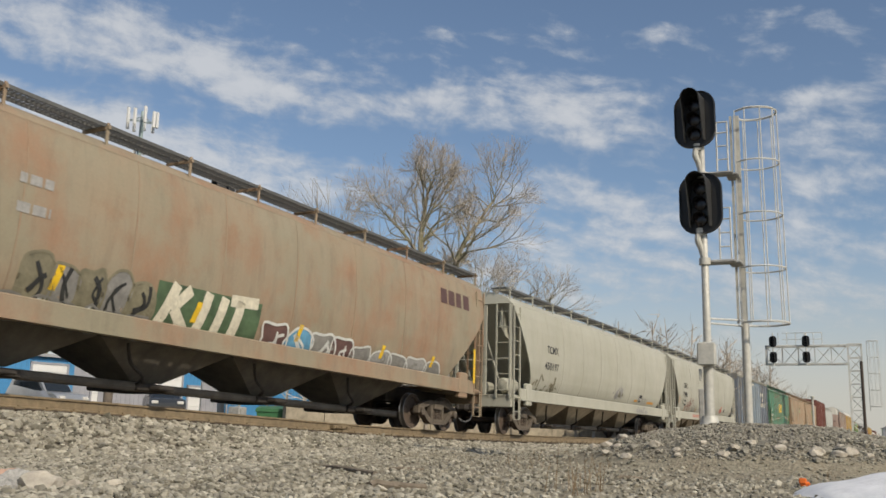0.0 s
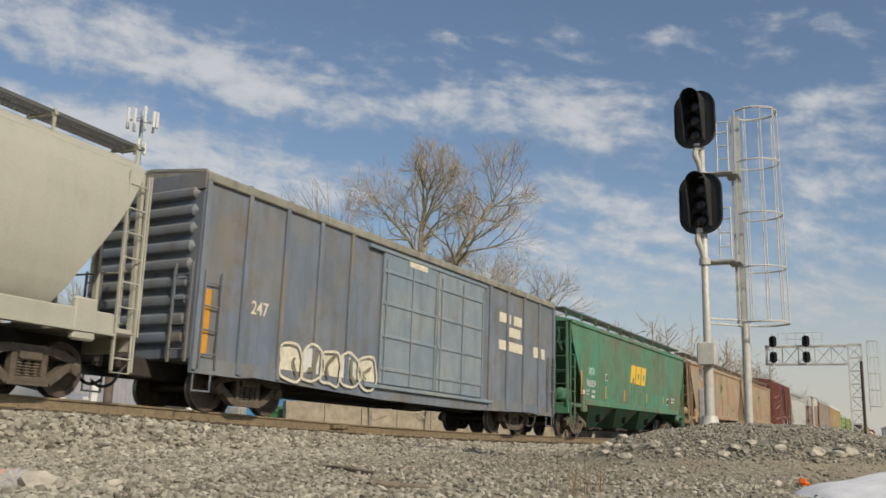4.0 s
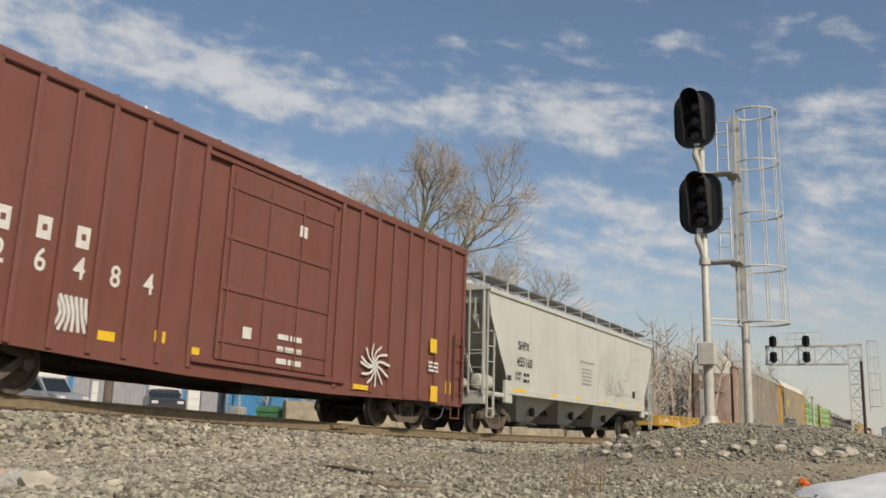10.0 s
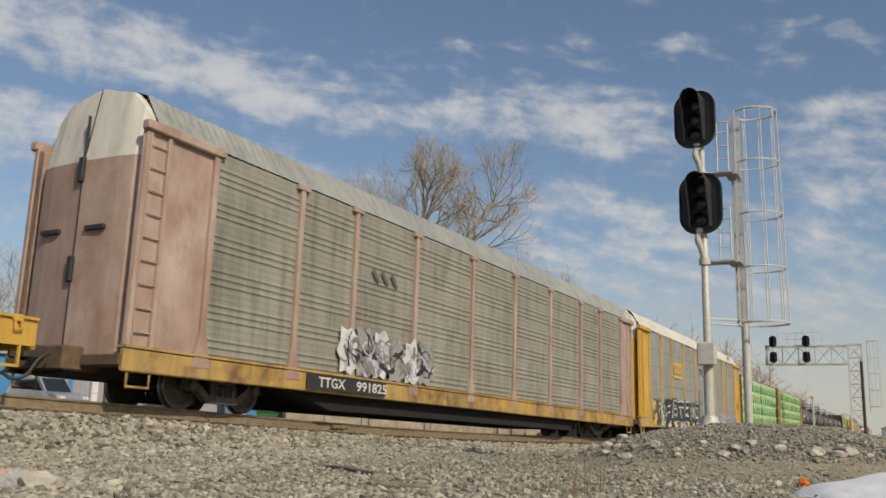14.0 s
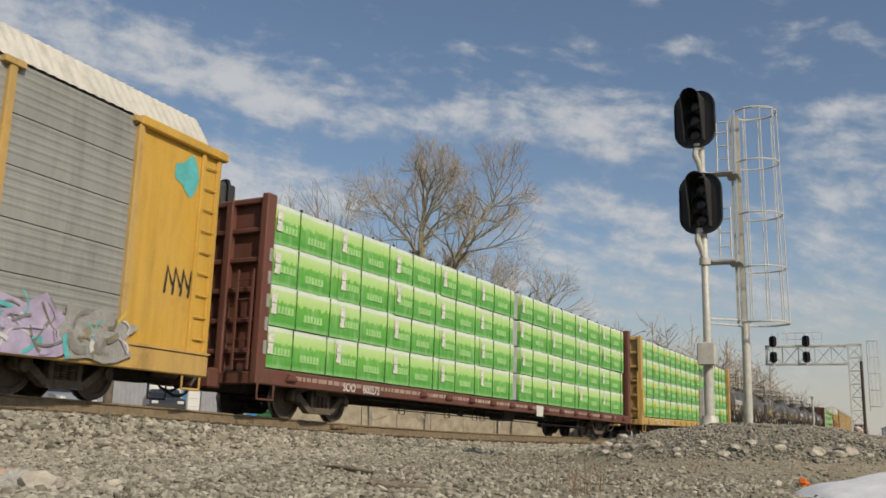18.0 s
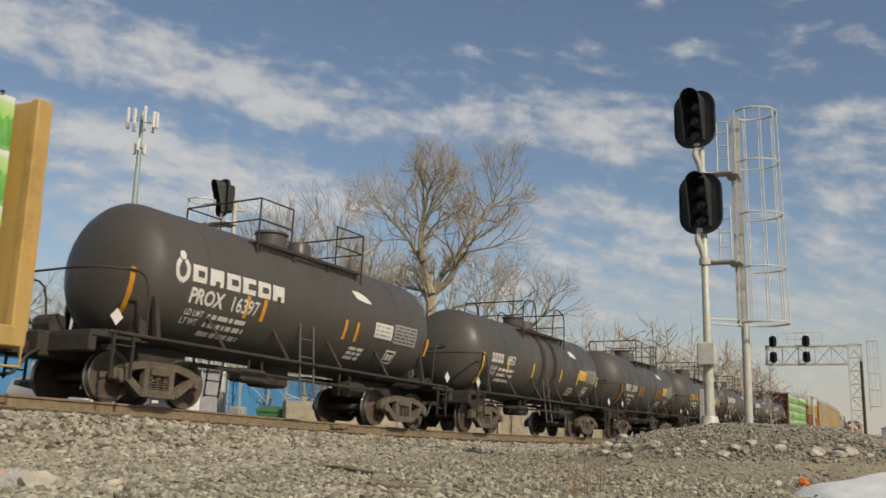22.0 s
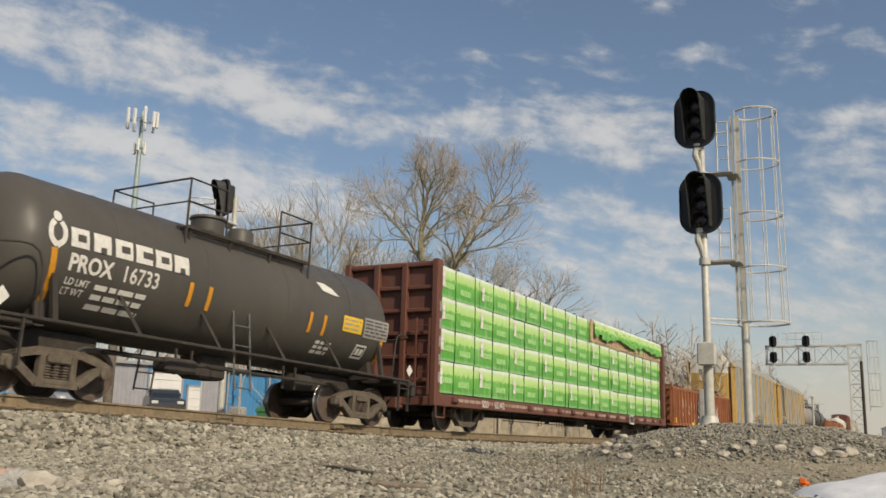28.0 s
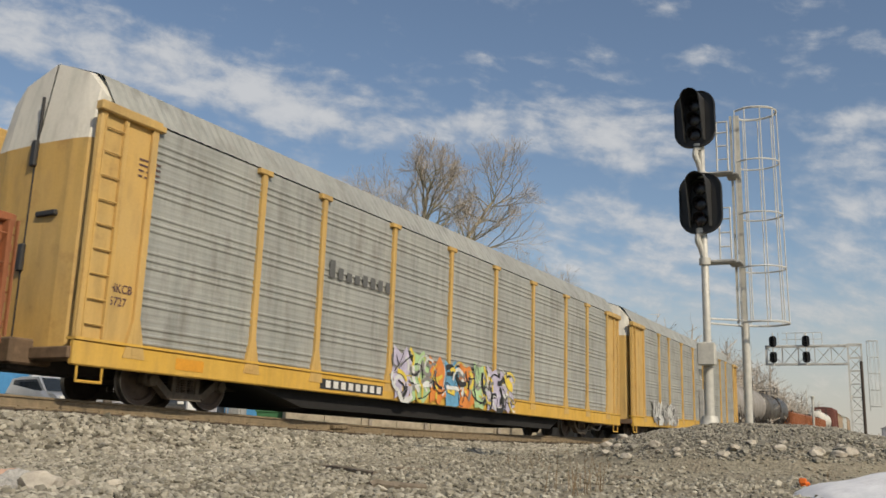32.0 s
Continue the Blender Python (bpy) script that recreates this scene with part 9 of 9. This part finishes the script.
# 13 and 14: lumber cars
car, h, w = centerbeam("lumber_car", 260.45, 284.1, "brown-red centerbeam car loaded with green-wrapped lumber bundles", M_OXIDE, [2.40]*5 + [2.62]*4, False, 4, 3)
put = on_side(lambda z: 1.52, 0.008)
marks(car, put, M_WHITE, [("SOO", h-2.8, 0.60, 0.17, None, 0), ("600272", h-3.6, 0.60, 0.17, None, 0)])
strips(car, on_side(lambda z: 1.55, 0.0), M_WHITE, [(-1.9, 0.5, 0.55, 0.3)], "data_plate")
strips(car, on_side(lambda z: 1.52, 0), M_FADEMARK, [(h+0.03, 1.1+k*0.42, 0.10, 0.24) for k in range(5)])
small_print(car, put, M_PINK, h-0.8, 0.69, 21.0, 1, 131, 0.08, 0.2, "faded_stencil")
car, h, w = centerbeam("lumber_car", 286.3, 309.5, "yellow centerbeam car loaded with green-wrapped lumber bundles", M_YELLOW_PALE, [2.5]*9, True, None, 4)
marks(car, put, M_WHITE, [("TTZX", 9.5, 0.60, 0.17, 0.8, 0), ("856", 8.0, 0.60, 0.17, 0.5, 0), ("378", 7.1, 0.60, 0.17, 0.5, 0)])
strips(car, put, M_YMARK, [(8.35, 0.6, 0.25, 0.2), (0.5, 0.6, 0.4, 0.18), (-4, 0.6, 0.4, 0.18), (-8, 0.6, 0.4, 0.18)])
strips(car, on_side(lambda z: 1.57, 0.0), M_YMARK, [(h+0.02, 1.0, 0.08, 1.0), (h+0.2, 1.0, 0.08, 1.0)])
# 15 to 21: black tank cars
YM, OM = M_YMARK, M_OMARK
TANKS = [(311.2, 322.8, "PROX", "16397", True, False, 313.45, 1.74, 319.2, M_WHITE, [311.9], [314.75, 315.25, 318.05, 318.5, 321.6], OM, M_WHITE, 1.22, 2.20),
         (324.0, 336.3, "", "6957", False, True, 325.81, 1.88, 333.1, YM, [325.1], [326.8, 328.8, 331.3, 333.0, 335.1], YM, M_WHITE, 1.15, 2.14),
         (337.5, 349.0, "OFOX", "23596", False, False, 339.17, 1.80, 345.55, YM, [338.5, 347.95], [341.4, 341.85, 344.5, 345.0], OM, M_WHITE, 1.16, 2.15),
         (350.2, 362.6, "UTLX", "125169", False, False, 352.8, 1.92, 359.4, YM, [352.1, 355.4, 358.1, 361.5], [], OM, YM, 1.14, 2.13),
         (363.8, 376.1, "PROX", "16590", True, False, 365.45, 1.80, 372.8, YM, [364.8, 368.25, 371.6, 374.7], [], OM, M_WHITE, 1.13, 2.12),
         (377.3, 389.1, "PROX", "16512", True, False, 379.0, 1.80, 385.5, M_WHITE, [378.3, 387.9], [381.3, 384.0], OM, M_WHITE, 1.15, 2.14),
         (390.8, 402.7, "PROX", "16733", True, False, 392.55, 1.82, 399.77, YM, [392.1, 401.5], [395.0, 395.5, 398.6, 399.1], OM, M_WHITE, 1.15, 2.14)]
for k, (f, r, ini, num, big, band, at, z0, pat, pmt, la, sa, ym, mt, rad, cz) in enumerate(TANKS):
    car, h, w = tank("tank_car", f, r, ("black tank car with a large white emblem and number" if big else "black tank car with yellow lettering" if mt is M_YMARK else "black tank car with central bands and yellow strips" if band else "black tank car with white lettering"), M_TANK, band, rad, cz, 1 if band else 0, (0.02, 0.35, 0.35, -0.2, 0.2, 0.3, 0.48)[k])
    rail_tank_marks(car, (f+r)/2, w, mt, ini, num, big, at, z0, pat, pmt, la, sa, ym, 200+k*5)
# 22: lumber car
car, h, w = centerbeam("lumber_car", 403.6, 426.5, "brown-red centerbeam car with torn green-wrapped lumber bundles", M_OXIDE, [2.482]*9, False, None, 7)
put = on_side(lambda z: 1.52, 0.008)
marks(car, put, M_WHITE, [("SOO", 8.77, 0.62, 0.18, 0.42, 0), ("601402", 7.9, 0.62, 0.18, 0.68, 0)])
strips(car, on_side(lambda z: 1.52, 0), M_FADEMARK, [(h+0.03, 1.1+k*0.42, 0.10, 0.24) for k in range(5)])
ME_BOARD = Geo().cbox(0, 0.285, -2.46, -0.02, 0.0, 0.034, 0.006).stretch(sz=TALL).mesh("lumber_board", M_PALELUMBER)
rnd = random.Random(22)
strips(car, on_side(lambda z: 1.55, 0.0), M_WHITE, [(-5.6, 0.52, 0.6, 0.34)], "data_plate")
strips(car, on_side(lambda z: 1.56, 0.0), M_UNDER, [(-5.65, 0.57, 0.22, 0.24), (-5.92, 0.57, 0.22, 0.24)], "data_panel")
part("stake", Geo().cbox(-1.47, -1.38, -1.18, -1.04, 3.2, 3.98, 0.01), M_PALELUMBER, car, "pale wooden stake between the bundles")
for k in range(5, 9):
    for q in range(9):
        part("lumber_board", ME_BOARD, None, car, at=(-1.385+rnd.uniform(-0.012, 0.012), h-0.24-k*2.494+rnd.uniform(-0.02, 0.02), 3.20+q*0.038))
for k in range(3):
    g = Geo()
    vs, fs = [], []
    n = 30
    for i in range(n+1):
        y0 = -1.3-k*3.3-i*3.3/n
        drop = 0.52+0.16*noise.noise((y0*0.55, 3.0, 0))+0.12*noise.noise((y0*2.3, 7.0, 0))
        for j in range(12):
            z0 = 3.975-drop*j/11
            bulge = 0.05*noise.noise((y0*2.6, z0*5.0, 1.0))+0.035*noise.noise((y0*6.0, z0*9.0, 2.0))+0.02*noise.noise((y0*13.0, z0*15.0, 4.0))
            vs.append((-1.42-0.05*j/11-abs(bulge)*1.3-0.02*(j > 0), y0, z0))
            if i and j:
                q = i*12+j
                fs.append((q, q-1, q-13, q-12))
    part("torn_wrap", g.add(vs, fs), M_TORNWRAP, car, "torn loose crumpled green wrapping")
small_print(car, put, M_PINK, h-0.8, 0.69, 20.5, 1, 231, 0.08, 0.2, "faded_stencil")
# 23: gondola
car, h, w = gondola("gondola_car", 428.45, 445.6, "rusty orange-red gondola car of scrap with faded cream lettering", M_GOND, plain("rusty_scrap", (0.10, 0.055, 0.035), 0.9, 0.4, 5))
put, put2 = on_side(w, 0.010), on_side(lambda z: 1.575, 0.006)
strips(car, put, M_FADEMARK, [(7.0, 1.2, 0.16, 0.6), (7.15, 1.2, 0.46, 0.07), (7.15, 1.75, 0.46, 0.07)], "faded_patch")
for y0, ht, m in ((6.10, 0.62, M_CREAMMARK), (5.40, 0.60, M_CREAMMARK), (3.92, 0.60, M_CREAMMARK), (3.16, 0.46, M_FADEMARK)):
    g = Geo()
    for k in range(14):
        a0, a1 = (2*math.pi*q/14 for q in (k, k+1))
        ring = [(y0+r*0.30*math.cos(a), 1.32+ht*(0.5+r*0.5*math.sin(a))) for r, a in ((1, a0), (1, a1), (0.48, a1), (0.48, a0))]
        g.add([put(*p) for p in ring], [(0, 1, 2, 3)])
    part("company_emblem", g, m, car, "cream round block letter as a plain shape")
def side_at(n):
    return on_side(lambda z: 1.575, 0.002*n)


strips(car, side_at(1), G_BLACK, [(2.75, 0.64, 0.95, 0.55)], "graffiti")
strips(car, side_at(0), G_RED, [(1.35, 0.9, 2.9, 0.75)], "graffiti")
for n, (ch, y0, wd, top) in enumerate((("S", 2.55, 1.05, 1.80), ("E", 1.20, 0.60, 1.74), ("L", 0.38, 0.62, 1.70), ("U", -0.45, 0.62, 1.72), ("T", -1.15, 0.78, 1.72))):
    g = Geo()
    for lay, (width, slot) in enumerate(((0.40, 0), (0.24, 1))):
        for q, stroke in enumerate(STROKES[ch]):
            ribbon(g, [(y0-wd*a, 0.80+(top-0.80)*b) for a, b in stroke], width, on_side(lambda z: 1.575, 0.004+0.003*lay+0.0008*q+0.0002*n), slot)
    part("graffiti", g, [G_WHITE, G_BLACK], car, "black graffiti letter with a white outline")
scrawl(car, lambda z: 1.575, -2.1, 1.3, 0.7, 1.0, 16, G_WHITE, 96, "white sprayed scribbles", 0.05)
for y0, ln, z0, hh, cnt, wd, m in ((6.42, 0.55, 1.05, 0.18, 9, 0.022, G_WHITE), (4.95, 0.62, 1.15, 0.42, 16, 0.022, M_CREAMMARK), (3.5, 0.75, 0.75, 0.45, 18, 0.035, G_WHITE)):
    scrawl(car, lambda z: 1.46, y0, ln, z0, hh, cnt, m, int(y0*20), "white sprayed tag", wd)
strips(car, put2, M_YMARK, [(h-0.1, 0.72, 0.62, 0.22), (4.25, 0.66, 0.6, 0.12), (1.2, 0.66, 0.55, 0.12), (-1.95, 0.66, 0.4, 0.12), (-h+3, 0.66, 0.4, 0.12)])
strips(car, put, M_BLACK, [(7.08, 0.72, 0.42, 0.24), (4.05, 0.95, 0.32, 0.2), (-4.15, 1.0, 0.3, 0.3)], "data_plate")
strips(car, on_side(w, 0.016), M_WHITE, [(7.03, 0.76, 0.14, 0.14), (6.85, 0.76, 0.14, 0.14)], "data_bar")
# 24 and 25: yellow auto carriers
for f, r, sd in ((446.95, 473.4, 101), (475.4, 503.4, 105)):
    car, h, w = autorack("auto_rack_car", f, r, ("yellow and galvanised auto rack car with colourful graffiti" if sd == 101 else "yellow and galvanised auto rack car with white graffiti"), M_GALV, M_YELLOW_PALE, M_YELLOW_PALE, M_GALV, M_WHITE_PAINT, M_YELLOW, posts=(12.0, 9.0, 6.91, 3.96, 0.98, -1.84, -4.63, -7.5, -9.6, -r/2+f/2+1.4), crown=0.30)
    put, put2 = on_side(lambda z: 1.53, 0.012), on_side(lambda z: 1.53, 0.03)
    if sd == 101:
        strips(car, put, M_GRATE, [(6.6-k*0.33, 2.78, 0.20, hh*0.85) for k, hh in enumerate((0.42, 0.28, 0.22, 0.22, 0.28, 0.28, 0.28, 0.28))], "company_emblem")
        wild_graffiti(car, wide, 3.8, 6.8, 0.48, 1.15, 8, [M_PALELILAC, G_MINT, G_ORANGE, G_BLUE, G_ORANGE, G_MINT, M_PALELILAC], [G_BLACK, G_WHITE, G_GREY, G_BLACK, G_YEL], sd, "lilac, orange, blue and mint graffiti letters")
        strips(car, on_side(lambda z: 1.56, 0.01), M_BLACK, [(6.75, 0.55, 2.5, 0.2)], "number_patch")
        strips(car, on_side(lambda z: 1.56, 0.016), M_WHITE, [(6.55-k*0.29, 0.58, 0.18, 0.14) for k in range(8)], "number_bar")
        marks(car, on_side(lambda z: 1.50, 0.012), M_DKBROWN, [("HKCB", 12.62, 1.62, 0.13, None, 0), ("5727", 12.6, 1.42, 0.13, None, 0)])
        small_print(car, on_side(lambda z: 1.50, 0.012), M_DKBROWN, h-0.95, 3.75, 0.5, 4, 103, 0.03, 0.09)
        strips(car, on_side(lambda z: 1.56, 0.01), M_OMARK, [(h-2.2, 0.58, 0.7, 0.18)], "data_plate")
    else:
        wild_graffiti(car, wide, h-3.4, 5.0, 0.55, 0.95, 5, [M_FADEMARK, G_WHITE], [G_GREY, G_WHITE, G_BLACK], sd, "white and grey graffiti")
# 26 and 27: older tank cars, then gondolas and hoppers at the end of the train
car, h, w = tank("tank_car", 504.8, 521.6, "dull silver tank car with a black dome", M_TANK_DIRTY, False, R=1.30, cz=2.3)
car, h, w = tank("tank_car", 522.9, 541.0, "dark grimy tank car with bands", M_TANK, True, R=1.30, cz=2.3)
for f, r in ((542.4, 559.0), (560.6, 577.2), (578.8, 595.4)):
    gondola("gondola_car", f, r, "rusty red gondola car", M_GOND, M_UNDER, seed=int(f))
tank("tank_car", 597.0, 613.0, "dirty white tank car", M_WHITE_PAINT, False, R=1.30, cz=2.3)
boxcar("boxcar", 614.6, 630.7, "plain oxide red boxcar with a single door", M_BOX_RED, M_BOX_RED, 4.45, 16, (-1.85, 1.55), False, M_BOX_RED, M_BOX_RED)
hopper("hopper_car", 632.3, 650.0, "tan covered hopper car", M_ORANGE_TAN, "flat", 3, M_BAY_TAN, eave=3.68)
hopper("hopper_car", 651.2, 669.0, "pale grey covered hopper car", M_GREY_HOPPER, "flat", 3, M_GREY_HOPPER, eave=3.7)
hopper("hopper_car", 670.2, 688.0, "tan covered hopper car", M_ORANGE_TAN, "flat", 3, M_BAY_TAN, eave=3.68)


# ---- movement ----
def motions():
    # every car rides the line on its two trucks
    for car, front, rear, ty in CARS:
        rows = []
        for k in range(-1, 67):
            t = k/2
            c = (front+rear)/2 - travelled(t)
            a, b = rail_point(c-ty), rail_point(c+ty)
            ahead = (a-b).normalized()
            across = ahead.cross(Vector((0, 0, 1))).normalized()
            m = Matrix((across, ahead, across.cross(ahead))).transposed().to_4x4()
            m.translation = (a+b)/2
            rows.append((t, m))
        walk(car, rows)
    # wheels turn while their car is near
    mid = {car: (f+r)/2 for car, f, r, ty in CARS}
    for wheels, car in SPINNERS:
        at = wheels.location.copy()
        seen = [k for k in range(0, 32*30+1, 1) if -14 < mid[car]-travelled(k/30) < 62]
        rows = []
        ks = sorted({0, 960, *seen})
        turn = 0.0
        last = None
        for k in ks:
            if last is not None and k-last == 1:
                turn -= (travelled(k/30)-travelled(last/30))/WR
            last = k
            rows.append((k/30, Matrix.Translation(at) @ Matrix.Rotation(turn, 4, "X")))
        walk(wheels, rows)
    # the clouds drift slowly to the right and down
    axis = VIEW @ Vector((0, 0, -1)).cross(Vector((0.86, -0.5, 0)).normalized())
    rest = VIEW.to_4x4()
    rows = []
    for k in range(-1, 34):
        m = Matrix.Rotation(0.00157*(k-16), 4, axis) @ rest
        rows.append((float(k), m))
    walk(clouds, rows)


motions()
